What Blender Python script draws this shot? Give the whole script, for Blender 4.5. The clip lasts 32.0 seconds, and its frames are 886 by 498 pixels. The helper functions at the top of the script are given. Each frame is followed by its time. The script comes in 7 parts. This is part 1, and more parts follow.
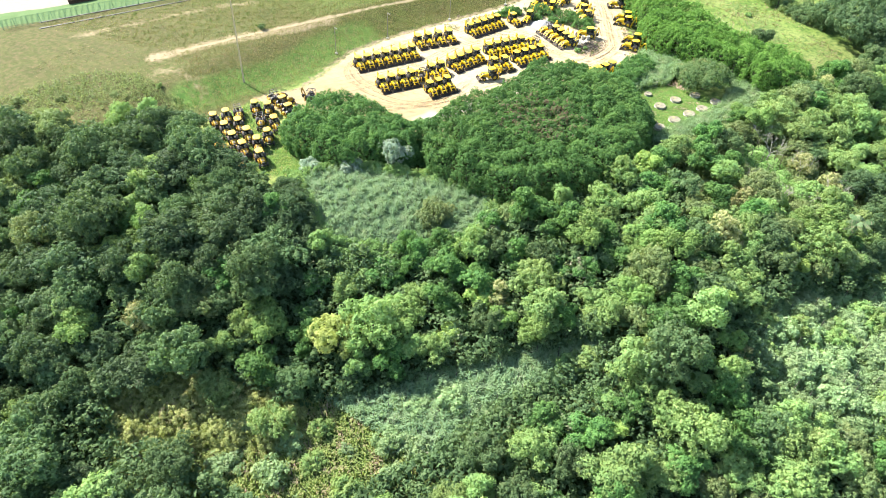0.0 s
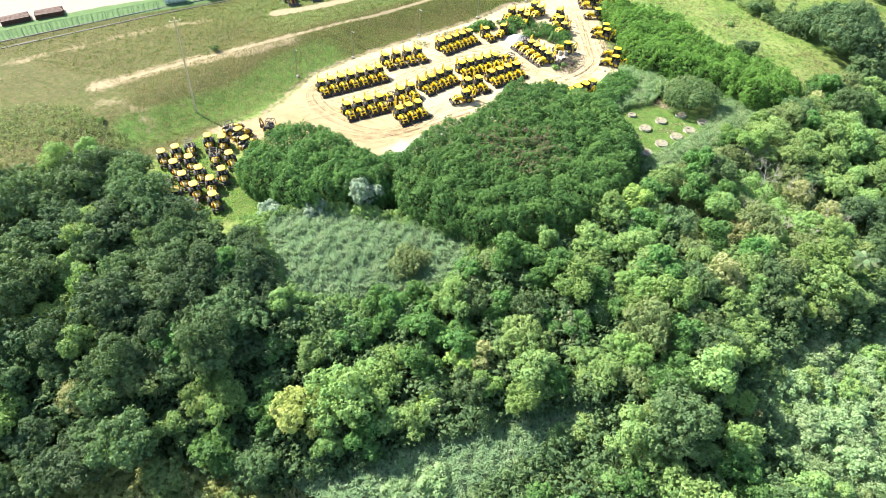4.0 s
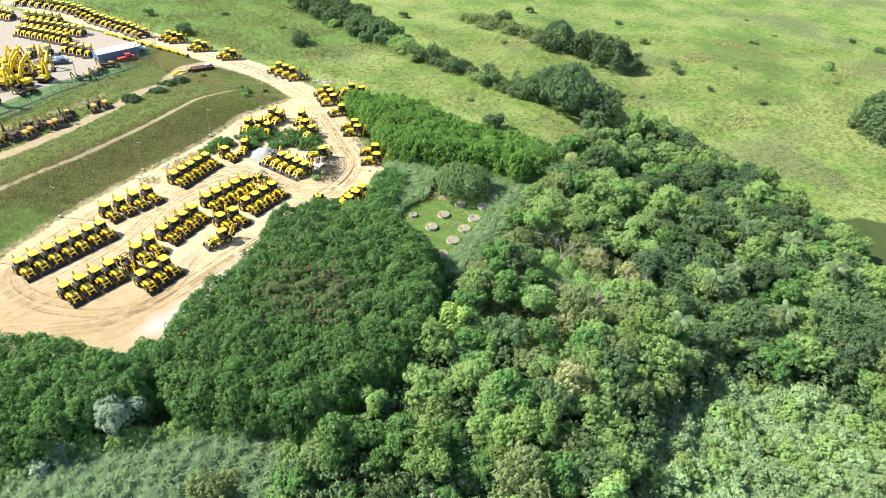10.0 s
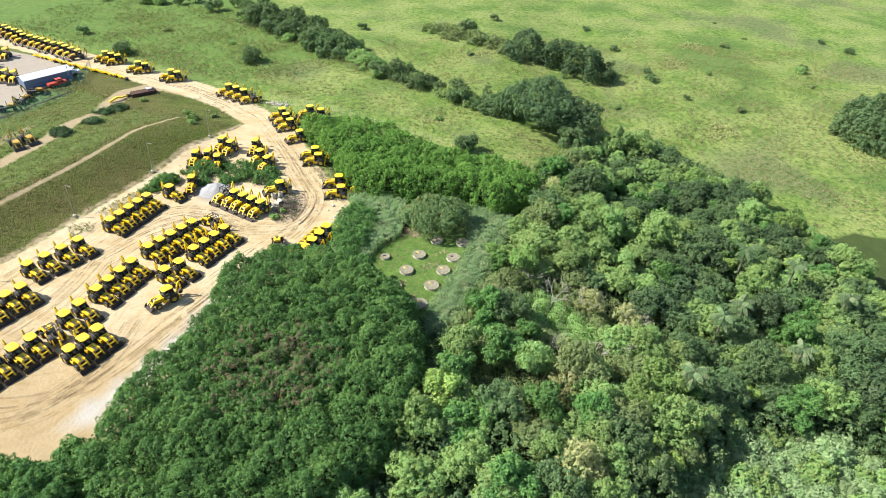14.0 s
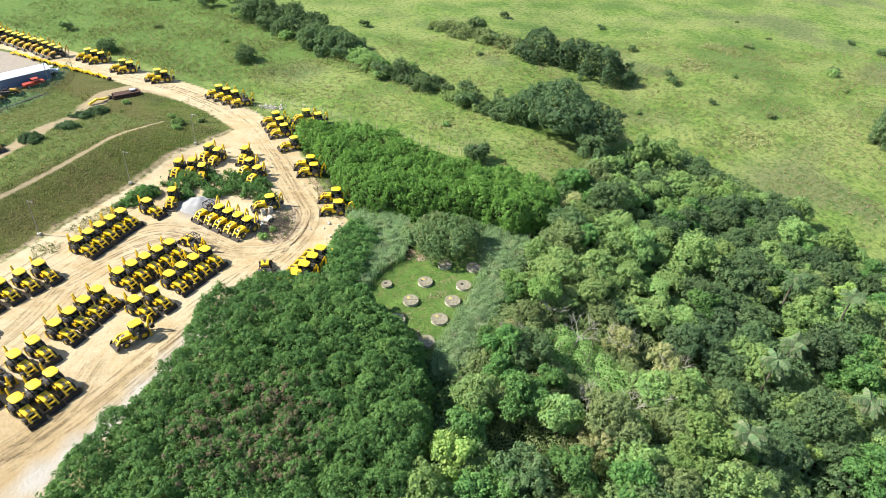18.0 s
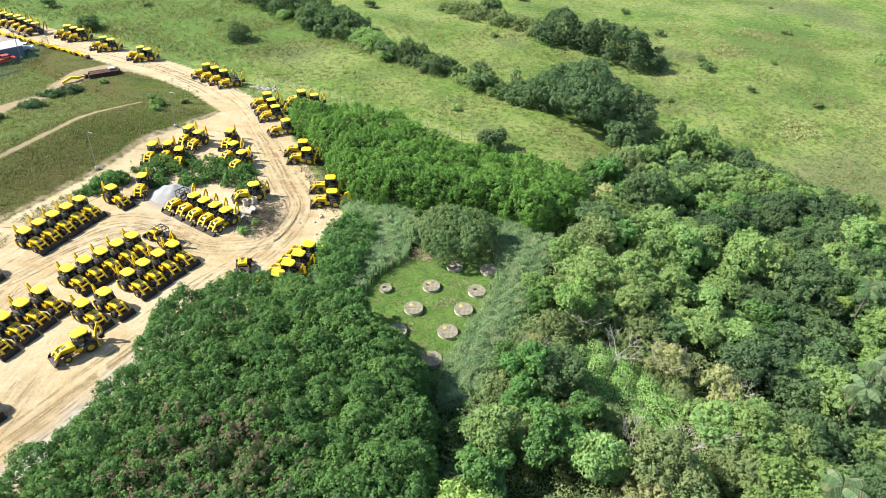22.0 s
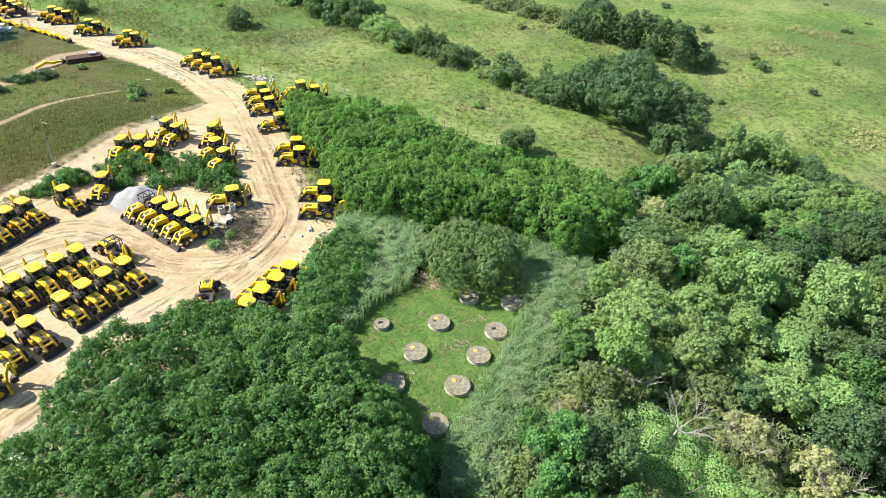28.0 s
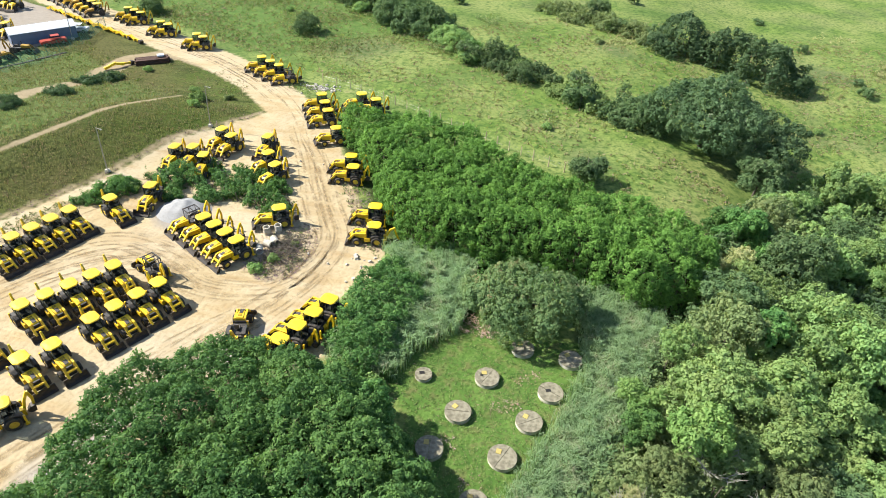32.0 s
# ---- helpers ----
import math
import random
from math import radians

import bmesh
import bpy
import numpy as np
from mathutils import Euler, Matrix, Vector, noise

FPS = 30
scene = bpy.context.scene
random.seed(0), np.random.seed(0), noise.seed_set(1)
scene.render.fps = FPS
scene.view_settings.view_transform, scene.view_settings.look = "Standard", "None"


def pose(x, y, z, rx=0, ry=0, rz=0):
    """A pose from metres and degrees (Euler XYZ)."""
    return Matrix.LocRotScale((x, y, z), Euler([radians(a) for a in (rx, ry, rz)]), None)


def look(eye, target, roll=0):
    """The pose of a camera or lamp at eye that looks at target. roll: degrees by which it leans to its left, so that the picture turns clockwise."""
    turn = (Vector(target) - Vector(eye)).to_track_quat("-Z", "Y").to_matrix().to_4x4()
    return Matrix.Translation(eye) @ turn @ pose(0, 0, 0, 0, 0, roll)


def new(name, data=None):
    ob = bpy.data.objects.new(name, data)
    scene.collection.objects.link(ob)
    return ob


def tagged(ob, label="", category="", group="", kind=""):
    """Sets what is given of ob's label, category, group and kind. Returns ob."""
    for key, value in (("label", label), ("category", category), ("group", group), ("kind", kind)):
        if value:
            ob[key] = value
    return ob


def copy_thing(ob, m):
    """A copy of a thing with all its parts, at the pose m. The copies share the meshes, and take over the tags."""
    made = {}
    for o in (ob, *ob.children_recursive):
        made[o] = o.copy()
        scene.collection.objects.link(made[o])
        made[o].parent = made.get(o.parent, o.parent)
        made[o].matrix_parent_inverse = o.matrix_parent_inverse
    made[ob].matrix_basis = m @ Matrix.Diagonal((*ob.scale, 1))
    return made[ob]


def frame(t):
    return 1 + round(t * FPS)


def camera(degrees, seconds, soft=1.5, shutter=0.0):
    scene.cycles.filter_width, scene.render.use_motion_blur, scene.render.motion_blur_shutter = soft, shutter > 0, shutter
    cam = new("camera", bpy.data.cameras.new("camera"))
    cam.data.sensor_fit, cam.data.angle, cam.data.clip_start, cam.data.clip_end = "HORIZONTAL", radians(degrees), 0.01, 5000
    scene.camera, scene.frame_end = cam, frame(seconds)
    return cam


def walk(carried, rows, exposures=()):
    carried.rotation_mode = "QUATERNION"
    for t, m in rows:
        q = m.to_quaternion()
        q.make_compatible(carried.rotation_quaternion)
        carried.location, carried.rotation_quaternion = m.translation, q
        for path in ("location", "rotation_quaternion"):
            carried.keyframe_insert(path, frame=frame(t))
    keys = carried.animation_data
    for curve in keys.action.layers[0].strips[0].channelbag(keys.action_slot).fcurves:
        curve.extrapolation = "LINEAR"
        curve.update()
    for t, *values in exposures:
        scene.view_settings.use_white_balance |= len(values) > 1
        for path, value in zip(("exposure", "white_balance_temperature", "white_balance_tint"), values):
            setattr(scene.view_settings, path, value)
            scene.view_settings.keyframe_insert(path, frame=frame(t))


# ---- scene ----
cam = camera(72.0, 32.0, soft=0.5)
PATH = [
    (0, (21.899, -125.681, 70.577), (13.952, -113.511, 56.839), 0.93),
    (0.5, (21.057, -124.499, 70.594), (13.209, -112.287, 56.835), 1.14),
    (1, (20.134, -123.278, 70.551), (12.657, -110.844, 56.785), 1.36),
    (1.5, (19.160, -122.014, 70.454), (11.520, -109.685, 56.683), 1.26),
    (2, (18.183, -120.691, 70.332), (10.403, -108.446, 56.566), 1.18),
    (2.5, (17.244, -119.283, 70.240), (9.421, -107.066, 56.473), 1.10),
    (3, (16.361, -117.766, 70.234), (8.749, -105.430, 56.455), 1.13),
    (3.5, (15.556, -116.156, 70.295), (8.155, -103.715, 56.494), 1.22),
    (5.5, (12.538, -109.797, 70.126), (5.589, -97.118, 56.307), 1.02),
    (6, (11.506, -108.174, 69.997), (4.692, -95.420, 56.180), 1.05),
    (6.5, (10.383, -106.637, 69.737), (3.945, -93.663, 55.944), 1.36),
    (7, (9.297, -105.170, 69.433), (3.497, -91.872, 55.666), 1.62),
    (7.5, (8.274, -103.699, 69.150), (3.189, -90.076, 55.418), 1.86),
    (8, (7.323, -102.144, 68.943), (2.989, -88.235, 55.241), 2.17),
    (8.5, (6.450, -100.469, 68.846), (2.951, -86.309, 55.162), 2.52),
    (9, (5.646, -98.714, 68.833), (2.955, -84.022, 55.533), 2.79),
    (9.5, (4.893, -96.946, 68.827), (3.053, -81.395, 56.385), 2.85),
    (10, (4.172, -95.186, 68.766), (3.160, -79.197, 56.794), 2.96),
    (10.5, (3.479, -93.407, 68.637), (2.393, -77.426, 56.662), 2.86),
    (11, (2.840, -91.590, 68.461), (1.720, -75.604, 56.495), 2.84),
    (11.5, (2.310, -89.750, 68.278), (1.148, -73.763, 56.317), 2.78),
    (12, (1.936, -87.927, 68.121), (0.731, -71.936, 56.170), 2.79),
    (12.5, (1.716, -86.142, 67.990), (0.450, -70.150, 56.047), 2.71),
    (13, (1.583, -84.387, 67.853), (0.835, -68.340, 55.939), 2.94),
    (13.5, (1.443, -82.642, 67.667), (1.611, -66.557, 55.783), 2.97),
    (14, (1.240, -80.903, 67.414), (1.320, -64.812, 55.537), 2.81),
    (14.5, (1.000, -79.218, 67.090), (1.035, -63.104, 55.244), 2.72),
    (16.5, (0.299, -72.892, 65.503), (0.300, -56.807, 53.617), 2.95),
    (17, (0.169, -71.237, 64.895), (0.186, -55.167, 52.988), 3.00),
    (17.5, (0.069, -69.549, 64.196), (0.080, -53.488, 52.278), 3.05),
    (18, (-0.008, -67.869, 63.452), (-0.007, -51.816, 51.523), 3.03),
    (18.5, (-0.055, -66.212, 62.626), (-0.074, -50.161, 50.694), 3.04),
    (19, (-0.067, -64.593, 61.680), (-0.105, -48.533, 49.760), 3.02),
    (19.5, (-0.062, -63.026, 60.603), (-0.137, -46.939, 48.720), 3.02),
    (20, (-0.067, -61.506, 59.405), (-0.176, -45.426, 47.513), 3.03),
    (20.5, (-0.101, -60.014, 58.116), (-0.225, -43.962, 46.187), 3.01),
    (21, (-0.157, -58.538, 56.774), (-0.334, -42.498, 44.830), 3.00),
    (21.5, (-0.208, -57.080, 55.415), (-0.459, -41.038, 43.474), 3.08),
    (22, (-0.234, -55.643, 54.062), (-0.499, -39.599, 42.123), 3.14),
    (22.5, (-0.230, -54.232, 52.730), (-0.470, -38.186, 40.795), 3.16),
    (23, (-0.195, -52.855, 51.434), (-0.442, -36.802, 39.507), 3.14),
    (23.5, (-0.138, -51.519, 50.189), (-0.370, -35.469, 38.259), 3.21),
    (24, (-0.076, -50.232, 49.018), (-0.342, -34.193, 37.074), 3.36),
    (24.5, (-0.033, -48.991, 47.946), (-0.337, -32.972, 35.975), 3.32),
    (25, (-0.016, -47.783, 47.027), (-0.359, -31.768, 35.052), 3.32),
    (25.5, (-0.024, -46.584, 46.487), (-0.413, -30.535, 34.559), 3.42),
    (27.5, (-0.150, -41.677, 46.310), (-0.891, -25.632, 34.394), 3.45),
    (28, (-0.109, -40.530, 46.265), (-0.953, -24.480, 34.361), 3.45),
    (28.5, (-0.078, -39.478, 46.204), (-1.035, -23.421, 34.318), 3.50),
    (29, (-0.080, -38.487, 46.125), (-1.179, -22.433, 34.248), 3.52),
    (29.5, (-0.105, -37.544, 46.030), (-1.371, -21.498, 34.160), 3.50),
    (30, (-0.134, -36.632, 45.922), (-1.569, -20.598, 34.054), 3.50),
    (30.5, (-0.163, -35.723, 45.806), (-1.735, -19.703, 33.937), 3.54),
    (31, (-0.209, -34.787, 45.690), (-1.896, -18.788, 33.807), 3.46),
    (31.5, (-0.306, -33.792, 45.582), (-2.066, -17.794, 33.710), 3.52),
    (32, (-0.489, -32.727, 45.496), (-3.271, -16.884, 33.610), 3.12),
]
EXPOSURES = [(0.0, 2.03), (4.0, 1.94), (9.0, 1.63), (14.0, 1.34), (28.0, 1.31), (32.0, 1.26)]
walk(cam, [(t, look(eye, target, roll)) for t, eye, target, roll in PATH], EXPOSURES)

# ---- sky, sun, exposure ----
SUN_ELEVATION, SUN_FROM = 42.0, 179.0   # degrees; SUN_FROM: the bearing of the sun, counted from +x towards +y
world = bpy.data.worlds.new("sky")
scene.world = world
world.use_nodes = True
sky = world.node_tree.nodes.new("ShaderNodeTexSky")
sky.sky_type, sky.sun_disc = "NISHITA", False
sky.sun_elevation, sky.sun_rotation = radians(SUN_ELEVATION), radians(90.0 - SUN_FROM)
world.node_tree.links.new(sky.outputs[0], world.node_tree.nodes["Background"].inputs[0])
world.node_tree.nodes["Background"].inputs[1].default_value = 0.11
sun = new("sun", bpy.data.lights.new("sun", "SUN"))
sun.data.energy, sun.data.angle, sun.data.color = 5.0, radians(0.5), (1.0, 0.955, 0.87)
away = Vector((math.cos(radians(SUN_FROM)) * math.cos(radians(SUN_ELEVATION)), math.sin(radians(SUN_FROM)) * math.cos(radians(SUN_ELEVATION)), math.sin(radians(SUN_ELEVATION))))
sun.matrix_world = look(away * 300, (0, 0, 0))


# ---- the lie of the land ----
def smooth(a, b, x):
    t = np.clip((np.asarray(x, float) - a) / (b - a), 0, 1)
    return t * t * (3 - 2 * t)


BANK_Y = (-85.8, -44.2, -15.7, 14.2, 36.4, 52.6)
BANK_X = (-84.7, -80.5, -76.6, -68.6, -55.6, -48.0)


def ground_z(x, y):
    """Height of the ground: a level yard, a bank west of it, a wooded valley to the south and east."""
    x, y = np.asarray(x, float), np.asarray(y, float)
    west = (np.interp(y, BANK_Y, BANK_X) - x) * 0.92
    bank = 3.43 * smooth(1.1, 18.3, west) * (1 - smooth(43.5, 66.4, y)) * smooth(-97, -57, y)
    valley = -7.44 * smooth(11.4, 54.9, x) * (1 - 0.55 * smooth(51.5, 126, y))
    south = -11.44 * smooth(0, 55, -y - (43.5 + 29.7 * smooth(17, 57, -x)))
    return bank + valley + south


def gz(x, y):
    return float(ground_z(x, y))


def inside(poly, x, y):
    """How far points lie inside a polygon (metres, negative outside)."""
    x, y = np.asarray(x, float), np.asarray(y, float)
    far, odd = np.full(x.shape, 1e9), np.zeros(x.shape, bool)
    for (ax, ay), (bx, by) in zip(poly, poly[1:] + poly[:1]):
        dx, dy = bx - ax, by - ay
        t = np.clip(((x - ax) * dx + (y - ay) * dy) / (dx * dx + dy * dy + 1e-9), 0, 1)
        far = np.minimum(far, np.hypot(x - ax - t * dx, y - ay - t * dy))
        if dy:
            odd ^= ((ay > y) != (by > y)) & (x < (y - ay) / dy * dx + ax)
    return np.where(odd, far, -far)


def near_line(line, x, y):
    """Distance of points from a broken line."""
    x, y = np.asarray(x, float), np.asarray(y, float)
    far = np.full(x.shape, 1e9)
    for (ax, ay), (bx, by) in zip(line, line[1:]):
        dx, dy = bx - ax, by - ay
        t = np.clip(((x - ax) * dx + (y - ay) * dy) / (dx * dx + dy * dy), 0, 1)
        far = np.minimum(far, np.hypot(x - ax - t * dx, y - ay - t * dy))
    return far


YARD = [(-82, -46), (-76, -36), (-77, -25), (-78.5, -16), (-75, -2), (-68.4, 14.5), (-61, 32.5), (-57.5, 45), (-49.5, 58.5), (-44, 57), (-36.5, 58.5), (-31, 47.5), (-24.5, 35.5),
        (-19.5, 27.5), (-16.5, 24), (-15, 20), (-18, 15), (-17, 11), (-21, 3), (-29, -3), (-33, -12), (-38, -27), (-40, -36), (-48, -39), (-58, -38), (-66, -43), (-72, -47)]
ROAD = [(-175, 127), (-150, 116), (-117, 102), (-99, 93.5), (-82, 85.5), (-69.3, 79.7), (-56, 71.5), (-46, 62), (-40, 54)]
WOOD = [(-38.8, -34.9), (-39.1, -31.1), (-37, -25.5), (-33.4, -17), (-33.6, -9), (-32.6, -1.2), (-28, 3.2), (-23.6, 3.9), (-17.4, 3), (-11.5, -0.3), (-7.2, -5.8), (-3.0, -9.6),
        (-1.0, -17.4), (-0.9, -30.4), (-6.6, -40.3), (-14.1, -48.3), (-20.3, -48.9), (-31, -48.7), (-38, -43.6)]
LOBE = [(-62.5, -56.6), (-64.1, -52.6), (-64, -43.4), (-61.6, -40.1), (-53.8, -38.7), (-44.3, -40.3), (-38, -43.6), (-37, -47.5), (-41.5, -51.3), (-45.7, -56.5), (-51.9, -57.1), (-58.6, -57.1)]
HEDGE = [(-34, 54.5), (-31.5, 55), (-22, 53.3), (-11, 50.6), (-5, 45), (1.9, 41), (7.6, 39), (12.4, 37.4), (17.2, 36), (21, 34), (21, 29), (17.5, 23.2), (11.5, 22), (6.5, 25.8), (-5.6, 25.8), (-14, 26.5), (-18.8, 31), (-23.5, 40), (-28.6, 48)]
REED_SOUTH = [(-50.7, -62.5), (-47.5, -57.4), (-40.6, -54.4), (-32.7, -51.3), (-20.1, -47.8), (-17.3, -51.1), (-17.9, -57), (-21.1, -61.6), (-27.7, -66.5), (-35.2, -71.2), (-39.9, -70.4)]
REED_WEST = [(-17.9, 17.8), (-17.4, 24.7), (-10.3, 27.3), (-6.4, 26.6), (-6.5, 20.8), (-6.3, 15.8), (-11.4, 10.6), (-13.0, 5.4), (-16.5, 6), (-19, 12)]
REED_EAST = [(6.2, 22.7), (9.1, 23.8), (15.2, 20.1), (11.8, 11.6), (8.2, 2.6), (4.9, -6), (2.6, -12.9), (-0.6, -12.2), (0, -8.3), (2.3, -3.8), (4.9, 2.3), (8, 11.2), (7.5, 17.2)]
WELL_LAWN = [(-13.4, 7), (-11.7, 11), (-7.2, 15.8), (-2.3, 15.5), (1.7, 15), (7, 15.5), (8.2, 12.9), (5, 3.7), (2.3, -2.5), (0, -8), (-4, -9), (-7, -5), (-9.3, 1.8), (-11.7, 4.6)]
LAWN_NEAR_MACHINES = [(-72.3, -52.2), (-64.4, -52), (-57.7, -53.2), (-52.9, -57.2), (-53.3, -62.1), (-59.2, -66), (-66, -67), (-72, -65.4), (-77, -62), (-81.5, -60), (-82.5, -54), (-79, -46)]
GLADE = [(-34, -112), (-27.4, -101.3), (-21, -92), (-15.2, -87.6), (-9.2, -80.4), (-0.4, -72.8), (8.3, -65.4), (12.7, -63.8), (7.7, -71.1), (1.5, -80.7), (-3, -92), (-12, -108)]
GLADE_WEST = [(-50, -110), (-45, -104), (-37, -99), (-30, -97), (-24, -94), (-20, -100), (-30, -108), (-40, -114)]
VINES = [(33.7, -35.5), (49.2, -23.3), (64.4, -24), (70, -40), (57, -52), (33.6, -58), (28, -48)]
VINES_SMALL = [(14.6, -1.8), (17, 0.2), (20.5, 0.5), (24.3, -2.7), (27.8, -9.4), (24.8, -14.1), (20.1, -12.6), (15.7, -8.7)]
FOREST = [(-112, -92), (-94, -74), (-88, -66), (-82, -63.2), (-77, -64.6), (-70.5, -68), (-65, -70.5), (-57, -70), (-51, -68.5), (-44, -72), (-38, -75), (-29, -69), (-19, -62), (-15, -50), (-8, -42),
          (-1, -30), (1, -14), (4, -10), (8.5, -1), (12, 9), (16, 18), (19, 23), (23, 29), (22.5, 36), (24.5, 44.5), (29.5, 50.5), (34.5, 57), (41, 63), (49, 72), (54, 74), (60, 66), (67, 55), (76, 46), (74, 31), (80, 26), (94, 32),
          (130, 20), (140, -30), (95, -70), (50, -95), (10, -120), (-35, -138), (-90, -136), (-120, -115)]
PAD = [(-109, 90), (-107.5, 77), (-111, 64), (-110.5, 48), (-114, 36), (-117.5, 27), (-124, 12), (-146, -23), (-158, -48), (-200, -110), (-260, -60), (-230, 90), (-190, 128), (-150, 108), (-118, 97)]
TRACK_BERM = [(-108, -45), (-102.5, -31.5), (-94, -13), (-86, 7), (-80, 20), (-74, 34), (-69, 50), (-66, 60)]
TRACK_STRIP = [(-104, 0), (-97.5, 10), (-94.2, 16.3), (-89.8, 29.2), (-86.4, 41.4), (-86, 59.7), (-86.5, 70), (-84, 77)]

SPUR = [(-86.5, 66), (-86, 74), (-82, 78.5), (-76, 80), (-68, 76.5)]


# ---- materials ----
def mat(name, rough=0.6, metal=0.0):
    m = bpy.data.materials.new(name)
    m.use_nodes = True
    b = m.node_tree.nodes["Principled BSDF"]
    b.inputs["Roughness"].default_value, b.inputs["Metallic"].default_value = rough, metal
    return m, m.node_tree, b


def add(tree, kind, **values):
    n = tree.nodes.new(kind)
    for key, value in values.items():
        n.inputs[key.replace("_", " ")].default_value = value
    return n


def grain(tree, scale, detail=5.0, coord="Object"):
    c = tree.nodes.new("ShaderNodeTexCoord")
    n = add(tree, "ShaderNodeTexNoise", Scale=scale, Detail=detail)
    tree.links.new(c.outputs[coord], n.inputs["Vector"])
    return n.outputs["Fac"]


def ramp(tree, fac, *stops):
    r = tree.nodes.new("ShaderNodeValToRGB")
    while len(r.color_ramp.elements) < len(stops):
        r.color_ramp.elements.new(0.5)
    for e, (at, c) in zip(r.color_ramp.elements, stops):
        e.position, e.color = at, (*c, 1) if len(c) == 3 else c
    tree.links.new(fac, r.inputs[0])
    return r.outputs[0]


def mix(tree, fac, a, b, mode="MIX"):
    n = tree.nodes.new("ShaderNodeMix")
    n.data_type, n.blend_type = "RGBA", mode
    for socket, value in ((n.inputs[0], fac), (n.inputs[6], a), (n.inputs[7], b)):
        if isinstance(value, (int, float)):
            socket.default_value = value
        elif isinstance(value, tuple):
            socket.default_value = (*value, 1)
        else:
            tree.links.new(value, socket)
    return n.outputs[2]


def bump(tree, bsdf, height, strength=0.4, distance=0.05):
    n = add(tree, "ShaderNodeBump", Strength=strength, Distance=distance)
    tree.links.new(height, n.inputs["Height"])
    tree.links.new(n.outputs[0], bsdf.inputs["Normal"])


def worn(name, c, dark, rough=0.5, metal=0.0, scale=3.0, dirt=0.45):
    """A surface of one colour with stains and fine grain; each object a little different."""
    m, t, b = mat(name, rough, metal)
    base = mix(t, ramp(t, grain(t, scale), (0.45, (0, 0, 0)), (0.75, (dirt,) * 3)), c, dark)
    info = t.nodes.new("ShaderNodeObjectInfo")
    spread = add(t, "ShaderNodeMapRange", To_Min=0.86, To_Max=1.08)
    t.links.new(info.outputs["Random"], spread.inputs[0])
    hsv = t.nodes.new("ShaderNodeHueSaturation")
    t.links.new(base, hsv.inputs["Color"])
    t.links.new(spread.outputs[0], hsv.inputs["Value"])
    t.links.new(hsv.outputs[0], b.inputs["Base Color"])
    bump(t, b, grain(t, scale * 8), 0.15, 0.02)
    return m


def leafy(name, low, high, odd, odd_part=0.1, rough=0.6, clear=0.42):
    """Foliage: the tint of each leaf runs from low to high, a few are odd ones; crowns differ in brightness."""
    low, high, odd = (tuple(c * g * k for c, g in zip(v, (1.79, 1.42, 2.36))) for v, k in ((low, 1.24), (high, 0.84), (odd, 0.78)))
    m, t, b = mat(name, rough)
    a = t.nodes.new("ShaderNodeAttribute")
    a.attribute_name = "tint"
    # the lowest tints also paint the shade inside crowns and thickets
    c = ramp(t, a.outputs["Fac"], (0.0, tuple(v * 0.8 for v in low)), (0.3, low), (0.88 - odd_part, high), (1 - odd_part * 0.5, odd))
    c = mix(t, ramp(t, grain(t, 0.35, 3), (0.4, (0, 0, 0)), (0.7, (0.35,) * 3)), c, tuple(v * 0.9 for v in low))
    info = t.nodes.new("ShaderNodeObjectInfo")
    spread = add(t, "ShaderNodeMapRange", To_Min=0.82, To_Max=1.14)
    t.links.new(info.outputs["Random"], spread.inputs[0])
    turn = add(t, "ShaderNodeMapRange", To_Min=0.486, To_Max=0.499)
    t.links.new(info.outputs["Random"], turn.inputs[0])
    hsv = t.nodes.new("ShaderNodeHueSaturation")
    t.links.new(c, hsv.inputs["Color"])
    t.links.new(spread.outputs[0], hsv.inputs["Value"])
    t.links.new(turn.outputs[0], hsv.inputs["Hue"])
    t.links.new(hsv.outputs[0], b.inputs["Base Color"])
    b.inputs["Specular IOR Level"].default_value = 0.12
    thin = t.nodes.new("ShaderNodeBsdfTranslucent")
    t.links.new(mix(t, 1.0, hsv.outputs[0], (1.0, 1.0, 0.6), "MULTIPLY"), thin.inputs[0])
    both = t.nodes.new("ShaderNodeMixShader")
    both.inputs[0].default_value = clear
    t.links.new(b.outputs[0], both.inputs[1])
    t.links.new(thin.outputs[0], both.inputs[2])
    t.links.new(both.outputs[0], t.nodes["Material Output"].inputs[0])
    return m


YELLOW = worn("yellow_paint", (0.70, 0.455, 0.010), (0.42, 0.24, 0.018), 0.42, 0.0, 2.5, 0.6)
YELLOW_OLD = worn("dull_yellow_paint", (0.374, 0.218, 0.0204), (0.109, 0.0612, 0.0204), 0.6, 0.0, 2.0, 0.9)
BLACK = worn("black_paint", (0.020, 0.0185, 0.017), (0.085, 0.066, 0.044), 0.6, 0.0, 3.5, 0.7)
BUCKET_STEEL = worn("bucket_steel", (0.030, 0.025, 0.021), (0.13, 0.088, 0.050), 0.65, 0.2, 2.6, 0.7)
RUBBER = worn("tyre_rubber", (0.024, 0.022, 0.020), (0.11, 0.088, 0.058), 0.9, 0.0, 4.0, 0.8)
SEAT = worn("seat_vinyl", (0.07, 0.06, 0.05), (0.12, 0.10, 0.08), 0.7, 0.0, 5.0)
YELLOW_WORN = worn("weathered_yellow_paint", (0.52, 0.31, 0.014), (0.16, 0.085, 0.02), 0.55, 0.0, 2.2, 0.8)
RUST = worn("rusty_steel", (0.068, 0.0306, 0.017), (0.0306, 0.015, 0.0102), 0.8, 0.2, 2.0, 0.9)
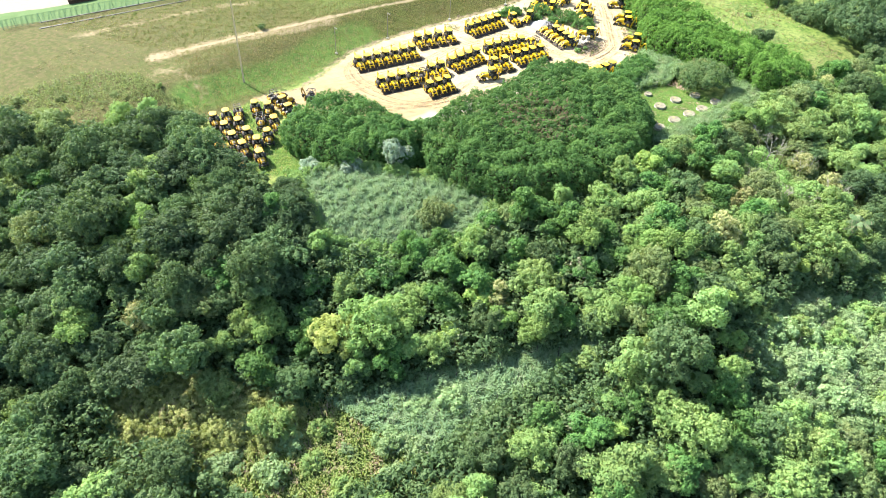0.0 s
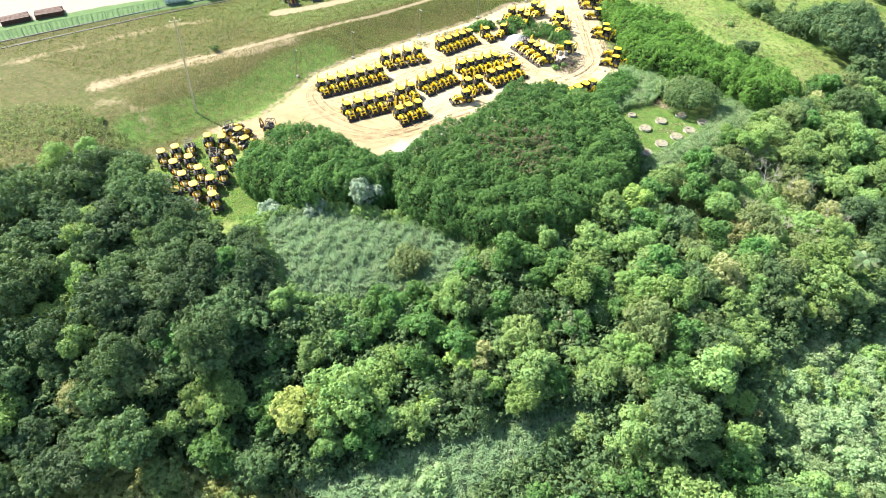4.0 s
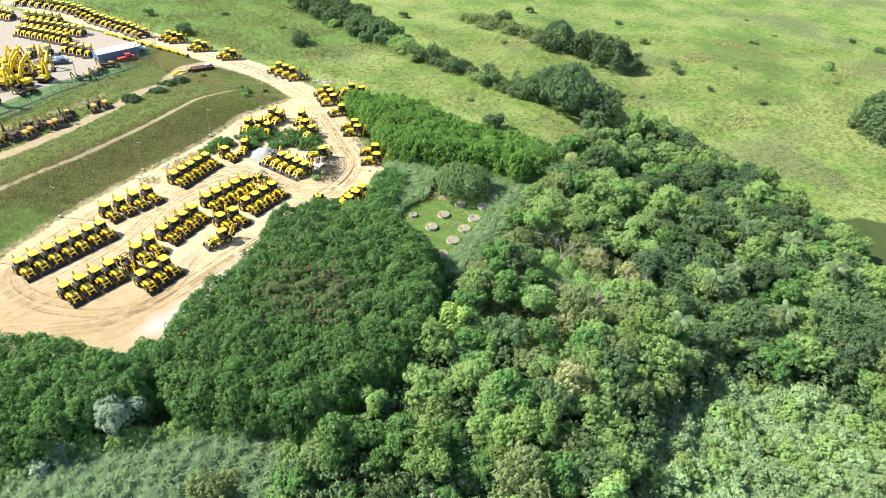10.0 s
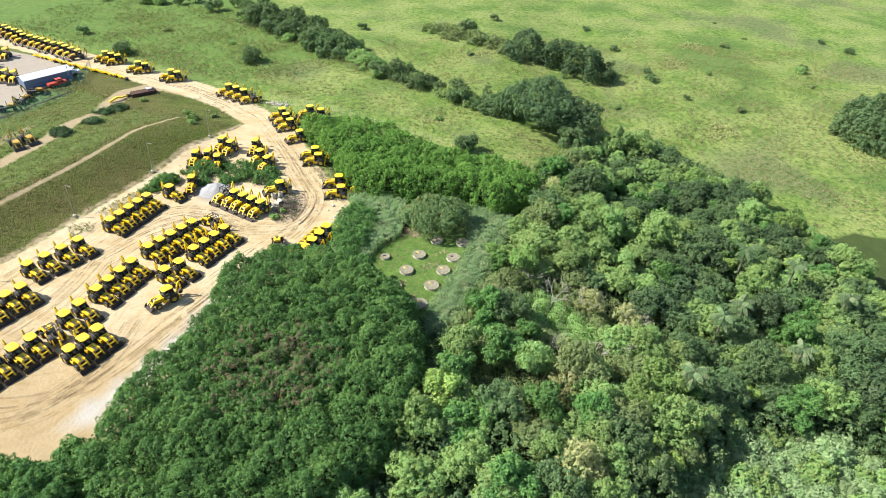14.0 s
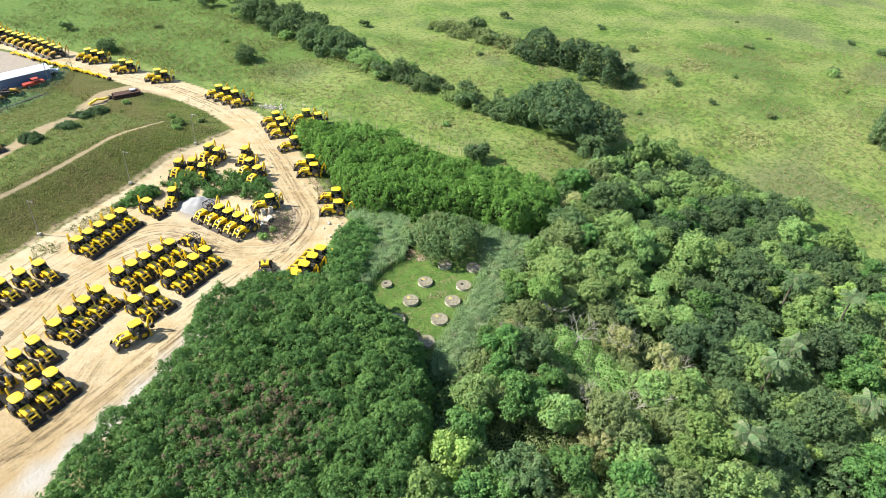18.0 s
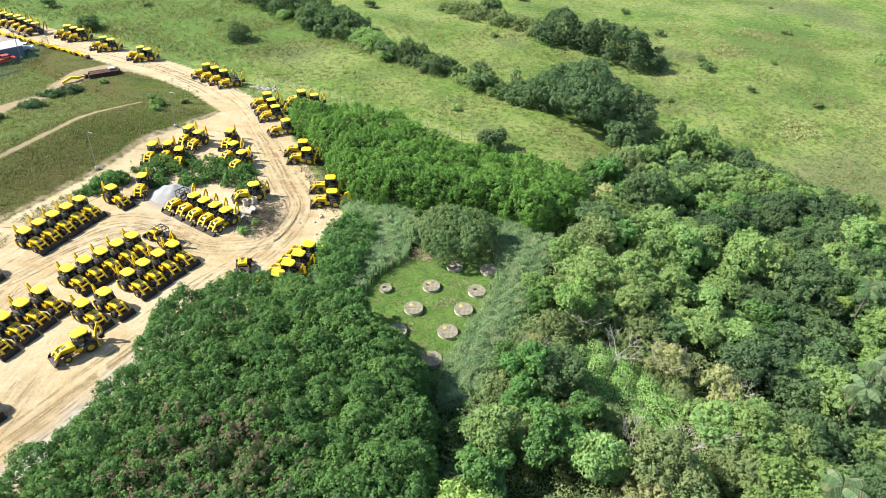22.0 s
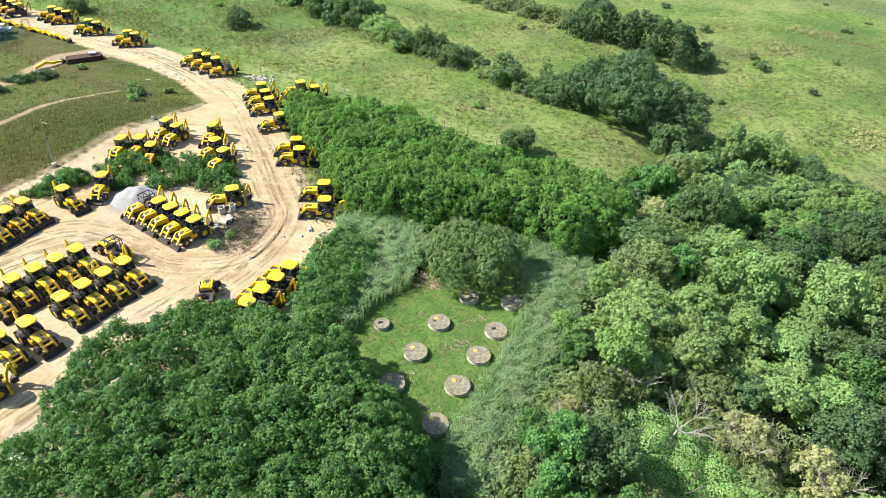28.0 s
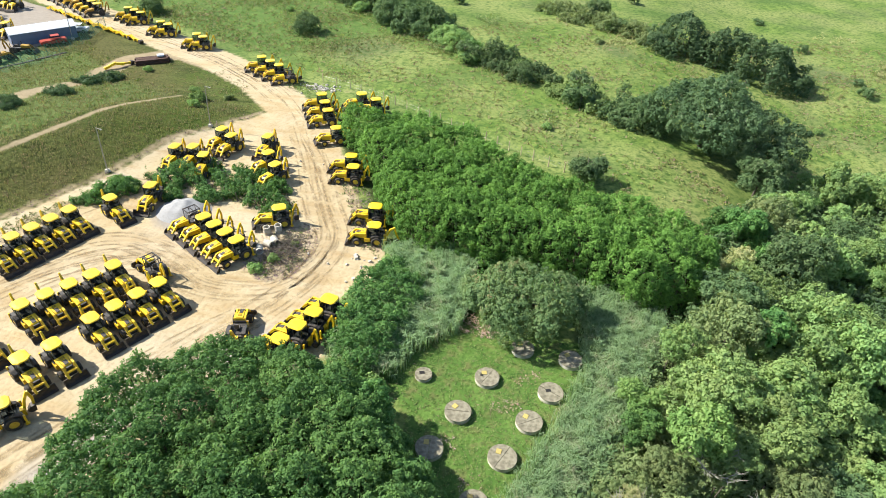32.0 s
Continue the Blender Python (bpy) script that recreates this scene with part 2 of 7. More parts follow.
RIM = worn("rim_paint", (0.6, 0.42, 0.03), (0.25, 0.17, 0.05), 0.5, 0.0, 6.0)
CONCRETE_PALE = worn("pale_concrete", (0.46, 0.43, 0.35), (0.24, 0.21, 0.15), 0.9, 0.0, 2.6, 0.9)
PATCH_YELLOW = worn("faded_yellow_paint", (0.36, 0.29, 0.08), (0.2, 0.16, 0.07), 0.8, 0.0, 5.0)
HOLE = worn("dark_opening", (0.00816, 0.00748, 0.0068), (0.0136, 0.0122, 0.0102), 0.9)
STEEL_GREY = worn("galvanised_steel", (0.286, 0.286, 0.272), (0.19, 0.184, 0.17), 0.45, 0.6, 4.0)
TARP = worn("dark_tarpaulin", (0.028, 0.034, 0.036), (0.07, 0.075, 0.07), 0.5, 0.0, 1.2, 0.7)
RUBBLE = worn("broken_concrete", (0.42, 0.39, 0.33), (0.26, 0.22, 0.16), 0.95, 0.0, 3.0, 0.7)
WOOD_POLE = worn("weathered_wood", (0.46, 0.385, 0.25), (0.3, 0.235, 0.14), 0.9, 0.0, 3.0, 0.7)
BARK = worn("bark", (0.0888, 0.0748, 0.0544), (0.0476, 0.034, 0.0238), 0.9, 0.0, 3.0, 0.8)
BARK_PALE = worn("bare_bark", (0.286, 0.272, 0.225), (0.17, 0.15, 0.116), 0.9, 0.0, 3.0, 0.7)
WHITE_SHEET = worn("white_sheet_metal", (0.503, 0.517, 0.53), (0.34, 0.34, 0.34), 0.4, 0.0, 1.0, 0.4)
BLUE_SHEET = worn("blue_grey_sheet", (0.109, 0.15, 0.231), (0.068, 0.0888, 0.122), 0.45, 0.0, 1.5)
GREEN_WIRE = worn("green_fence_paint", (0.068, 0.177, 0.102), (0.0408, 0.0952, 0.0612), 0.6, 0.0, 4.0)
RED_PAINT = worn("red_paint", (0.34, 0.0408, 0.0204), (0.17, 0.0272, 0.0204), 0.5)
GRAVEL = worn("grey_gravel", (0.27, 0.27, 0.265), (0.18, 0.178, 0.17), 0.95, 0.0, 5.0, 0.8)
STAINED, _t, _b = mat("stained_concrete", 0.9)
_t.links.new(mix(_t, ramp(_t, grain(_t, 2.6, 7), (0.40, (0, 0, 0)), (0.66, (0.7,) * 3)), mix(_t, grain(_t, 9.0, 4), (0.165, 0.150, 0.100), (0.245, 0.225, 0.160)), (0.055, 0.048, 0.028)), _b.inputs["Base Color"])
bump(_t, _b, grain(_t, 14.0), 0.3, 0.02)
GLASS, _t, _b = mat("cab_glass", 0.08)
_b.inputs["Base Color"].default_value = (0.02, 0.025, 0.03, 1)
_clear = _t.nodes.new("ShaderNodeBsdfTransparent")
_clear.inputs[0].default_value = (0.72, 0.76, 0.75, 1)
_pane = _t.nodes.new("ShaderNodeMixShader")
_pane.inputs[0].default_value = 0.1
_t.links.new(_clear.outputs[0], _pane.inputs[1])
_t.links.new(_b.outputs[0], _pane.inputs[2])
_t.links.new(_pane.outputs[0], _t.nodes["Material Output"].inputs[0])

LEAF_WOOD = leafy("thicket_leaf", (0.034, 0.105, 0.019), (0.107, 0.265, 0.044), (0.154, 0.146, 0.061), 0.06)
LEAF_HEDGE = leafy("hedge_leaf", (0.046, 0.144, 0.018), (0.143, 0.378, 0.048), (0.207, 0.323, 0.082), 0.06)
LEAF_MID = leafy("forest_leaf", (0.085, 0.189, 0.040), (0.165, 0.295, 0.057), (0.187, 0.291, 0.072))
LEAF_DARK = leafy("dark_leaf", (0.039, 0.090, 0.023), (0.102, 0.194, 0.048), (0.198, 0.234, 0.099))
LEAF_GREY = leafy("greyish_leaf", (0.082, 0.150, 0.037), (0.164, 0.254, 0.060), (0.198, 0.279, 0.081))
LEAF_LIME = leafy("lime_leaf", (0.100, 0.205, 0.034), (0.235, 0.390, 0.064), (0.300, 0.420, 0.100))
LEAF_EMERALD = leafy("emerald_leaf", (0.064, 0.150, 0.026), (0.150, 0.285, 0.052), (0.200, 0.340, 0.080))
LEAF_OLIVE = leafy("olive_leaf", (0.084, 0.172, 0.036), (0.188, 0.318, 0.066), (0.240, 0.350, 0.090))
LEAF_YELLOW = leafy("yellow_leaf", (0.150, 0.235, 0.045), (0.300, 0.420, 0.085), (0.360, 0.450, 0.120))
LEAF_SILVER = leafy("silver_leaf", (0.125, 0.216, 0.097), (0.253, 0.378, 0.180), (0.308, 0.402, 0.222), 0.2)
LEAF_DEEP = leafy("deep_leaf", (0.029, 0.068, 0.019), (0.074, 0.148, 0.040), (0.122, 0.146, 0.073))
LEAF_RED = leafy("reddish_leaf", (0.050, 0.108, 0.027), (0.118, 0.205, 0.050), (0.20, 0.125, 0.058), 0.16)
LEAF_TAN = leafy("tan_leaf", (0.135, 0.200, 0.052), (0.262, 0.335, 0.095), (0.290, 0.330, 0.110), 0.2)
LEAF_PALE = leafy("pale_vine_leaf", (0.098, 0.195, 0.054), (0.195, 0.335, 0.098), (0.240, 0.370, 0.130))
LEAF_REED = leafy("reed_leaf", (0.088, 0.178, 0.053), (0.180, 0.305, 0.095), (0.26, 0.30, 0.13), 0.12, 0.6, 0.45)
LEAF_GRASS = leafy("grass_leaf", (0.090, 0.165, 0.030), (0.190, 0.280, 0.062), (0.30, 0.27, 0.13), 0.2)
LEAF_LAWN = leafy("lawn_leaf", (0.095, 0.195, 0.036), (0.195, 0.330, 0.072), (0.24, 0.22, 0.10), 0.2)
LEAF_WEED = leafy("weed_leaf", (0.045, 0.100, 0.018), (0.130, 0.215, 0.042), (0.206, 0.2, 0.077), 0.15)
LEAF_DRY = leafy("dry_leaf", (0.0721, 0.055, 0.0385), (0.206, 0.165, 0.121), (0.103, 0.14, 0.055), 0.2, 0.9, 0.1)
LEAF_MEADOW = leafy("meadow_leaf", (0.090, 0.150, 0.026), (0.180, 0.250, 0.050), (0.206, 0.22, 0.077), 0.15)
LEAF_HAY = leafy("hay_leaf", (0.110, 0.150, 0.040), (0.220, 0.260, 0.085), (0.28, 0.25, 0.12), 0.15)
LEAF_BANK = leafy("bank_grass_leaf", (0.075, 0.105, 0.026), (0.150, 0.175, 0.052), (0.19, 0.16, 0.08), 0.2)
LEAF_FRESH = leafy("fresh_scrub_leaf", (0.080, 0.215, 0.036), (0.185, 0.420, 0.078), (0.35, 0.46, 0.187), 0.08)
LEAF_SUNNY = leafy("sunny_scrub_leaf", (0.125, 0.185, 0.040), (0.260, 0.345, 0.085), (0.36, 0.37, 0.14), 0.15)
LEAF_CANE = leafy("cane_leaf", (0.096, 0.205, 0.066), (0.188, 0.345, 0.108), (0.250, 0.370, 0.150), 0.12, 0.6, 0.45)
LEAF_STRAW = leafy("straw_leaf", (0.206, 0.2, 0.088), (0.433, 0.38, 0.22), (0.515, 0.45, 0.308), 0.2)
LEAF_PALM = leafy("palm_leaf", (0.045, 0.105, 0.028), (0.110, 0.200, 0.055), (0.20, 0.23, 0.09))


def ground_material():
    """Earth, grass, shade-darkened forest floor and concrete, mixed by the masks that the ground carries, with ragged
    borders.
    """
    m, t, b = mat("ground", 0.95)
    b.inputs["Specular IOR Level"].default_value = 0.1
    zones = []
    for name in ("mask", "mask_more"):
        a = t.nodes.new("ShaderNodeAttribute")
        a.attribute_name = name
        s = t.nodes.new("ShaderNodeSeparateColor")
        t.links.new(a.outputs["Color"], s.inputs[0])
        zones += [s.outputs[0], s.outputs[1], s.outputs[2]]
    fine, mid, broad, spots = grain(t, 2.2, 6), grain(t, 0.45, 5), grain(t, 0.07, 4), grain(t, 0.9, 3)

    def ragged(mask, noise_out, amount=0.55):
        n = t.nodes.new("ShaderNodeMath")
        n.operation = "MULTIPLY_ADD"
        t.links.new(noise_out, n.inputs[0])
        n.inputs[1].default_value = amount
        t.links.new(mask, n.inputs[2])
        return ramp(t, n.outputs[0], (0.5 + amount * 0.5 - 0.13, (0, 0, 0)), (0.5 + amount * 0.5 + 0.13, (1, 1, 1)))

    streak_at = t.nodes.new("ShaderNodeMapping")
    streak_at.inputs["Rotation"].default_value, streak_at.inputs["Scale"].default_value = (0, 0, radians(-65)), (0.25, 1.0, 1.0)
    where = t.nodes.new("ShaderNodeTexCoord")
    t.links.new(where.outputs["Object"], streak_at.inputs[0])
    streaks = add(t, "ShaderNodeTexNoise", Scale=0.5, Detail=6.0, Distortion=0.6)
    t.links.new(streak_at.outputs[0], streaks.inputs["Vector"])
    patch = grain(t, 0.025, 5)
    wear_all = t.nodes.new("ShaderNodeAttribute")
    wear_all.attribute_name = "wear"
    meadow = mix(t, ramp(t, mid, (0.35, (0, 0, 0)), (0.68, (1, 1, 1))), (0.068, 0.118, 0.022), (0.142, 0.198, 0.046))
    meadow = mix(t, ramp(t, broad, (0.40, (0, 0, 0)), (0.6, (0.9,) * 3)), meadow, (0.180, 0.208, 0.068))
    meadow = mix(t, ramp(t, patch, (0.36, (0.7,) * 3), (0.46, (0, 0, 0))), meadow, (0.055, 0.1, 0.0243))
    meadow = mix(t, ramp(t, patch, (0.55, (0, 0, 0)), (0.64, (0.65,) * 3)), meadow, mix(t, mid, (0.065, 0.08, 0.0405), (0.12, 0.115, 0.0675)))
    meadow = mix(t, ramp(t, spots, (0.34, (0.85,) * 3), (0.5, (0, 0, 0))), meadow, (0.046, 0.088, 0.0189))
    meadow = mix(t, ramp(t, fine, (0.3, (0.75,) * 3), (0.52, (0, 0, 0))), meadow, (0.034, 0.068, 0.0149))
    dull = mix(t, ramp(t, streaks.outputs["Fac"], (0.36, (0, 0, 0)), (0.6, (1, 1, 1))), (0.036, 0.050, 0.011), (0.078, 0.094, 0.024))
    dull = mix(t, ramp(t, broad, (0.48, (0, 0, 0)), (0.6, (0.8,) * 3)), dull, (0.052, 0.084, 0.012))
    dull = mix(t, ramp(t, patch, (0.48, (0, 0, 0)), (0.60, (0.6,) * 3)), dull, (0.088, 0.076, 0.028))
    dull = mix(t, ramp(t, spots, (0.56, (0, 0, 0)), (0.70, (0.6,) * 3)), dull, (0.10, 0.080, 0.036))
    dull = mix(t, ramp(t, fine, (0.34, (0.85,) * 3), (0.52, (0, 0, 0))), dull, (0.022, 0.031, 0.006))
    dull = mix(t, ramp(t, wear_all.outputs["Alpha"], (0.0, (0, 0, 0)), (0.75, (0.62,) * 3)), dull, mix(t, ramp(t, spots, (0.4, (0, 0, 0)), (0.62, (1, 1, 1))), (0.070, 0.074, 0.027), (0.110, 0.090, 0.044)))
    lush = mix(t, ramp(t, mid, (0.35, (0, 0, 0)), (0.7, (1, 1, 1))), (0.050, 0.104, 0.020), (0.105, 0.178, 0.038))
    lush = mix(t, ramp(t, spots, (0.50, (0, 0, 0)), (0.68, (0.8,) * 3)), lush, (0.105, 0.105, 0.04))
    lush = mix(t, ramp(t, fine, (0.32, (0.75,) * 3), (0.5, (0, 0, 0))), lush, (0.026, 0.055, 0.012))
    # forest floor, its colour darkened for the shade under the trees
    shaded_floor = mix(t, mid, (0.02, 0.033, 0.01), (0.05, 0.07, 0.02))
    earth = mix(t, ramp(t, mid, (0.3, (0, 0, 0)), (0.7, (1, 1, 1))), (0.322, 0.258, 0.150), (0.376, 0.312, 0.193))
    earth = mix(t, ramp(t, broad, (0.45, (0, 0, 0)), (0.62, (0.6,) * 3)), earth, (0.374, 0.325, 0.232))
    earth = mix(t, ramp(t, fine, (0.3, (0.4,) * 3), (0.5, (0, 0, 0))), earth, (0.21, 0.145, 0.078))
    wear = t.nodes.new("ShaderNodeAttribute")
    wear.attribute_name = "wear"
    wear_at = t.nodes.new("ShaderNodeSeparateColor")
    t.links.new(wear.outputs["Color"], wear_at.inputs[0])
    earth = mix(t, ramp(t, streaks.outputs["Fac"], (0.5, (0, 0, 0)), (0.66, (0.4,) * 3)), earth, (0.255, 0.17, 0.07))
    earth = mix(t, wear.outputs["Alpha"], earth, mix(t, mid, (0.20, 0.145, 0.075), (0.27, 0.205, 0.115)))
    earth = mix(t, wear_at.outputs[1], earth, mix(t, mid, (0.27, 0.255, 0.225), (0.34, 0.325, 0.29)))
    earth = mix(t, wear_at.outputs[0], earth, mix(t, fine, (0.165, 0.10, 0.036), (0.225, 0.148, 0.062)))
    pale = mix(t, spots, (0.19, 0.165, 0.13), (0.27, 0.24, 0.2))
    c = mix(t, ragged(zones[2], mid), meadow, dull)
    c = mix(t, ragged(zones[5], spots), c, lush)
    c = mix(t, ragged(zones[1], mid), c, shaded_floor)
    c = mix(t, ragged(zones[4], mid, 0.7), c, mix(t, spots, (0.175, 0.135, 0.078), (0.28, 0.23, 0.142)))
    c = mix(t, ragged(zones[0], spots, 0.6), c, earth)
    c = mix(t, ragged(wear_at.outputs[2], spots, 0.35), c, mix(t, mid, (0.06, 0.105, 0.035), (0.10, 0.155, 0.062)))
    c = mix(t, ragged(zones[3], mid, 0.3), c, pale)
    t.links.new(c, b.inputs["Base Color"])
    bump(t, b, fine, 0.7, 0.15)
    return m


# ---- mesh tools ----
def box(bm, x, y, z, sx, sy, sz, tilt=0.0, turn=0.0, taper=1.0):
    """A box round a centre; tilt about y and turn about z in degrees; taper narrows the top."""
    rot = Euler((0, radians(tilt), radians(turn))).to_matrix()
    vs = []
    for k in (-1, 1):
        f = taper if k > 0 else 1.0
        for i, j in ((-1, -1), (1, -1), (1, 1), (-1, 1)):
            vs.append(bm.verts.new(Vector((x, y, z)) + rot @ Vector((i * sx * f / 2, j * sy * f / 2, k * sz / 2))))
    for q in ((0, 3, 2, 1), (4, 5, 6, 7), (0, 1, 5, 4), (1, 2, 6, 5), (2, 3, 7, 6), (3, 0, 4, 7)):
        bm.faces.new([vs[n] for n in q])
    return vs


def plate(bm, outline, y0, y1):
    """An outline in x and z, drawn out from y0 to y1."""
    a = [bm.verts.new((x, y0, z)) for x, z in outline]
    b = [bm.verts.new((x, y1, z)) for x, z in outline]
    n = len(a)
    bm.faces.new(a)
    bm.faces.new(b[::-1])
    for i in range(n):
        bm.faces.new((a[i], b[i], b[(i + 1) % n], a[(i + 1) % n]))


def tube(bm, p, q, r0, r1, seg=7, caps=True):
    p, q = Vector(p), Vector(q)
    side = (q - p).orthogonal().normalized()
    up = (q - p).normalized().cross(side)
    rings = [[bm.verts.new(c + r * (math.cos(2 * math.pi * i / seg) * side + math.sin(2 * math.pi * i / seg) * up)) for i in range(seg)] for c, r in ((p, r0), (q, r1))]
    for i in range(seg):
        bm.faces.new((rings[0][i], rings[0][(i + 1) % seg], rings[1][(i + 1) % seg], rings[1][i]))
    if caps:
        bm.faces.new(rings[0][::-1])
        bm.faces.new(rings[1])


def beam(bm, points, y, width, depth):
    """A bent box section through points in x and z."""
    for (ax, az), (bx, bz) in zip(points, points[1:]):
        far = math.hypot(bx - ax, bz - az)
        box(bm, (ax + bx) / 2, y, (az + bz) / 2, far + depth * 0.6, width, depth, tilt=-math.degrees(math.atan2(bz - az, bx - ax)))


def rounded(bm, amount=0.06, segments=2):
    bmesh.ops.bevel(bm, geom=list(bm.edges), offset=amount, segments=segments, affect="EDGES", clamp_overlap=True)


def mesh_of(name, bm, material, flat=True):
    me = bpy.data.meshes.new(name)
    bmesh.ops.recalc_face_normals(bm, faces=list(bm.faces))
    bm.to_mesh(me)
    bm.free()
    me.materials.append(material)
    return me


def part(name, bm, material, parent, label=""):
    ob = new(name, mesh_of(name, bm, material))
    ob.parent = parent
    return tagged(ob, label)


def thing(name, label, category, group=""):
    return tagged(new(name), label, category, group)


def single(name, bm, material, label, category, group="", kind=""):
    return tagged(new(name, mesh_of(name, bm, material)), label, category, group, kind)


def discard(ob):
    for o in (*ob.children_recursive, ob):
        bpy.data.objects.remove(o)


# ---- the ground, one sheet to the horizon ----
gx = np.concatenate([[-5000, -3000, -1800, -1100, -700, -480, -340], np.arange(-260, -160, 2.5), np.arange(-160, -84, 1.0), np.arange(-84, -15, 0.5), np.arange(-15, 100, 1.0), np.arange(100, 200, 3.0), [215, 300, 450, 700, 1200, 2200, 5000]])
gy = np.concatenate([[-3000, -1500, -800, -450, -280], np.arange(-200, -140, 3.0), np.arange(-140, -48, 1.0), np.arange(-48, 58, 0.5), np.arange(58, 135, 1.0), np.arange(135, 260, 3.0), [275, 340, 450, 650, 1000, 1600, 2600, 5000]])
GX, GY = np.meshgrid(gx, gy)
flat_x, flat_y = GX.ravel(), GY.ravel()
GZ = ground_z(flat_x, flat_y) + 0.05 * np.sin(flat_x * 0.9 + 1.3 * np.sin(flat_y * 0.5)) * np.sin(flat_y * 0.8)
nx, ny = len(gx), len(gy)
quads = np.stack([np.arange(nx * ny).reshape(ny, nx)[:-1, :-1], np.arange(nx * ny).reshape(ny, nx)[:-1, 1:], np.arange(nx * ny).reshape(ny, nx)[1:, 1:], np.arange(nx * ny).reshape(ny, nx)[1:, :-1]], -1).reshape(-1, 4)


def quad_mesh(name, verts, faces, material, tint=None, smooth_faces=False):
    me = bpy.data.meshes.new(name)
    me.vertices.add(len(verts))
    me.vertices.foreach_set("co", np.asarray(verts, np.float32).ravel())
    me.loops.add(faces.size)
    me.loops.foreach_set("vertex_index", np.asarray(faces, np.int32).ravel())
    me.polygons.add(len(faces))
    me.polygons.foreach_set("loop_start", np.arange(0, faces.size, faces.shape[1], dtype=np.int32))
    me.update(calc_edges=True)
    if tint is not None:
        a = me.attributes.new("tint", "FLOAT", "POINT")
        a.data.foreach_set("value", np.asarray(tint, np.float32))
    if smooth_faces:
        me.polygons.foreach_set("use_smooth", np.ones(len(faces), bool))
    me.materials.append(material)
    return me


def edge(d, w=1.0):
    return np.clip(0.5 + d / (2 * w), 0, 1)


ground_me = quad_mesh("ground", np.stack([flat_x, flat_y, GZ], 1), quads, ground_material(), smooth_faces=True)
earth = np.maximum(edge(inside(YARD, flat_x, flat_y), 1.6), edge(4.4 - near_line(ROAD, flat_x, flat_y), 1.5))
# the dark floor reaches 1.6 m past the stands, painting in the shaded gaps
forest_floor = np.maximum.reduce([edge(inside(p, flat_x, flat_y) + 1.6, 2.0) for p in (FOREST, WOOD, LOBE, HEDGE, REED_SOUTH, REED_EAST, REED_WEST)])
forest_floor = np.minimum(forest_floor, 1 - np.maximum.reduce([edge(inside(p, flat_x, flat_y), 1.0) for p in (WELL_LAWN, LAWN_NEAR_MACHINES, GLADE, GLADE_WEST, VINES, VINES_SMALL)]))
bank_grass = edge(np.interp(flat_y, BANK_Y, BANK_X) - flat_x - 0.5, 2.0) * edge(78 - flat_y - 0.35 * (flat_x + 60), 6)
lush_grass = np.maximum.reduce([edge(inside(p, flat_x, flat_y), 1.5) for p in (WELL_LAWN, LAWN_NEAR_MACHINES, GLADE, VINES, VINES_SMALL)])
pad = np.maximum(edge(inside(PAD, flat_x, flat_y), 1.0), edge(3.6 - np.hypot(flat_x + 46.0, flat_y - 26.5), 2.0))
tan = np.maximum.reduce([edge(0.5 - near_line(TRACK_BERM, flat_x, flat_y), 0.8), edge(2.6 - near_line(SPUR, flat_x, flat_y), 1.5), edge(1.7 - near_line(TRACK_STRIP, flat_x, flat_y), 1.4)])
tan = np.maximum(tan, 0.35 * edge(2.2 - near_line([(-45, 74), (-30, 70), (-12, 60)], flat_x, flat_y), 2.0))
YARD_LIP = [(-81, -46), (-76.5, -37), (-78, -25), (-79.3, -16), (-75.8, -2), (-69.2, 14.5), (-61.8, 32.5), (-58.3, 45), (-50, 59)]
tan = np.maximum(tan, 0.72 * edge(0.9 - near_line(YARD_LIP, flat_x, flat_y), 1.4))
tan = np.maximum(tan, 0.6 * edge(2.6 - near_line([(-109, 18), (-102, 27), (-97, 36), (-94, 46)], flat_x, flat_y), 3.0))
tan = np.maximum(tan, 0.8 * edge(2.6 - near_line([(-110, -50), (-108.1, -44.8), (-102.8, -32.2), (-96.3, -21.2), (-91.5, -8.8)], flat_x, flat_y), 2.2))
tan = np.maximum(tan, 0.62 * edge(2.2 - near_line([(-135.8, -54.6), (-128.8, -37.3), (-122.1, -20.9), (-115.2, -13.0)], flat_x, flat_y), 3.0))
tan = np.maximum(tan, 0.55 * edge(3.0 - near_line([(-104, -55), (-98, -51), (-90, -52.5)], flat_x, flat_y), 4.0))
lush_grass = np.maximum(lush_grass, 0.8 * edge(6.0 - near_line([(-91.2, -54.5), (-88, -44), (-84, -33), (-84.5, -20), (-82, -8)], flat_x, flat_y), 4.0))
UPPER_BANK = TRACK_BERM + [(-84, 70), (-104, 82), (-106, 42), (-114, 12), (-131, -21), (-150, -55)]
lush_grass = np.maximum(lush_grass, (0.2 + 0.3 * smooth(-32, 6, flat_y)) * edge(inside(UPPER_BANK, flat_x, flat_y) - 1.0, 2.0))
MEADOW_WEST = [(-50, 77), (-60, 82), (-120, 108), (-190, 140), (-190, 210), (-80, 200), (-50, 140), (-32, 114), (-8, 90), (16, 72), (12, 69), (-14, 88), (-40, 104), (-52, 92)]
lush_grass = np.maximum(lush_grass, 0.6 * edge(inside(MEADOW_WEST, flat_x, flat_y), 6.0))
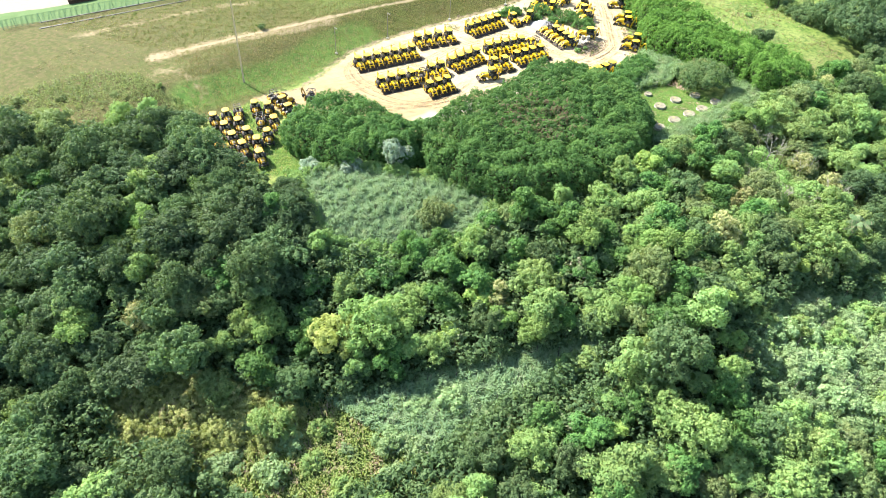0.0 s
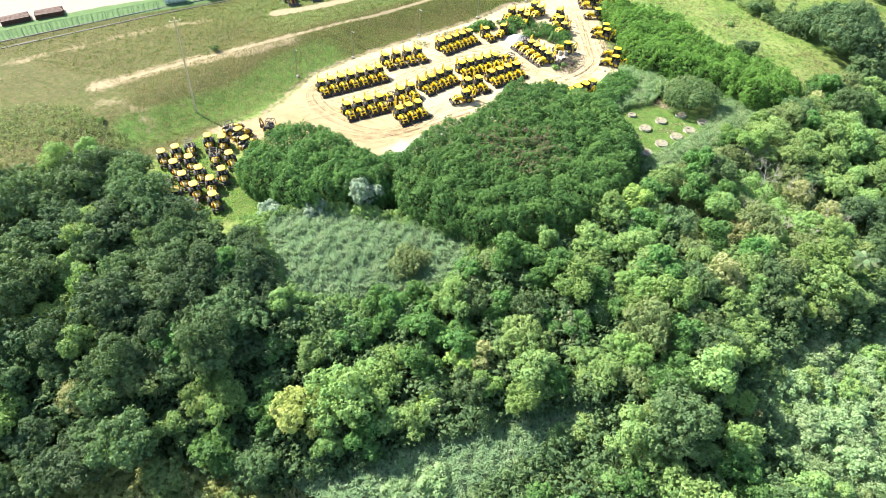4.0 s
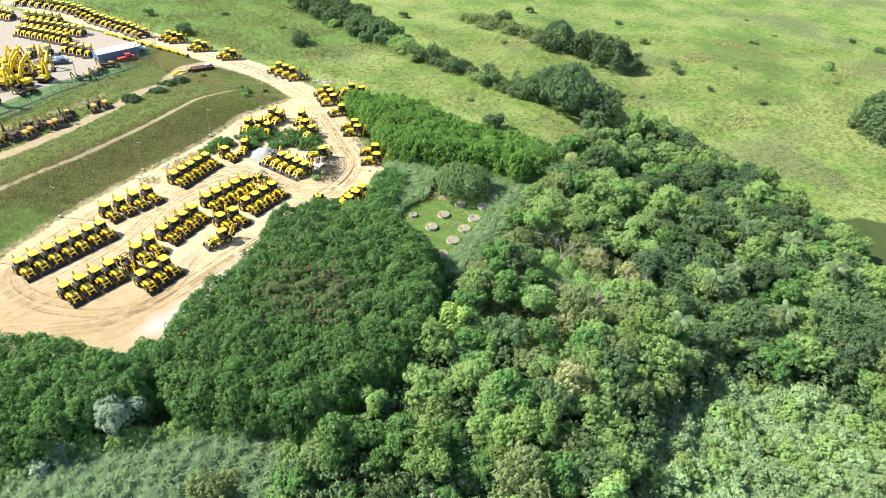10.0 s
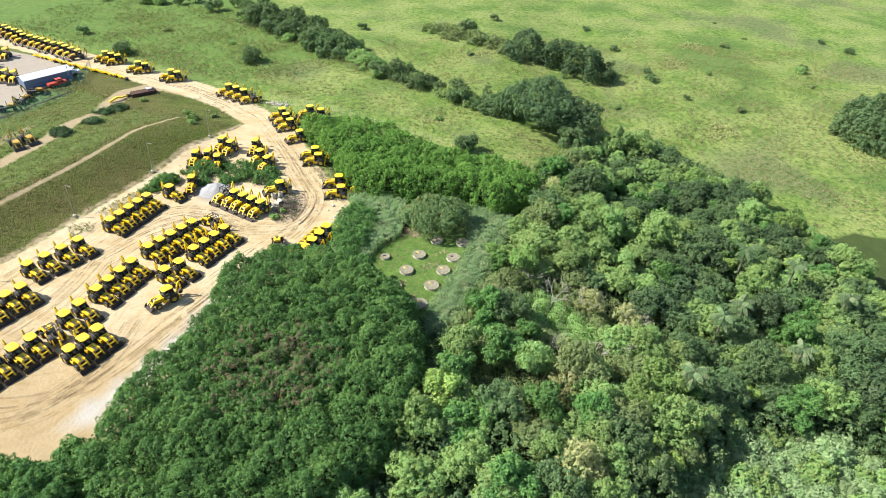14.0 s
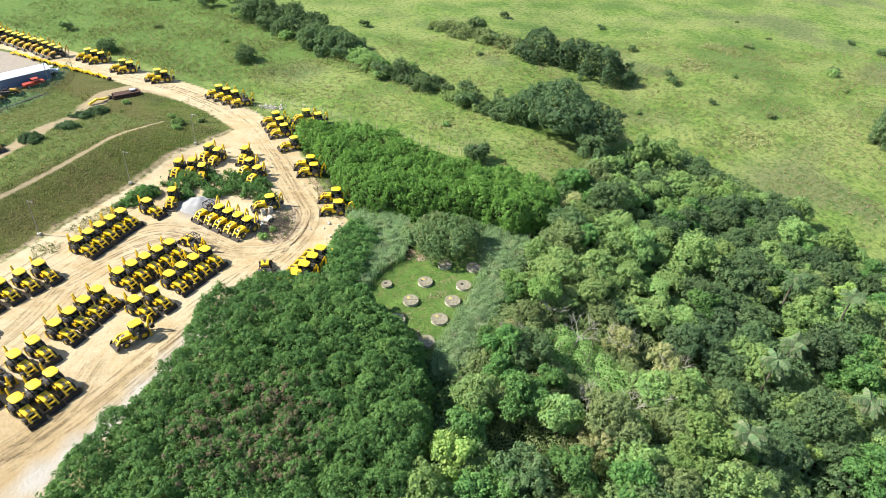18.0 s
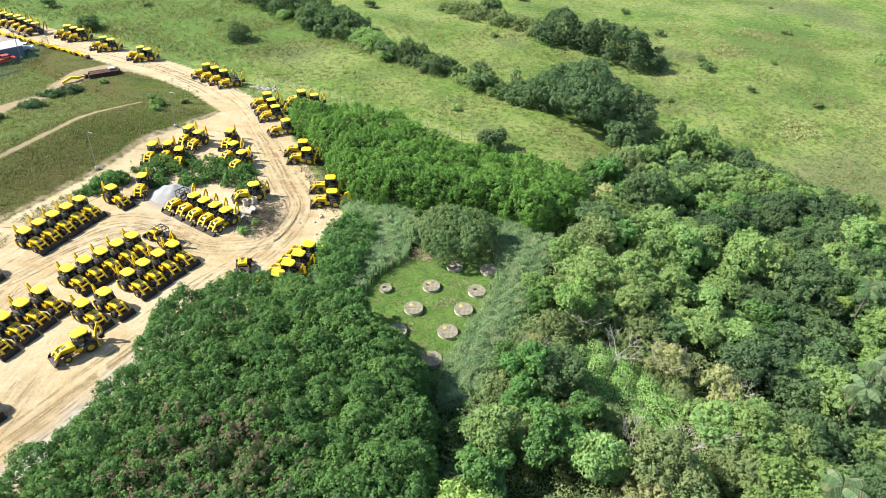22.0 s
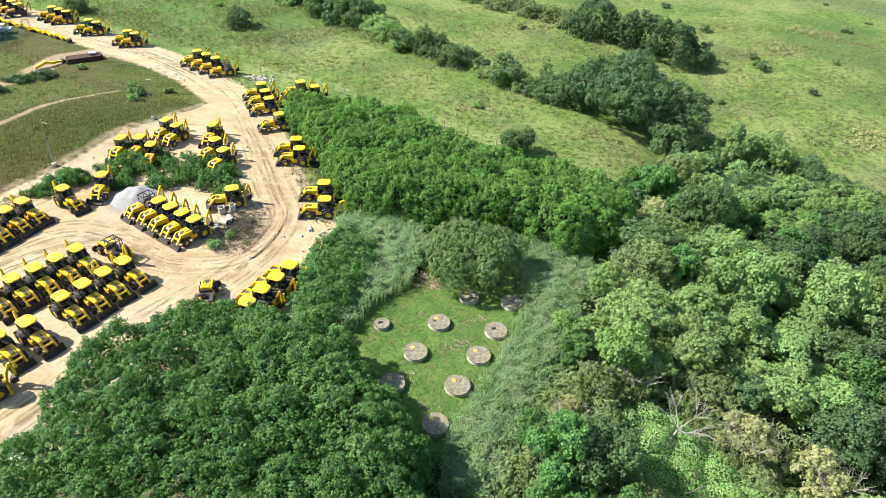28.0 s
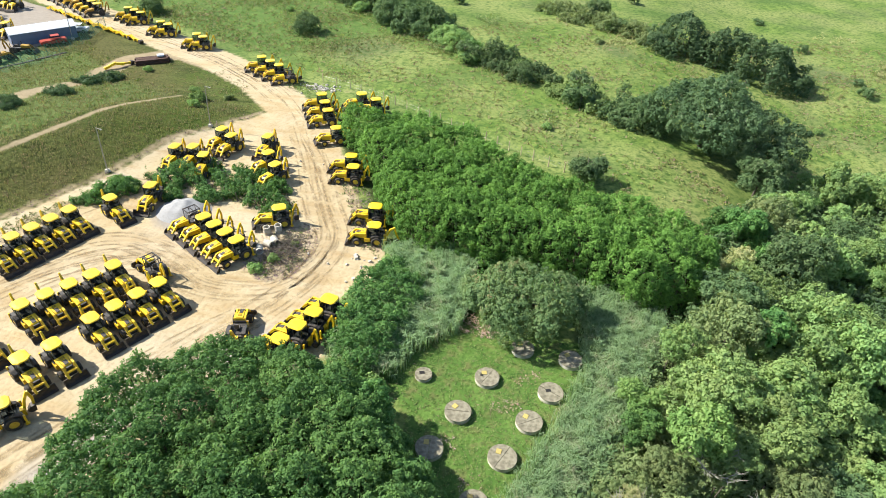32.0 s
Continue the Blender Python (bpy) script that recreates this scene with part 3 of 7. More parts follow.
# tyre tracks: pairs of ruts along the ways that the machines take, and a strip of pale gravel beside the thicket
WAYS = [[(-42, 57), (-35, 44), (-28.5, 33), (-25, 26), (-25.5, 19), (-29, 14.5), (-36, 13.5), (-44, 16.5), (-52, 12), (-57, 4), (-62, -5), (-66, -14)],
        [(-25, 25), (-26, 16), (-31, 6), (-35, -3), (-40, -13), (-45, -23), (-51, -31), (-60, -34), (-68, -36), (-73, -42)],
        [(-36, 13.5), (-44, 18), (-52, 18), (-58, 9)], [(-45, -23), (-55, -27), (-66, -26), (-73, -20), (-70, -5), (-63, 10), (-57, 24), (-52, 33)], [(-57, 4), (-58, -8), (-64, -22), (-70, -32)], [(-46, -10), (-47, -22), (-56, -34)]]
ochre = np.zeros_like(flat_x)
for k, way in enumerate(WAYS):
    wobble = 0.5 * np.sin(flat_x * 0.31 + k) + 0.5 * np.sin(flat_y * 0.27 + 2 * k)
    off = near_line(way, flat_x, flat_y) + wobble
    for rut, strength in ((0.5, 0.9), (1.3, 0.55), (2.1, 0.75), (3.2, 0.5), (4.3, 0.35)):
        ochre = np.maximum(ochre, 0.6 * strength * np.clip(1 - np.abs(off - rut) / 0.42, 0, 1) * (0.55 + 0.45 * np.sin(flat_x * 0.23 + flat_y * 0.19 + rut * 3)))
gravel_strip = 0.95 * edge(1.5 - near_line([(-24, 9), (-30, 3.5), (-34.5, -5), (-37, -14), (-40.5, -23), (-45, -31)], flat_x, flat_y) + 0.5 * np.sin(flat_x + flat_y), 1.2)
a = ground_me.attributes.new("wear", "FLOAT_COLOR", "POINT")
a.data.foreach_set("color", np.stack([ochre, gravel_strip, edge(inside(PAD, flat_x, flat_y) + 9.0, 1.0) * (flat_y < 74), 0.75 * smooth(-6, -34, flat_y)], 1).astype(np.float32).ravel())
for name, (r, g, b) in {"mask": (earth, forest_floor, bank_grass), "mask_more": (pad, tan, lush_grass)}.items():
    a = ground_me.attributes.new(name, "FLOAT_COLOR", "POINT")
    a.data.foreach_set("color", np.stack([r, g, b, np.ones_like(r)], 1).astype(np.float32).ravel())
ground = tagged(new("ground", ground_me), "sloping ground of meadow grass, sandy earth yard and forest floor", "ground", kind="structure")


# ruts pressed into the sand: narrow ribbons that fade out at their edges and along their length
RUT, _t, _b = mat("pressed_sand", 0.95)
_a = _t.nodes.new("ShaderNodeAttribute")
_a.attribute_name = "tint"
_t.links.new(mix(_t, grain(_t, 1.4, 5), (0.20, 0.138, 0.066), (0.27, 0.20, 0.108)), _b.inputs["Base Color"])
_clear, _pane, _much = _t.nodes.new("ShaderNodeBsdfTransparent"), _t.nodes.new("ShaderNodeMixShader"), _t.nodes.new("ShaderNodeMath")
_much.operation = "MULTIPLY"
_t.links.new(_a.outputs["Fac"], _much.inputs[0])
_t.links.new(ramp(_t, grain(_t, 0.6, 5), (0.36, (0, 0, 0)), (0.62, (0.6,) * 3)), _much.inputs[1])
_t.links.new(_much.outputs[0], _pane.inputs[0])
_t.links.new(_clear.outputs[0], _pane.inputs[1])
_t.links.new(_b.outputs[0], _pane.inputs[2])
_t.links.new(_pane.outputs[0], _t.nodes["Material Output"].inputs[0])
rut_rng = np.random.default_rng(3)


def glide(line, step=0.5):
    """A smooth line through points, in even steps."""
    p = np.array([line[0]] + list(line) + [line[-1]], float)
    out = []
    for a, b, c, d in zip(p, p[1:], p[2:], p[3:]):
        n = max(2, int(np.hypot(*(c - b)) / step))
        u = np.linspace(0, 1, n, endpoint=False)[:, None]
        out.append(0.5 * (2 * b + (c - a) * u + (2 * a - 5 * b + 4 * c - d) * u ** 2 + (3 * b - a - 3 * c + d) * u ** 3))
    return np.concatenate(out)


for way in WAYS + [ROAD[4:], ROAD[2:7], [(-40, 54), (-34, 45), (-28, 34), (-24, 27), (-24, 20), (-27, 12), (-32, 4), (-36, -5)]]:
    rut_v, rut_f, rut_t = [], [], []
    mid = glide(way)
    along = np.gradient(mid, axis=0)
    normal = np.stack([-along[:, 1], along[:, 0]], 1) / np.maximum(np.hypot(along[:, 0], along[:, 1]), 1e-6)[:, None]
    for k in range(7):
        drift, phase, swing = rut_rng.normal(0, 1.5), rut_rng.random() * 6.3, rut_rng.uniform(0.2, 0.6)
        u = np.arange(len(mid))
        start, end = sorted(rut_rng.integers(0, len(mid), 2))
        if end - start < 14:
            start, end = 0, len(mid)
        for gauge in (-0.85, 0.85):
            centre = mid + normal * (drift + gauge + swing * np.sin(u * 0.07 + phase))[:, None]
            wide = 0.22 * (0.8 + 0.4 * rut_rng.random())
            rows = []
            for off in (-wide, 0.0, wide):
                p = centre + normal * off
                rows.append(np.stack([p[:, 0], p[:, 1], ground_z(p[:, 0], p[:, 1]) + 0.05 * np.sin(p[:, 0] * 0.9 + 1.3 * np.sin(p[:, 1] * 0.5)) * np.sin(p[:, 1] * 0.8) + 0.03], 1)[start:end])
            n, base = end - start, sum(len(v) for v in rut_v)
            rut_v.append(np.concatenate(rows))
            fade = np.clip(np.minimum(np.arange(n), np.arange(n)[::-1]) / 8, 0, 1) * rut_rng.uniform(0.5, 1.0)
            rut_t.append(np.concatenate([0 * fade, fade, 0 * fade]))
            i = np.arange(n - 1)
            for row in (0, 1):
                rut_f.append(np.stack([base + row * n + i, base + row * n + i + 1, base + (row + 1) * n + i + 1, base + (row + 1) * n + i], 1))
    tagged(new("tyre_track", quad_mesh("tyre_track", np.concatenate(rut_v), np.concatenate(rut_f), RUT, np.concatenate(rut_t))), "ochre tyre track pressed into the sandy yard", "tyre track", "tyre tracks in the sand", kind="stuff")


# ---- foliage ----
rng = np.random.default_rng(7)


def unit(v):
    return v / np.maximum(np.linalg.norm(v, axis=-1, keepdims=True), 1e-6)


def leaf_quads(centres, normals, length, width, tints):
    """One pointed leaf at each centre, facing roughly its normal."""
    n = len(centres)
    normals = unit(normals + rng.normal(0, 0.38, (n, 3)))
    side = unit(np.cross(normals, rng.normal(0, 1, (n, 3))))
    ahead = np.cross(normals, side)
    length, width = np.broadcast_to(length, n)[:, None], np.broadcast_to(width, n)[:, None]
    size = (0.65 + 0.7 * rng.random((n, 1)))
    a, b = ahead * length * size / 2, side * width * size / 2
    verts = np.stack([centres - a - b * 0.9, centres - a + b * 0.9, centres + a * 1.1], 1).reshape(-1, 3)
    return verts, np.arange(3 * n).reshape(n, 3), np.repeat(tints, 3)


def tuft_leaves(centres, axes, size, per, tints, small=0.85):
    """Tufts: round each centre a small dome of leaves that lie along its surface, a few of them sticking out."""
    n = len(centres) * per
    axis = np.repeat(unit(axes), per, 0)
    out = unit(axis * 0.6 + unit(rng.normal(0, 1, (n, 3))))
    s = np.repeat(np.broadcast_to(size, len(centres)), per)[:, None] * (0.7 + 0.55 * rng.random((n, 1)))
    c = np.repeat(centres, per, 0) + out * s * (0.75 + 0.45 * rng.random((n, 1)))
    face = unit(out * 0.9 + axis * 0.25 + rng.normal(0, 0.33, (n, 3)))
    side = unit(np.cross(face, rng.normal(0, 1, (n, 3))))
    a, w = np.cross(face, side) * s * 0.55 * small, side * s * 0.4 * small
    verts = np.stack([c - a * 0.8 - w, c - a * 0.8 + w, c + a * 1.25], 1).reshape(-1, 3)
    t = np.clip(np.repeat(tints, per) + rng.random(n) * 0.22 - 0.06, 0, 0.999)
    return verts, np.arange(3 * n).reshape(n, 3), np.repeat(t, 3)


def crown_points(radius, height, lobes, tufts, seat=0.0, flat=0.8):
    """Centres, axes and tints of the leaf tufts of a crown: a few rounded boughs that overlap, each covered with tufts."""
    k = np.arange(lobes) + 0.5
    ang = k * 2.39996 + rng.normal(0, 0.4, lobes)
    far = radius * 0.8 * np.sqrt(k / lobes) * (0.8 + 0.4 * rng.random(lobes))
    lift = height * (0.46 + 0.34 * rng.random(lobes)) * (1 - 0.3 * (far / radius) ** 2) + seat
    mids = np.stack([far * np.cos(ang), far * np.sin(ang), lift], 1)
    rads = radius * (0.26 + 0.2 * rng.random(lobes)) * (0.8 if lobes > 16 else 1.0)
    lobe_tint = rng.random(lobes) * 0.26
    which = rng.choice(lobes, tufts * 3, p=rads ** 2 / (rads ** 2).sum())
    d = unit(rng.normal(0, 1, (tufts * 3, 3)) + (0, 0, 0.35))
    c = mids[which] + d * rads[which][:, None] * (1, 1, flat) * (0.82 + 0.3 * rng.random((tufts * 3, 1)))
    depth = np.min(np.linalg.norm((c[:, None] - mids[None]) / (rads[None, :, None] * (1, 1, flat)), axis=2), axis=1)
    keep = np.flatnonzero(depth > 0.8)[:tufts]
    c, d, which = c[keep], d[keep], which[keep]
    t = lobe_tint[which] + 0.12 + 0.4 * rng.random(len(c))
    return c, d * 0.8 + (0, 0, 0.5), t, mids, rads


def inner_shade_leaves(mids, rads, count, size):
    """The dim inside of a crown: large leaves further in, which close it to the light. Their low tints paint in its
    shade.
    """
    which = rng.integers(0, len(mids), count)
    d = unit(rng.normal(0, 1, (count, 3)) + (0, 0, 0.3))
    c = mids[which] + d * rads[which][:, None] * (0.6, 0.6, 0.5)
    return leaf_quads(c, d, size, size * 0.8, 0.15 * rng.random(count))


def joined(*sets):
    verts, faces, tints, n = [], [], [], 0
    for v, f, t in sets:
        verts.append(v), faces.append(f + n), tints.append(t)
        n += len(v)
    return np.concatenate(verts), np.concatenate(faces), np.concatenate(tints)


def crown_mesh(name, material, radius, height, lobes=11, tufts=300, per=18, leaf=0.34, seat=0.0, flat=0.8):
    c, a, t, mids, rads = crown_points(radius, height, lobes, tufts, seat, flat)
    v, f, t = joined(tuft_leaves(c, a, leaf, per, t, 0.7), inner_shade_leaves(mids, rads, lobes * 42, min(0.45, radius * 0.2)))
    return quad_mesh(name, v, f, material, t)


def trunk_mesh(name, material, height, r, limbs=5, spread=1.6, seed=0):
    bm = bmesh.new()
    pick = random.Random(seed)
    mid = Vector((pick.uniform(-0.3, 0.3), pick.uniform(-0.3, 0.3), height * 0.45))
    tube(bm, (0, 0, -0.6), mid, r, r * 0.75, 7)
    tube(bm, mid, mid + Vector((pick.uniform(-0.3, 0.3), pick.uniform(-0.3, 0.3), height * 0.12)), r * 0.75, r * 0.35, 6)
    for k in range(limbs):
        a = k * 2 * math.pi / limbs + pick.uniform(-0.4, 0.4)
        tip = mid + Vector((math.cos(a) * spread, math.sin(a) * spread, height * pick.uniform(0.04, 0.14)))
        tube(bm, mid + Vector((0, 0, -0.2 * pick.random())), tip, r * 0.45, r * 0.14, 5)
    return mesh_of(name, bm, material)


def make_tree(name, label, category, group, leaf_material, radius, height, bark=None, seed=0, **crown):
    ob = thing(name, label, category, group)
    for part_name, me in (("trunk", trunk_mesh("trunk", bark or BARK, height, 0.045 * radius + 0.04, 5, radius * 0.36, seed)), ("crown", crown_mesh("crown", leaf_material, radius, height, **crown))):
        p = new(part_name, me)
        p.parent = ob
    return ob


def set_tree(proto, x, y, size=1.0, tall=1.0, turn=None, sink=0.0):
    m = pose(x, y, gz(x, y) - sink, 0, 0, rng.random() * 360 if turn is None else turn) @ Matrix.Diagonal((size, size, size * tall, 1))
    return copy_thing(proto, m)


def spots(poly, step, margin=0.0, jitter=0.38):
    """Loosely even places inside a polygon."""
    xs, ys = [p[0] for p in poly], [p[1] for p in poly]
    x, y = np.meshgrid(np.arange(min(xs), max(xs), step), np.arange(min(ys), max(ys), step * 0.87))
    x[1::2] += step / 2
    x, y = x.ravel() + rng.normal(0, step * jitter * 0.6, x.size), y.ravel() + rng.normal(0, step * jitter * 0.6, x.size)
    ok = inside(poly, x, y) > margin
    return x[ok], y[ok]


def thicket(name, label, poly, material, tall, step=2.4, leaf=0.28, per=22, dense=7.5, ragged=0.7, wave=1.0, dome=0.15, vary=0.11, dip=(0, 0, 1, 0), holes=(), odd=None):
    """A dense stand whose crowns run together: one mesh of leaf tufts over the domes of its trees and down its sides, and one of stems."""
    tx, ty = spots(poly, step, 0.2)
    th = tall * (0.97 - vary + 2 * vary * rng.random(len(tx)))
    th *= 1 - dip[3] * np.exp(-((tx - dip[0]) ** 2 + (ty - dip[1]) ** 2) / dip[2] ** 2)
    tone = rng.normal(0, 0.09, len(tx))
    xs, ys = [p[0] for p in poly], [p[1] for p in poly]
    box_area = (max(xs) - min(xs) + 2) * (max(ys) - min(ys) + 2)

    def scatter(count):
        x, y = rng.uniform(min(xs) - 1, max(xs) + 1, count), rng.uniform(min(ys) - 1, max(ys) + 1, count)
        d = inside(poly, x, y) + ragged * np.sin(wave * (x * 1.7 + 1.9 * np.sin(y * 1.1 * wave) / wave)) * np.sin(wave * (y * 1.9 + 1.5 * np.sin(x * 0.8 * wave) / wave))
        for h in holes:
            d = np.minimum(d, -inside(h, x, y))
        return x, y, d

    def crowns(x, y):
        """Height of the leaf roof over points, the way its surface leans, and the tone of the tree there."""
        top, lean, shade = np.zeros(len(x)), np.zeros((len(x), 2)), np.zeros(len(x))
        for a in range(0, len(x), 4000):
            s = slice(a, a + 4000)
            dx, dy = x[s, None] - tx[None], y[s, None] - ty[None]
            z = th[None] * (1 - dome * (dx * dx + dy * dy) / (step * 0.62) ** 2)
            best = np.argmax(z, axis=1)
            row = np.arange(len(best))
            top[s], shade[s] = z[row, best], tone[best]
            lean[s] = np.stack([dx[row, best], dy[row, best]], 1) / step
        return np.maximum(top, tall * 0.55), lean, shade

    x, y, d = scatter(int(box_area * dense))
    ok = d > 0
    x, y, d = x[ok], y[ok], d[ok]
    top, lean, shade = crowns(x, y)
    top *= 0.6 + 0.4 * np.sqrt(np.clip(d / 1.5, 0, 1))
    c1 = np.stack([x, y, ground_z(x, y) + top + rng.normal(0, 0.22, len(x))], 1)
    a1 = np.stack([lean[:, 0], lean[:, 1], 0 * x + 0.9], 1)
    t1 = 0.2 + shade + 0.42 * rng.random(len(x))
    if odd:
        ox, oy, far = odd
        t1 = np.where((np.hypot(x - ox, y - oy) < far * (0.6 + 0.5 * rng.random(len(x)))) & (rng.random(len(x)) < 0.35), 0.97, t1)
    # the sides, from the ground up
    x, y, d = scatter(int(box_area * dense * 3.2))
    ok = (d > -0.5) & (d < 0.75)
    x, y, d = x[ok], y[ok], d[ok]
    top, lean, shade = crowns(x, y)
    e = 0.3
    out = np.stack([inside(poly, x - e, y) - inside(poly, x + e, y), inside(poly, x, y - e) - inside(poly, x, y + e), 0 * x + 0.35], 1)
    z = top * (0.04 + 0.82 * rng.random(len(x)))
    c2 = np.stack([x, y, ground_z(x, y) + z], 1)
    # a second roof of large leaves below the first, its shade painted as low tints
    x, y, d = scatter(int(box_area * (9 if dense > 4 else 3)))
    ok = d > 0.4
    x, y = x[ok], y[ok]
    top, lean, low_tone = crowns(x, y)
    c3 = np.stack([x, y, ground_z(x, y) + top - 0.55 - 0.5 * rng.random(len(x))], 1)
    # more large leaves down to the ground, with the same painted shade
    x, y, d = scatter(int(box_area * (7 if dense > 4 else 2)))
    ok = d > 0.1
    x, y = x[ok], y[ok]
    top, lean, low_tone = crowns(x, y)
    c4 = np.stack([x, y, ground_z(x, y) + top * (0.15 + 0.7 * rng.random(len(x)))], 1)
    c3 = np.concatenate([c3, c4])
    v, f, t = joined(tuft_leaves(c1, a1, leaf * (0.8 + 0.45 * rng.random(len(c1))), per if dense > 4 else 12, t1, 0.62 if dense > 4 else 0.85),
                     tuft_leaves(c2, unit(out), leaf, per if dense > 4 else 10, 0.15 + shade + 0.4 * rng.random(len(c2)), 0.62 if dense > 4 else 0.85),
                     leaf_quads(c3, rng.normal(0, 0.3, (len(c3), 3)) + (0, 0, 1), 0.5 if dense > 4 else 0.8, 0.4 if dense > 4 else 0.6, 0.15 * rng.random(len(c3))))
    stems = bmesh.new()
    for px, py, h in zip(tx, ty, th):
        tube(stems, (px, py, gz(px, py) - 0.3), (px + rng.normal(0, 0.3), py + rng.normal(0, 0.3), gz(px, py) + h * 0.7), 0.09, 0.04, 5)
    ob = tagged(thing(name, label, "thicket"), kind="stuff")
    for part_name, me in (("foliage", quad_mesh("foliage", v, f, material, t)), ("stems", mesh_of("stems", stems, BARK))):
        p = tagged(new(part_name, me), kind="stuff")
        p.parent = ob
    return ob


thicket("thicket", "dense dark-green thicket of small-leaved trees beside the sandy yard", WOOD, LEAF_WOOD, 7.4, odd=(-20, -26, 9), dip=(-26, 4, 10, 0.34))
thicket("thicket", "dense green thicket of low trees next to the parked machines", LOBE, LEAF_WOOD, 6.6)
thicket("thicket", "dark-green low trees that join the two thickets", [(-47, -41.5), (-42, -39.4), (-38.6, -36.5), (-36, -41), (-36.5, -47), (-40, -49.8), (-44.5, -50)], LEAF_WOOD, 6.0)
thicket("hedge_thicket", "bright green belt of leafy trees along the meadow", HEDGE, LEAF_HEDGE, 6.6, 2.6, 0.3, dense=6.5)
thicket("scrub", "feathery green shrubs on the rubbly island in the yard", [(-54.5, 33.5), (-51, 36.6), (-47, 36.4), (-44.5, 38), (-39, 36.2), (-33.4, 33.6), (-32.2, 30.6), (-36, 29.6), (-43, 31.6), (-50, 31)], LEAF_WOOD, 2.1, 1.9, 0.24, dense=8, ragged=4.2, wave=0.5, dome=0.35, vary=0.25)
for hx, hy in ((-84.5, 60.6), (-83.0, 64.2), (-82.4, 51.1), (-85.4, 42.7)):
    thicket("scrub", "low dark clump of shrubs beside the track on the bank", [(hx - 1.4, hy - 1.2), (hx + 1.1, hy - 1.6), (hx + 1.5, hy + 1.0), (hx - 0.7, hy + 1.7)], LEAF_DEEP, 1.5, 1.4, 0.24, dense=8, dome=0.35)
thicket("scrub", "leafy green shrubs between the reeds and the yard", [(-19, 11), (-18.8, 18), (-16.5, 22.5), (-12.5, 21.5), (-11, 16), (-12.4, 10.6), (-13.4, 5), (-17.4, 5)], LEAF_WOOD, 2.9, 1.9, 0.24, dense=8, ragged=1.0, dome=0.3)
thicket("scrub", "green shrubs on the weedy strip behind the machines", [(-60, 25), (-59, 28.5), (-56.5, 31.5), (-54.8, 29.5), (-57, 26)], LEAF_WOOD, 2.0, 1.5, 0.24, dense=8, dome=0.35)
thicket("scrub", "sunlit yellow-green scrub in a clearing of the western wood", GLADE_WEST, LEAF_SUNNY, 2.8, 2.8, 0.3, dense=5, ragged=1.4, dome=0.35, vary=0.3)
thicket("scrub", "tangled green scrub round the reed bed", [(-54, -64), (-50, -56.5), (-41, -51.5), (-33, -48.8), (-19, -46), (-12, -49), (-13, -58), (-18, -64), (-25, -69.5), (-35, -76), (-44, -74)], LEAF_MID, 3.0, 2.4, 0.3, dense=5.5, ragged=0.9, dome=0.3, holes=(REED_SOUTH, LOBE, WOOD))
thicket("scrub", "tangled grey-green scrub between the wells and the valley trees", [(3, -14), (6, -6), (10, 2), (14, 11), (20, 12), (30, 4), (29, -8), (20, -14), (10, -20)], LEAF_GREY, 2.6, 2.3, 0.26, dense=6, ragged=0.9, dome=0.3, holes=(VINES_SMALL, REED_EAST))

# single trees with a look of their own
special = []


def own_tree(x, y, name, label, material, radius, height, bark=None, **crown):
    ob = make_tree(name, label, "tree", "", material, radius, height, bark, int(x * 7 + y * 13) % 1000, **crown)
    ob.matrix_basis = pose(x, y, gz(x, y), 0, 0, 40)
    special.append((x, y, radius))
    return ob


for px, py, wide, tall in ((-12.0, -0.6, 2.6, 6.2), (-10.0, -3.6, 2.4, 5.8), (-6.6, -7.6, 2.6, 6.2), (-3.6, -11.6, 2.3, 5.6)):
    own_tree(px, py, "edge_tree", "bushy dark-green tree where the thicket meets the well lawn", LEAF_WOOD, wide, tall, tufts=320, leaf=0.28, lobes=9, flat=0.95)
own_tree(-39.6, -49.6, "silver_tree", "small tree with silvery white leaves at the thicket's edge", LEAF_SILVER, 3.1, 7.0, tufts=460, leaf=0.24, flat=1.15)
own_tree(-45.0, -55.6, "silver_shrub", "low silvery white shrub beside the reeds", LEAF_SILVER, 2.2, 3.8, tufts=175)
own_tree(-51.8, -59.6, "silver_shrub", "pale grey-green shrub on the small lawn", LEAF_SILVER, 1.9, 3.4, tufts=159)
own_tree(-24.4, -84.8, "yellow_tree", "bright yellow-green tree standing in the forest", LEAF_YELLOW, 3.7, 9.6, tufts=420, flat=1.1, lobes=8)
own_tree(-2.3, -62.6, "olive_tree", "olive-yellow broad-crowned tree in the forest", LEAF_OLIVE, 3.6, 8.6, tufts=318)
own_tree(1.8, -69.2, "round_tree", "narrow emerald-green rounded tree in the forest", LEAF_EMERALD, 2.3, 8.4, tufts=259, flat=1.3, lobes=12)
own_tree(-24.6, -57.6, "reed_bush", "grey-green bush standing in the reeds", LEAF_GREY, 3.2, 4.8, tufts=234)
own_tree(25.2, -19.4, "lime_shrub", "lime-yellow shrub among the valley trees", LEAF_LIME, 1.8, 4.6, tufts=175)
own_tree(0.9, 17.0, "reddish_bush", "large dark bush with reddish tips beside the wells", LEAF_RED, 6.0, 6.4, lobes=30, tufts=1250, leaf=0.25, flat=0.95)
own_tree(-4.2, 18.2, "reddish_bush", "dark green bush beside the wells", LEAF_RED, 2.8, 4.6, lobes=12, tufts=420, flat=0.9)
own_tree(6.0, 50.4, "lone_tree", "small dark solitary tree in the meadow", LEAF_DARK, 2.8, 6.6, tufts=300, seat=-1.2, flat=1.1)
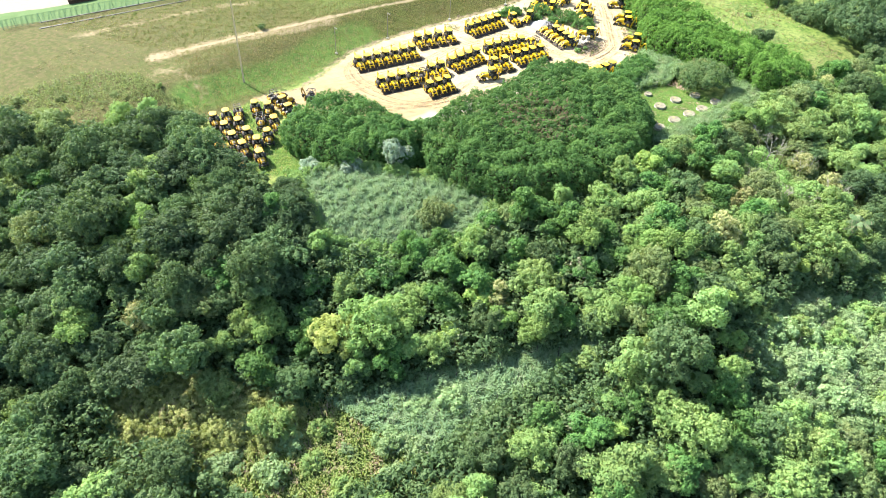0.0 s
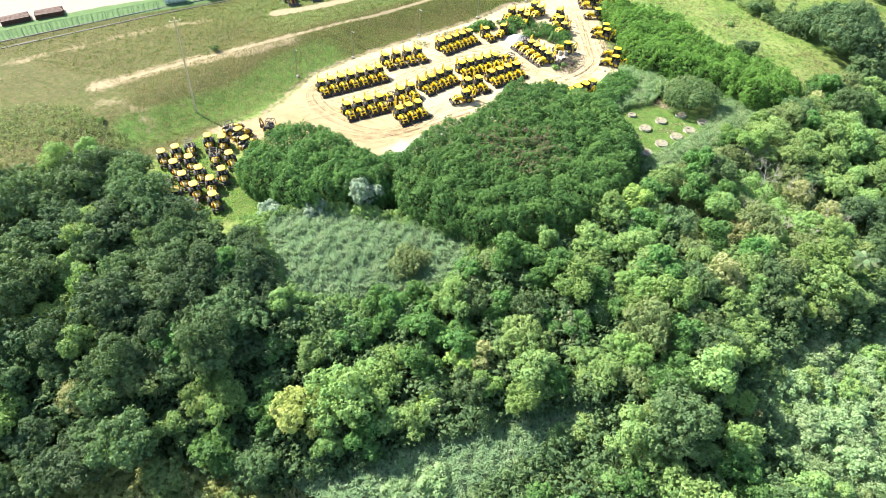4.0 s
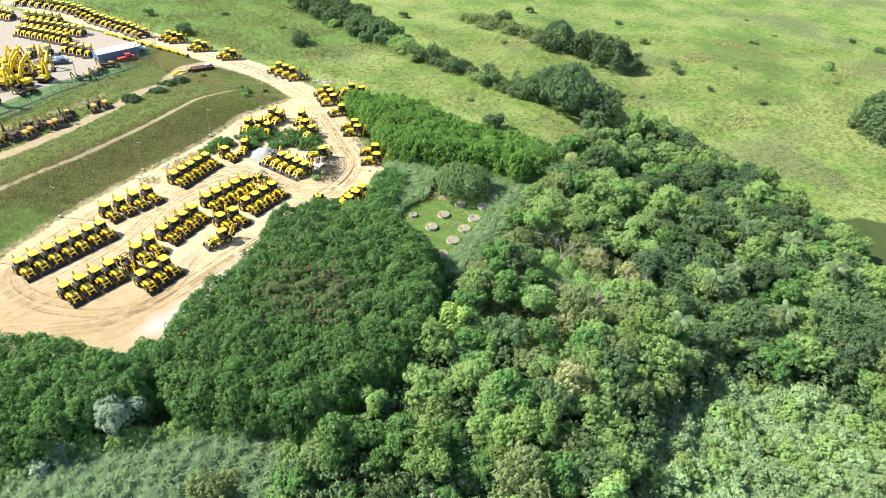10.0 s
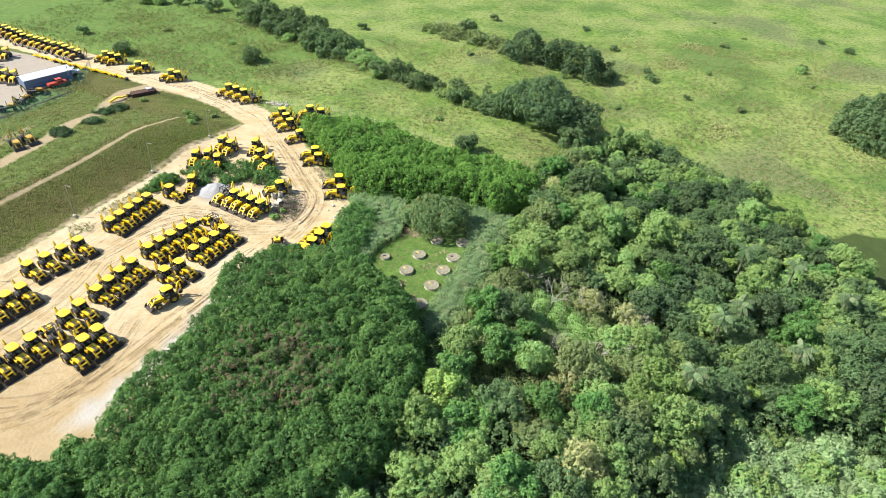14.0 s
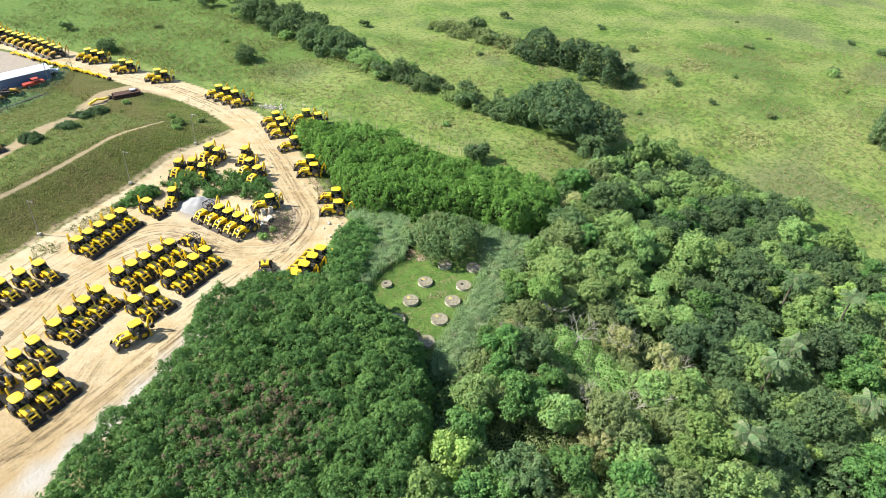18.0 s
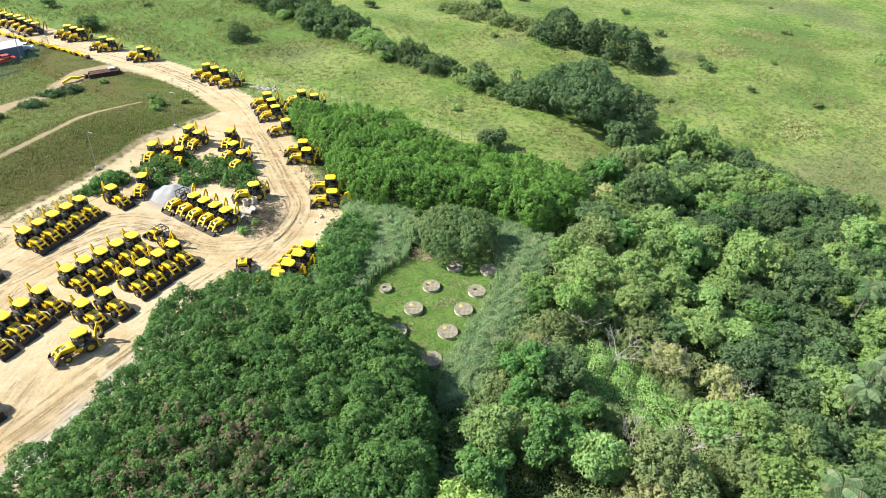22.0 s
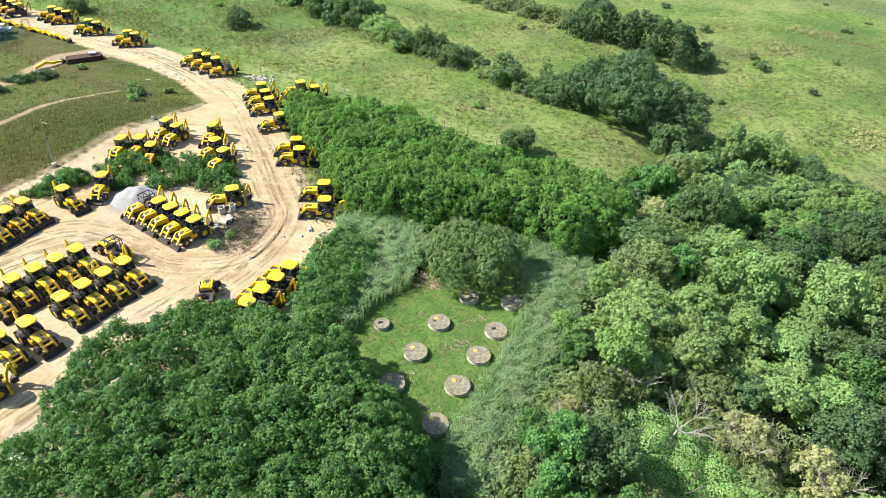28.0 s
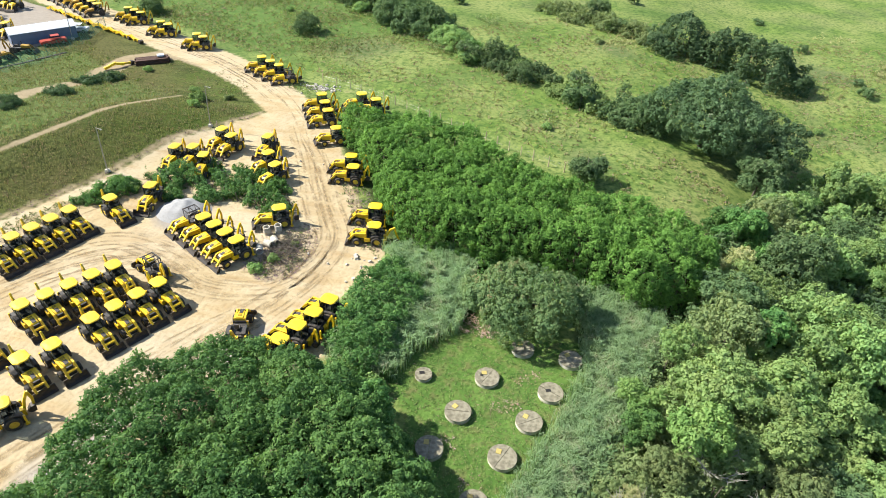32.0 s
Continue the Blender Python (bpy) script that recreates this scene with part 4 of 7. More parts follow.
own_tree(25.8, 71.8, "large_tree", "broad dark-crowned tree at the meadow's edge", LEAF_DEEP, 9.4, 12.0, lobes=34, tufts=1300, leaf=0.5)
own_tree(33.5, 69.0, "large_tree", "broad dark-crowned tree beside the wooded valley", LEAF_DEEP, 7.6, 9.6, lobes=26, tufts=800, leaf=0.5)
own_tree(33.0, 59.5, "meadow_tree", "dark round tree at the valley's edge", LEAF_DARK, 4.2, 7.4, lobes=18, tufts=630)
own_tree(-59.5, 103.0, "meadow_tree", "dark round tree alone in the meadow", LEAF_DARK, 3.6, 5.6, tufts=320, seat=-1.4, flat=1.0)
own_tree(-99.4, 104.5, "roadside_tree", "dark round tree beside the sandy road", LEAF_DARK, 3.2, 5.0, tufts=280, seat=-1.3, flat=1.0)
own_tree(-42.6, -37.2, "yard_shrub", "small green tree at the edge of the sandy yard", LEAF_WOOD, 1.7, 4.2, tufts=159)
own_tree(-21.0, 17.0 - 14, "yard_shrub", "low green shrub at the edge of the sandy yard", LEAF_WOOD, 1.8, 3.2, tufts=159)

# the mixed forest: a few kinds of tree, each placed many times
FOREST_KINDS = [
    ("broadleaf_tree", "leafy mid-green broadleaf tree of the valley forest", LEAF_MID, 3.4, 8.0, dict(tufts=330)),
    ("broadleaf_tree", "leafy mid-green broadleaf tree of the valley forest", LEAF_MID, 2.7, 7.2, dict(lobes=7, tufts=240, flat=1.0)),
    ("dark_tree", "dark green dense-crowned tree of the valley forest", LEAF_DARK, 3.9, 8.4, dict(lobes=14, tufts=400)),
    ("dark_tree", "dark green dense-crowned tree of the valley forest", LEAF_DARK, 2.9, 7.4, dict(lobes=8, tufts=270)),
    ("greyish_tree", "grey-green feathery tree of the valley forest", LEAF_GREY, 3.2, 7.2, dict(lobes=13, leaf=0.3, tufts=340, flat=0.6)),
    ("lime_tree", "light lime-green tree of the valley forest", LEAF_LIME, 2.3, 6.6, dict(lobes=6, tufts=200)),
    ("emerald_tree", "emerald-green full-crowned tree of the valley forest", LEAF_EMERALD, 2.6, 7.6, dict(lobes=7, tufts=250, flat=1.1)),
    ("olive_tree", "olive-green open-crowned tree of the valley forest", LEAF_OLIVE, 3.3, 7.4, dict(lobes=15, tufts=360, leaf=0.3, flat=0.5)),
    ("deep_tree", "very dark green tree of the western wood", LEAF_DEEP, 4.2, 8.6, dict(lobes=18, tufts=420, flat=0.6)),
    ("leafy_tree", "fresh green small-leaved tree of the valley forest", LEAF_WOOD, 2.6, 7.4, dict(lobes=8, tufts=300, leaf=0.31)),
    ("tan_tree", "thin-leaved dry olive-brown tree of the valley forest", LEAF_TAN, 2.7, 6.6, dict(lobes=10, tufts=220, leaf=0.26, flat=0.7)),
]
WEIGHTS = np.array([0.17, 0.17, 0.06, 0.10, 0.07, 0.05, 0.10, 0.06, 0.0, 0.20, 0.015])
protos = [make_tree(n, l, "tree", "trees of the valley forest", m, r, h, None, 11 * k, **c) for k, (n, l, m, r, h, c) in enumerate(FOREST_KINDS)]
# trees that stand out, each at its own place: kind, x, y, size
CHOSEN = [(7, 17.4, 8.1, 1.21), (7, 23.5, 6.3, 1.09), (7, 18.7, 2.8, 0.79), (10, 26.6, -3.7, 1.00), (10, 32.4, -6.1, 1.00), (10, 10.1, -3.8, 0.63), (4, 13.0, 0.2, 0.62), (1, 5.6, -18.2, 1.11),
          (9, 11.4, -18.3, 1.23), (9, 8.9, -13.0, 0.88), (9, 4.4, -22.3, 1.15), (1, 15.4, -20.3, 1.04), (8, 37.9, -2.0, 1.00), (7, 33.2, 3.5, 1.03), (0, 30.4, 10.7, 1.00), (0, 40.2, 16.0, 1.00),
          (2, 47.3, 10.4, 0.97), (2, 49.1, 1.1, 0.97), (2, 39.6, -11.8, 0.87), (0, 52.6, 23.8, 1.00), (4, 31.1, -18.1, 0.94), (1, 28.6, 17.7, 1.19), (2, 43.5, 47.8, 0.87), (0, 36.5, 52.7, 0.88),
          (2, 56.7, 57.9, 0.92), (8, 68.2, 38.1, 1.05), (2, 56.0, 29.6, 0.87), (2, 72.3, 19.6, 0.92), (9, 43.8, 30.2, 1.31), (7, 37.8, -13.6, 1.03), (0, 23.6, -25.0, 0.94), (9, 16.0, -27.2, 1.15),
          (0, 6.0, -37.0, 0.94), (6, 14.2, -44.9, 1.23), (7, -1.6, -46.2, 0.79), (8, -75.1, -94.2, 1.24), (8, -57.2, -87.9, 1.19), (8, -49.8, -77.3, 1.05), (8, -72.8, -102.7, 1.10), (6, -56.7, -107.1, 1.23),
          (4, -44.8, -94.1, 1.06), (10, -50.8, -100.0, 1.11), (8, -54.1, -89.5, 0.86), (6, -33.6, -90.2, 1.15), (5, -63.9, -94.9, 1.22), (8, -36.6, -82.8, 0.81), (6, 15.4, -20.1, 1.00), (7, -23.8, -100.0, 0.91),
          (7, -34.2, -100.9, 0.91), (2, -25.5, -93.2, 0.82), (0, 10.1, -83.6, 0.94), (3, 4.6, -87.7, 1.03), (9, 14.9, -78.3, 1.15), (0, 22.6, -69.9, 0.94), (2, -30.2, -112.1, 0.92), (2, -51.0, -118.1, 0.92)]
for kind, px, py, size in CHOSEN:
    set_tree(protos[kind], px, py, size, 0.95, px * 37 + py * 11)
    special.append((px, py, FOREST_KINDS[kind][3] * size))
fx, fy = spots(FOREST, 4.5)
for px, py in zip(fx, fy):
    hole = max(float(inside(p, px, py)) for p in (WOOD, LOBE, HEDGE, REED_SOUTH, REED_EAST, REED_WEST, WELL_LAWN, LAWN_NEAR_MACHINES, GLADE, VINES, VINES_SMALL, YARD))
    if max(float(inside(p, px, py)) for p in (GLADE, VINES, VINES_SMALL)) > -2.0 or hole > -0.8 or any(math.hypot(px - sx, py - sy) < 0.55 * sr + 2.0 for sx, sy, sr in special):
        continue
    if max(float(inside(p, px - 1.5, py + k)) for p in (GLADE, GLADE_WEST) for k in (0, 2.5, 5, 7.5)) > 0:
        continue
    if px > 85 or py < -132 or px + py > 118 or py < -96 - 0.35 * (px + 20) and px > -20:
        continue
    w = WEIGHTS.copy()
    if px < -38:                     # the western wood is darker
        w = w * (0.3, 0.3, 4.0, 3.0, 0.4, 0.1, 0.5, 0.3, 1.0, 0.5, 0.6)
        w[8] = 0.55
    elif px < 12 and py > -80:       # below the thicket, close-set trees of its own green
        w = w * (1.0, 1.2, 0.6, 0.8, 0.2, 0.8, 1.0, 0.5, 1.0, 2.6, 0.6)
    elif px > 30 and py > -22:       # the far side of the valley is darker and mixed
        w = w * (1.2, 1.0, 2.4, 2.0, 0.4, 0.5, 0.6, 0.8, 1.0, 0.9, 0.4)
        w[8] = 0.07
    elif py > -26:                   # olive, feathery trees above the wells
        w = w * (0.8, 0.6, 0.4, 0.5, 2.4, 0.3, 0.2, 2.6, 1.0, 0.4, 3.0)
    elif px > 12:                    # towards the pale creepers it is greyer
        w = w * (1.0, 1.0, 0.5, 0.6, 2.6, 0.8, 0.6, 1.0, 1.0, 0.8, 1.0)
    k = rng.choice(len(protos), p=w / w.sum())
    size = 0.76 + 0.6 * rng.random() ** 1.6
    if hole > -3.0:
        size *= 0.8
    set_tree(protos[k], px, py, size, 0.75 + 0.45 * rng.random())
for px, py, size in ((-42.6, -71.6, 0.65), (-46.4, -69.2, 0.7), (-39.0, -73.6, 0.6), (-50.0, -68.0, 0.6), (-43.4, -75.4, 0.8)):
    set_tree(protos[8], px, py, size, 0.95, px * 37)
for p in protos:
    discard(p)

# bushes: far hedgerows, glades, shrubby corners
BUSH_KINDS = [make_tree("dark_bush", "dark green rounded bush in the open meadow", "bush", "meadow bushes", LEAF_DARK, 2.3, 3.8, None, 3, tufts=100, lobes=7, seat=-0.7),
              make_tree("green_bush", "mid-green rounded bush in the open meadow", "bush", "meadow bushes", LEAF_MID, 2.0, 3.0, None, 4, tufts=100, lobes=7, seat=-0.7),
              make_tree("greyish_bush", "grey-green low bush in the open meadow", "bush", "meadow bushes", LEAF_GREY, 2.0, 2.4, None, 5, tufts=100, lobes=7, seat=-0.7)]


def hedgerow(line, step, wide, low, high, kinds):
    for (ax, ay), (bx, by) in zip(line, line[1:]):
        n = max(1, int(math.hypot(bx - ax, by - ay) / step))
        for i in range(n):
            f = (i + rng.random()) / n
            k = kinds[rng.integers(0, len(kinds))]
            set_tree(BUSH_KINDS[k], ax + (bx - ax) * f + rng.normal(0, wide), ay + (by - ay) * f + rng.normal(0, wide), low + (high - low) * rng.random(), 0.9 + 0.3 * rng.random())


hedgerow([(-73, 150), (-43, 120), (-26, 107), (-6, 89), (11, 76), (18, 71)], 6.5, 3.4, 0.8, 1.5, (0, 1, 1, 2))
hedgerow([(-6, 144), (9, 134), (25, 122.5), (43, 116.5), (50, 111)], 6.5, 3.6, 0.9, 1.6, (0, 1, 2))
hedgerow([(-150, 175), (-110, 160), (-75, 150)], 6, 4, 0.8, 1.6, (0, 1))


def band(line, wide):
    """The outline of a ragged strip along a broken line."""
    left, right = [], []
    for k, (px, py) in enumerate(line):
        ax, ay = line[max(0, k - 1)]
        bx, by = line[min(len(line) - 1, k + 1)]
        far = math.hypot(bx - ax, by - ay)
        w = wide * (0.7 + 0.6 * rng.random())
        left.append((px - (by - ay) / far * w, py + (bx - ax) / far * w))
        right.append((px + (by - ay) / far * w, py - (bx - ax) / far * w))
    return left + right[::-1]


for row, wide, tall, leaf_kind in (([(-43, 121), (-39, 118), (-35, 115)], 3.6, 3.8, LEAF_DARK), ([(-31.6, 112), (-26, 107), (-20.6, 102)], 2.7, 2.7, LEAF_MID), ([(-17.4, 99.3), (-11, 93.6), (-5, 88.2)], 3.3, 3.4, LEAF_DARK),
                                   ([(-0.5, 85), (4, 81.2), (8, 78.6)], 2.4, 2.6, LEAF_OLIVE), ([(10, 77.6), (15, 75), (19, 73)], 3.6, 4.0, LEAF_DARK)):
    thicket("hedgerow", "irregular clump of green shrubs in the hedgerow that crosses the meadow", band(row, wide), leaf_kind, tall, 2.6, 0.36, dense=3.8, ragged=1.7, wave=0.5, dome=0.3, vary=0.5)
thicket("hedgerow", "dark clump of small trees in the far meadow", band([(-72, 147), (-64, 143), (-55, 136), (-47, 130)], 5.5), LEAF_DARK, 6.0, 5.0, 0.5, dense=2.4, ragged=4.5, wave=0.3, dome=0.35, vary=0.35)
thicket("hedgerow", "dark clump of shrubs where the hedgerow widens", band([(-46, 126), (-38, 119), (-30, 112)], 4.6), LEAF_DARK, 5.0, 4.6, 0.46, dense=2.6, ragged=4.0, wave=0.32, dome=0.35, vary=0.4)
thicket("hedgerow", "grey-green strip of low shrubs far across the meadow", band([(-6, 144), (4, 137), (12, 131), (20, 127), (27, 122)], 4.0), LEAF_GREY, 2.3, 3.4, 0.42, dense=2.6, ragged=3.6, wave=0.35, dome=0.35, vary=0.45)
thicket("hedgerow", "dark belt of tall trees far across the meadow", band([(22, 124), (30, 120.5), (38, 118), (45, 115), (51, 110.5)], 5.2), LEAF_DEEP, 7.2, 4.6, 0.5, dense=2.8, ragged=3.4, wave=0.35, dome=0.22, vary=0.25)
thicket("far_grove", "dark green grove at the edge of the far meadow", [(112, 82), (116, 74), (124, 69), (140, 66), (152, 78), (142, 94), (122, 95)], LEAF_DARK, 7.2, 4.4, 0.6, dense=2.2, ragged=1.4, dome=0.35)
for bx, by, size in ((66.9, 112.6, 0.8), (121.7, 126, 1.0), (89.7, 94.2, 0.8), (-120, 121, 0.9), (-1, 67, 0.5), (8, 119, 0.7), (104, 150, 0.9), (60, 140, 0.7), (88, 120, 0.5), (150, 150, 0.8),
                     (-30, 140, 0.8), (18, 160, 0.8), (-95, 128, 0.7), (-70, 118, 0.5), (30, 97, 0.6), (52, 92, 0.5), (75, 100, 0.5)):
    set_tree(BUSH_KINDS[int(abs(bx)) % 3], bx, by, size)
for bx, by, size in ((67.0, 119.2, 0.70), (69.2, 114.4, 0.50), (115.5, 161.1, 0.60), (144.6, 160.5, 0.70), (123.2, 129.6, 0.80), (119.2, 113.2, 0.60), (90.0, 95.2, 0.60), (53.6, 163.1, 0.80), (8.6, 148.2, 0.90), (45.1, 147.8, 0.50), (110.7, 181.7, 0.50)):
    set_tree(BUSH_KINDS[2 if size < 0.65 else 0], bx, by, size, 0.7)
for bx, by, size, k in ((-93, -70, 0.7, 0), (-103, -66, 0.5, 2), (-112, -73, 0.6, 2), (-98, -58, 0.4, 1), (-120, -78, 0.7, 2), (-106, -80, 0.9, 1), (-88, -66, 0.8, 0), (-128, -86, 0.8, 2),
                        (-79, 70, 0.45, 1), (-62, 59, 0.7, 1), (-65, 63, 0.5, 1), (-58, 62, 0.5, 2), (-61, 56, 0.5, 1), (-101, -24, 0.5, 0)):
    set_tree(BUSH_KINDS[k], bx, by, size)
# green shrubs on the island in the yard and along its bank
for bx, by, size, k in ((-56.0, 30.2, 0.7, 1), (-58.3, 30.8, 0.6, 1), (-30.4, 20.2, 0.4, 1), (-31.6, 18.0, 0.45, 1),
                        (-28.9, 23.8, 0.3, 2), (-17.6, 21.0, 0.5, 1), (-17.2, 12.6, 0.9, 1), (-15.4, 9.4, 1.0, 1), (-18.4, 15.2, 0.8, 1), (-14.0, 11.6, 0.9, 1), (-16.0, 5.6, 0.9, 1), (-13.4, 3.4, 0.9, 1), (-16.4, 23.6, 0.6, 1)):
    set_tree(BUSH_KINDS[k], bx, by, size)
for p in BUSH_KINDS:
    discard(p)

# pale creepers and scrub over the open parts of the valley
VINE_KINDS = [make_tree("pale_scrub", "pale green creeper-covered scrub in the valley", "bush", "valley scrub", LEAF_PALE, 2.4, 2.4, None, 6, tufts=110, lobes=9, leaf=0.4),
              make_tree("leafy_scrub", "fresh green scrub in the valley", "bush", "valley scrub", LEAF_MID, 2.2, 2.8, None, 7, tufts=110, lobes=9, leaf=0.4)]
for poly, step in ((VINES, 3.0), (GLADE, 6.0)):
    for px, py in zip(*spots(poly, step, -0.5)):
        set_tree(VINE_KINDS[int(rng.random() < 0.3)], px, py, 0.5 + 0.6 * rng.random(), 0.7 + 0.4 * rng.random())
for p in VINE_KINDS:
    discard(p)


def undergrowth(name, label, polys, holes, material, per, size, tall):
    """A low, bumpy canopy of shrubs that closes the ground between the trees."""
    cs, ns = [], []
    for poly in polys:
        xs, ys = [p[0] for p in poly], [p[1] for p in poly]
        n = int((max(xs) - min(xs)) * (max(ys) - min(ys)) * per)
        x, y = rng.uniform(min(xs), max(xs), n), rng.uniform(min(ys), max(ys), n)
        ok = (inside(poly, x, y) > 0) & (np.maximum.reduce([inside(h, x, y) for h in holes]) < 0.3) & (x < 90) & (x + y < 122) & (y > -125)
        x, y = x[ok], y[ok]
        u, v = x * 1.9 + 1.7 * np.sin(y * 0.6), y * 1.9 + 1.7 * np.sin(x * 0.5 + 1)
        swell = 0.55 + 0.45 * np.sin(x * 0.37 + 2 * np.sin(y * 0.21)) * np.sin(y * 0.33 + 1.6 * np.sin(x * 0.17))
        dome = np.abs(np.sin(u / 2) * np.sin(v / 2)) ** 0.6
        z = tall * swell * (0.25 + 0.75 * dome) * (0.8 + 0.25 * rng.random(len(x)))
        cs.append(np.stack([x, y, ground_z(x, y) + z + 0.05], 1))
        ns.append(np.stack([-np.cos(u / 2) * np.sign(np.sin(u / 2)) * 0.7 - 0.3, -np.cos(v / 2) * np.sign(np.sin(v / 2)) * 0.7, 0 * x + 0.9], 1))
    c, n = np.concatenate(cs), np.concatenate(ns)
    v, f, t = leaf_quads(c, n, size, size * 0.62, rng.random(len(c)))
    return tagged(new(name, quad_mesh(name, v, f, material, t)), label, "undergrowth", kind="stuff")


def weeds(name, label, polys, per, size, material, holes=(), gate=0.0, lift=0.3):
    """Tufts of coarse leaves standing in patches on open ground."""
    cs = []
    for poly in polys:
        xs, ys = [p[0] for p in poly], [p[1] for p in poly]
        n = int((max(xs) - min(xs)) * (max(ys) - min(ys)) * per)
        x, y = rng.uniform(min(xs), max(xs), n), rng.uniform(min(ys), max(ys), n)
        ok = inside(poly, x, y) > 0
        for h in holes:
            ok &= inside(h, x, y) < 0
        ok &= np.sin(x * 0.21 + 2.2 * np.sin(y * 0.13)) + np.sin(y * 0.27 + 1.8 * np.sin(x * 0.11 + 2)) + rng.normal(0, 1.9, n) > gate
        ok &= (near_line(TRACK_STRIP, x, y) > 1.7) & (near_line(TRACK_BERM, x, y) > 0.6) & (near_line(SPUR, x, y) > 2.6)
        x, y = np.repeat(x[ok], 5), np.repeat(y[ok], 5)
        x, y = x + rng.normal(0, size * 0.6, len(x)), y + rng.normal(0, size * 0.6, len(x))
        cs.append(np.stack([x, y, ground_z(x, y) + lift * rng.random(len(x)) + 0.04], 1))
    c = np.concatenate(cs)
    v, f, t = leaf_quads(c, rng.normal(0, 0.6, (len(c), 3)) + (0, 0, 0.7), size, size * 0.5, rng.random(len(c)))
    return tagged(new(name, quad_mesh(name, v, f, material, t)), label, "weeds", kind="stuff")


def reeds(name, label, poly, per, tall, material=None, wide=0.045, clump=0.0):
    """Upright leaning blades."""
    xs, ys = [p[0] for p in poly], [p[1] for p in poly]
    n = int((max(xs) - min(xs)) * (max(ys) - min(ys)) * per)
    x, y = rng.uniform(min(xs), max(xs), n), rng.uniform(min(ys), max(ys), n)
    ok = inside(poly, x, y) > rng.uniform(-1.8, 1.2, n)
    ok &= (inside(PAD, x, y) < 0) & (near_line(TRACK_STRIP, x, y) > 1.7) & (near_line(TRACK_BERM, x, y) > 0.6) & (near_line(SPUR, x, y) > 2.6) & (inside(YARD, x, y) < 0.5)
    if clump:
        ok &= np.sin(x * 1.3 + 2 * np.sin(y * 0.7)) * np.sin(y * 1.1 + 1.5 * np.sin(x * 0.5)) > clump
    x, y = x[ok], y[ok]
    n = len(x)
    h = tall * (0.6 + 0.5 * rng.random(n)) * (0.8 + 0.3 * np.sin(x * 2.3 + 2 * np.sin(y * 1.3)) * np.sin(y * 2.1 + 1.4 * np.sin(x * 1.2)))
    a = rng.random(n) * 2 * math.pi
    lean = h * (0.08 + 0.34 * rng.random(n))
    base = np.stack([x, y, ground_z(x, y) - 0.05], 1)
    aim = np.stack([np.cos(a), np.sin(a), 0 * a], 1)
    side = np.stack([-np.sin(a), np.cos(a), 0 * a], 1) * (wide * (0.6 + 0.8 * rng.random((n, 1))))
    knee = base + aim * (lean * 0.4)[:, None] + (0, 0, 1) * h[:, None]
    tip = knee + aim * (tall * (0.12 + 0.22 * rng.random((n, 1)))) + (0, 0, 1) * (tall * rng.uniform(-0.12, 0.14, (n, 1)))
    v = np.concatenate([np.stack([base - side, base + side, knee + side, knee - side], 1).reshape(-1, 3), np.stack([knee - side, knee + side, tip + side * 0.2, tip - side * 0.2], 1).reshape(-1, 3)])
    f = np.arange(8 * n).reshape(2 * n, 4)
    t = np.tile(np.repeat(rng.random(n) * 0.6 + 0.4 * (0.5 + 0.5 * np.sin(x * 1.1 + 2 * np.sin(y * 0.6)) * np.sin(y * 0.9)), 4), 2)
    return tagged(new(name, quad_mesh(name, v, f, material or LEAF_REED, t)), label, "reeds", kind="stuff")


GAP = [(-9, -4), (-4, -10), (-2, -18), (-1, -31), (-8, -42), (-4, -44), (3, -32), (5, -14), (3, -8), (0, -9), (-4, -9)]
NEAR_VALLEY = [(0, -16), (8, -2), (12, 9), (16, 18), (20, 24), (34, 22), (44, 8), (44, -14), (30, -28), (10, -30)]
UNDERSTOREY = [(-112, -92), (-94, -74), (-88, -66), (-82, -63.2), (-77, -64.6), (-70.5, -68), (-65, -70.5), (-57, -70), (-51, -68.5), (-44, -72), (-38, -75), (-29, -69), (-19, -62), (-15, -50), (-8, -42), (-1, -30), (1, -14), (4, -10), (8.5, -1), (12, 9), (16, 18),
               (19, 23), (23, 29), (22.5, 36), (24.5, 44.5), (29.5, 50.5), (34.5, 57), (41, 63), (49, 72), (54, 74), (60, 66), (67, 55), (76, 46), (74, 31), (84, 28), (88, -20), (88, -66), (50, -88), (10, -108), (-35, -130), (-90, -132), (-116, -116)]
thicket("understorey", "close leafy understorey of shrubs between the forest trees", UNDERSTOREY, LEAF_DARK, 3.6, 3.6, 0.42, dense=1.7, dome=0.3, vary=0.35, holes=(YARD, WELL_LAWN, WOOD, REED_EAST, REED_WEST, REED_SOUTH, GLADE, GLADE_WEST, NEAR_VALLEY, VINES))
undergrowth("undergrowth", "low leafy undergrowth beside the wells and the hedge", [GAP, [(-7, 28), (-7, 19), (6, 19), (9, 23), (16, 20), (21, 23), (19, 26), (12, 26), (5, 29)]], [YARD, WELL_LAWN, WOOD, REED_EAST, REED_WEST], LEAF_WOOD, 30, 0.28, 3.0)
reeds("grass_tufts", "yellow-green grass in the small clearing of the western wood", GLADE_WEST, 40, 0.9, LEAF_GRASS, 0.06)
weeds("weeds", "yellow-green weeds in the small clearing of the western wood", [GLADE_WEST], 8, 0.4, LEAF_GRASS, (), -0.8, 0.6)
undergrowth("undergrowth", "fine grey-green shrubs under the trees near the wells", [NEAR_VALLEY], [REED_EAST, VINES_SMALL, WELL_LAWN], LEAF_GREY, 50, 0.2, 2.8)
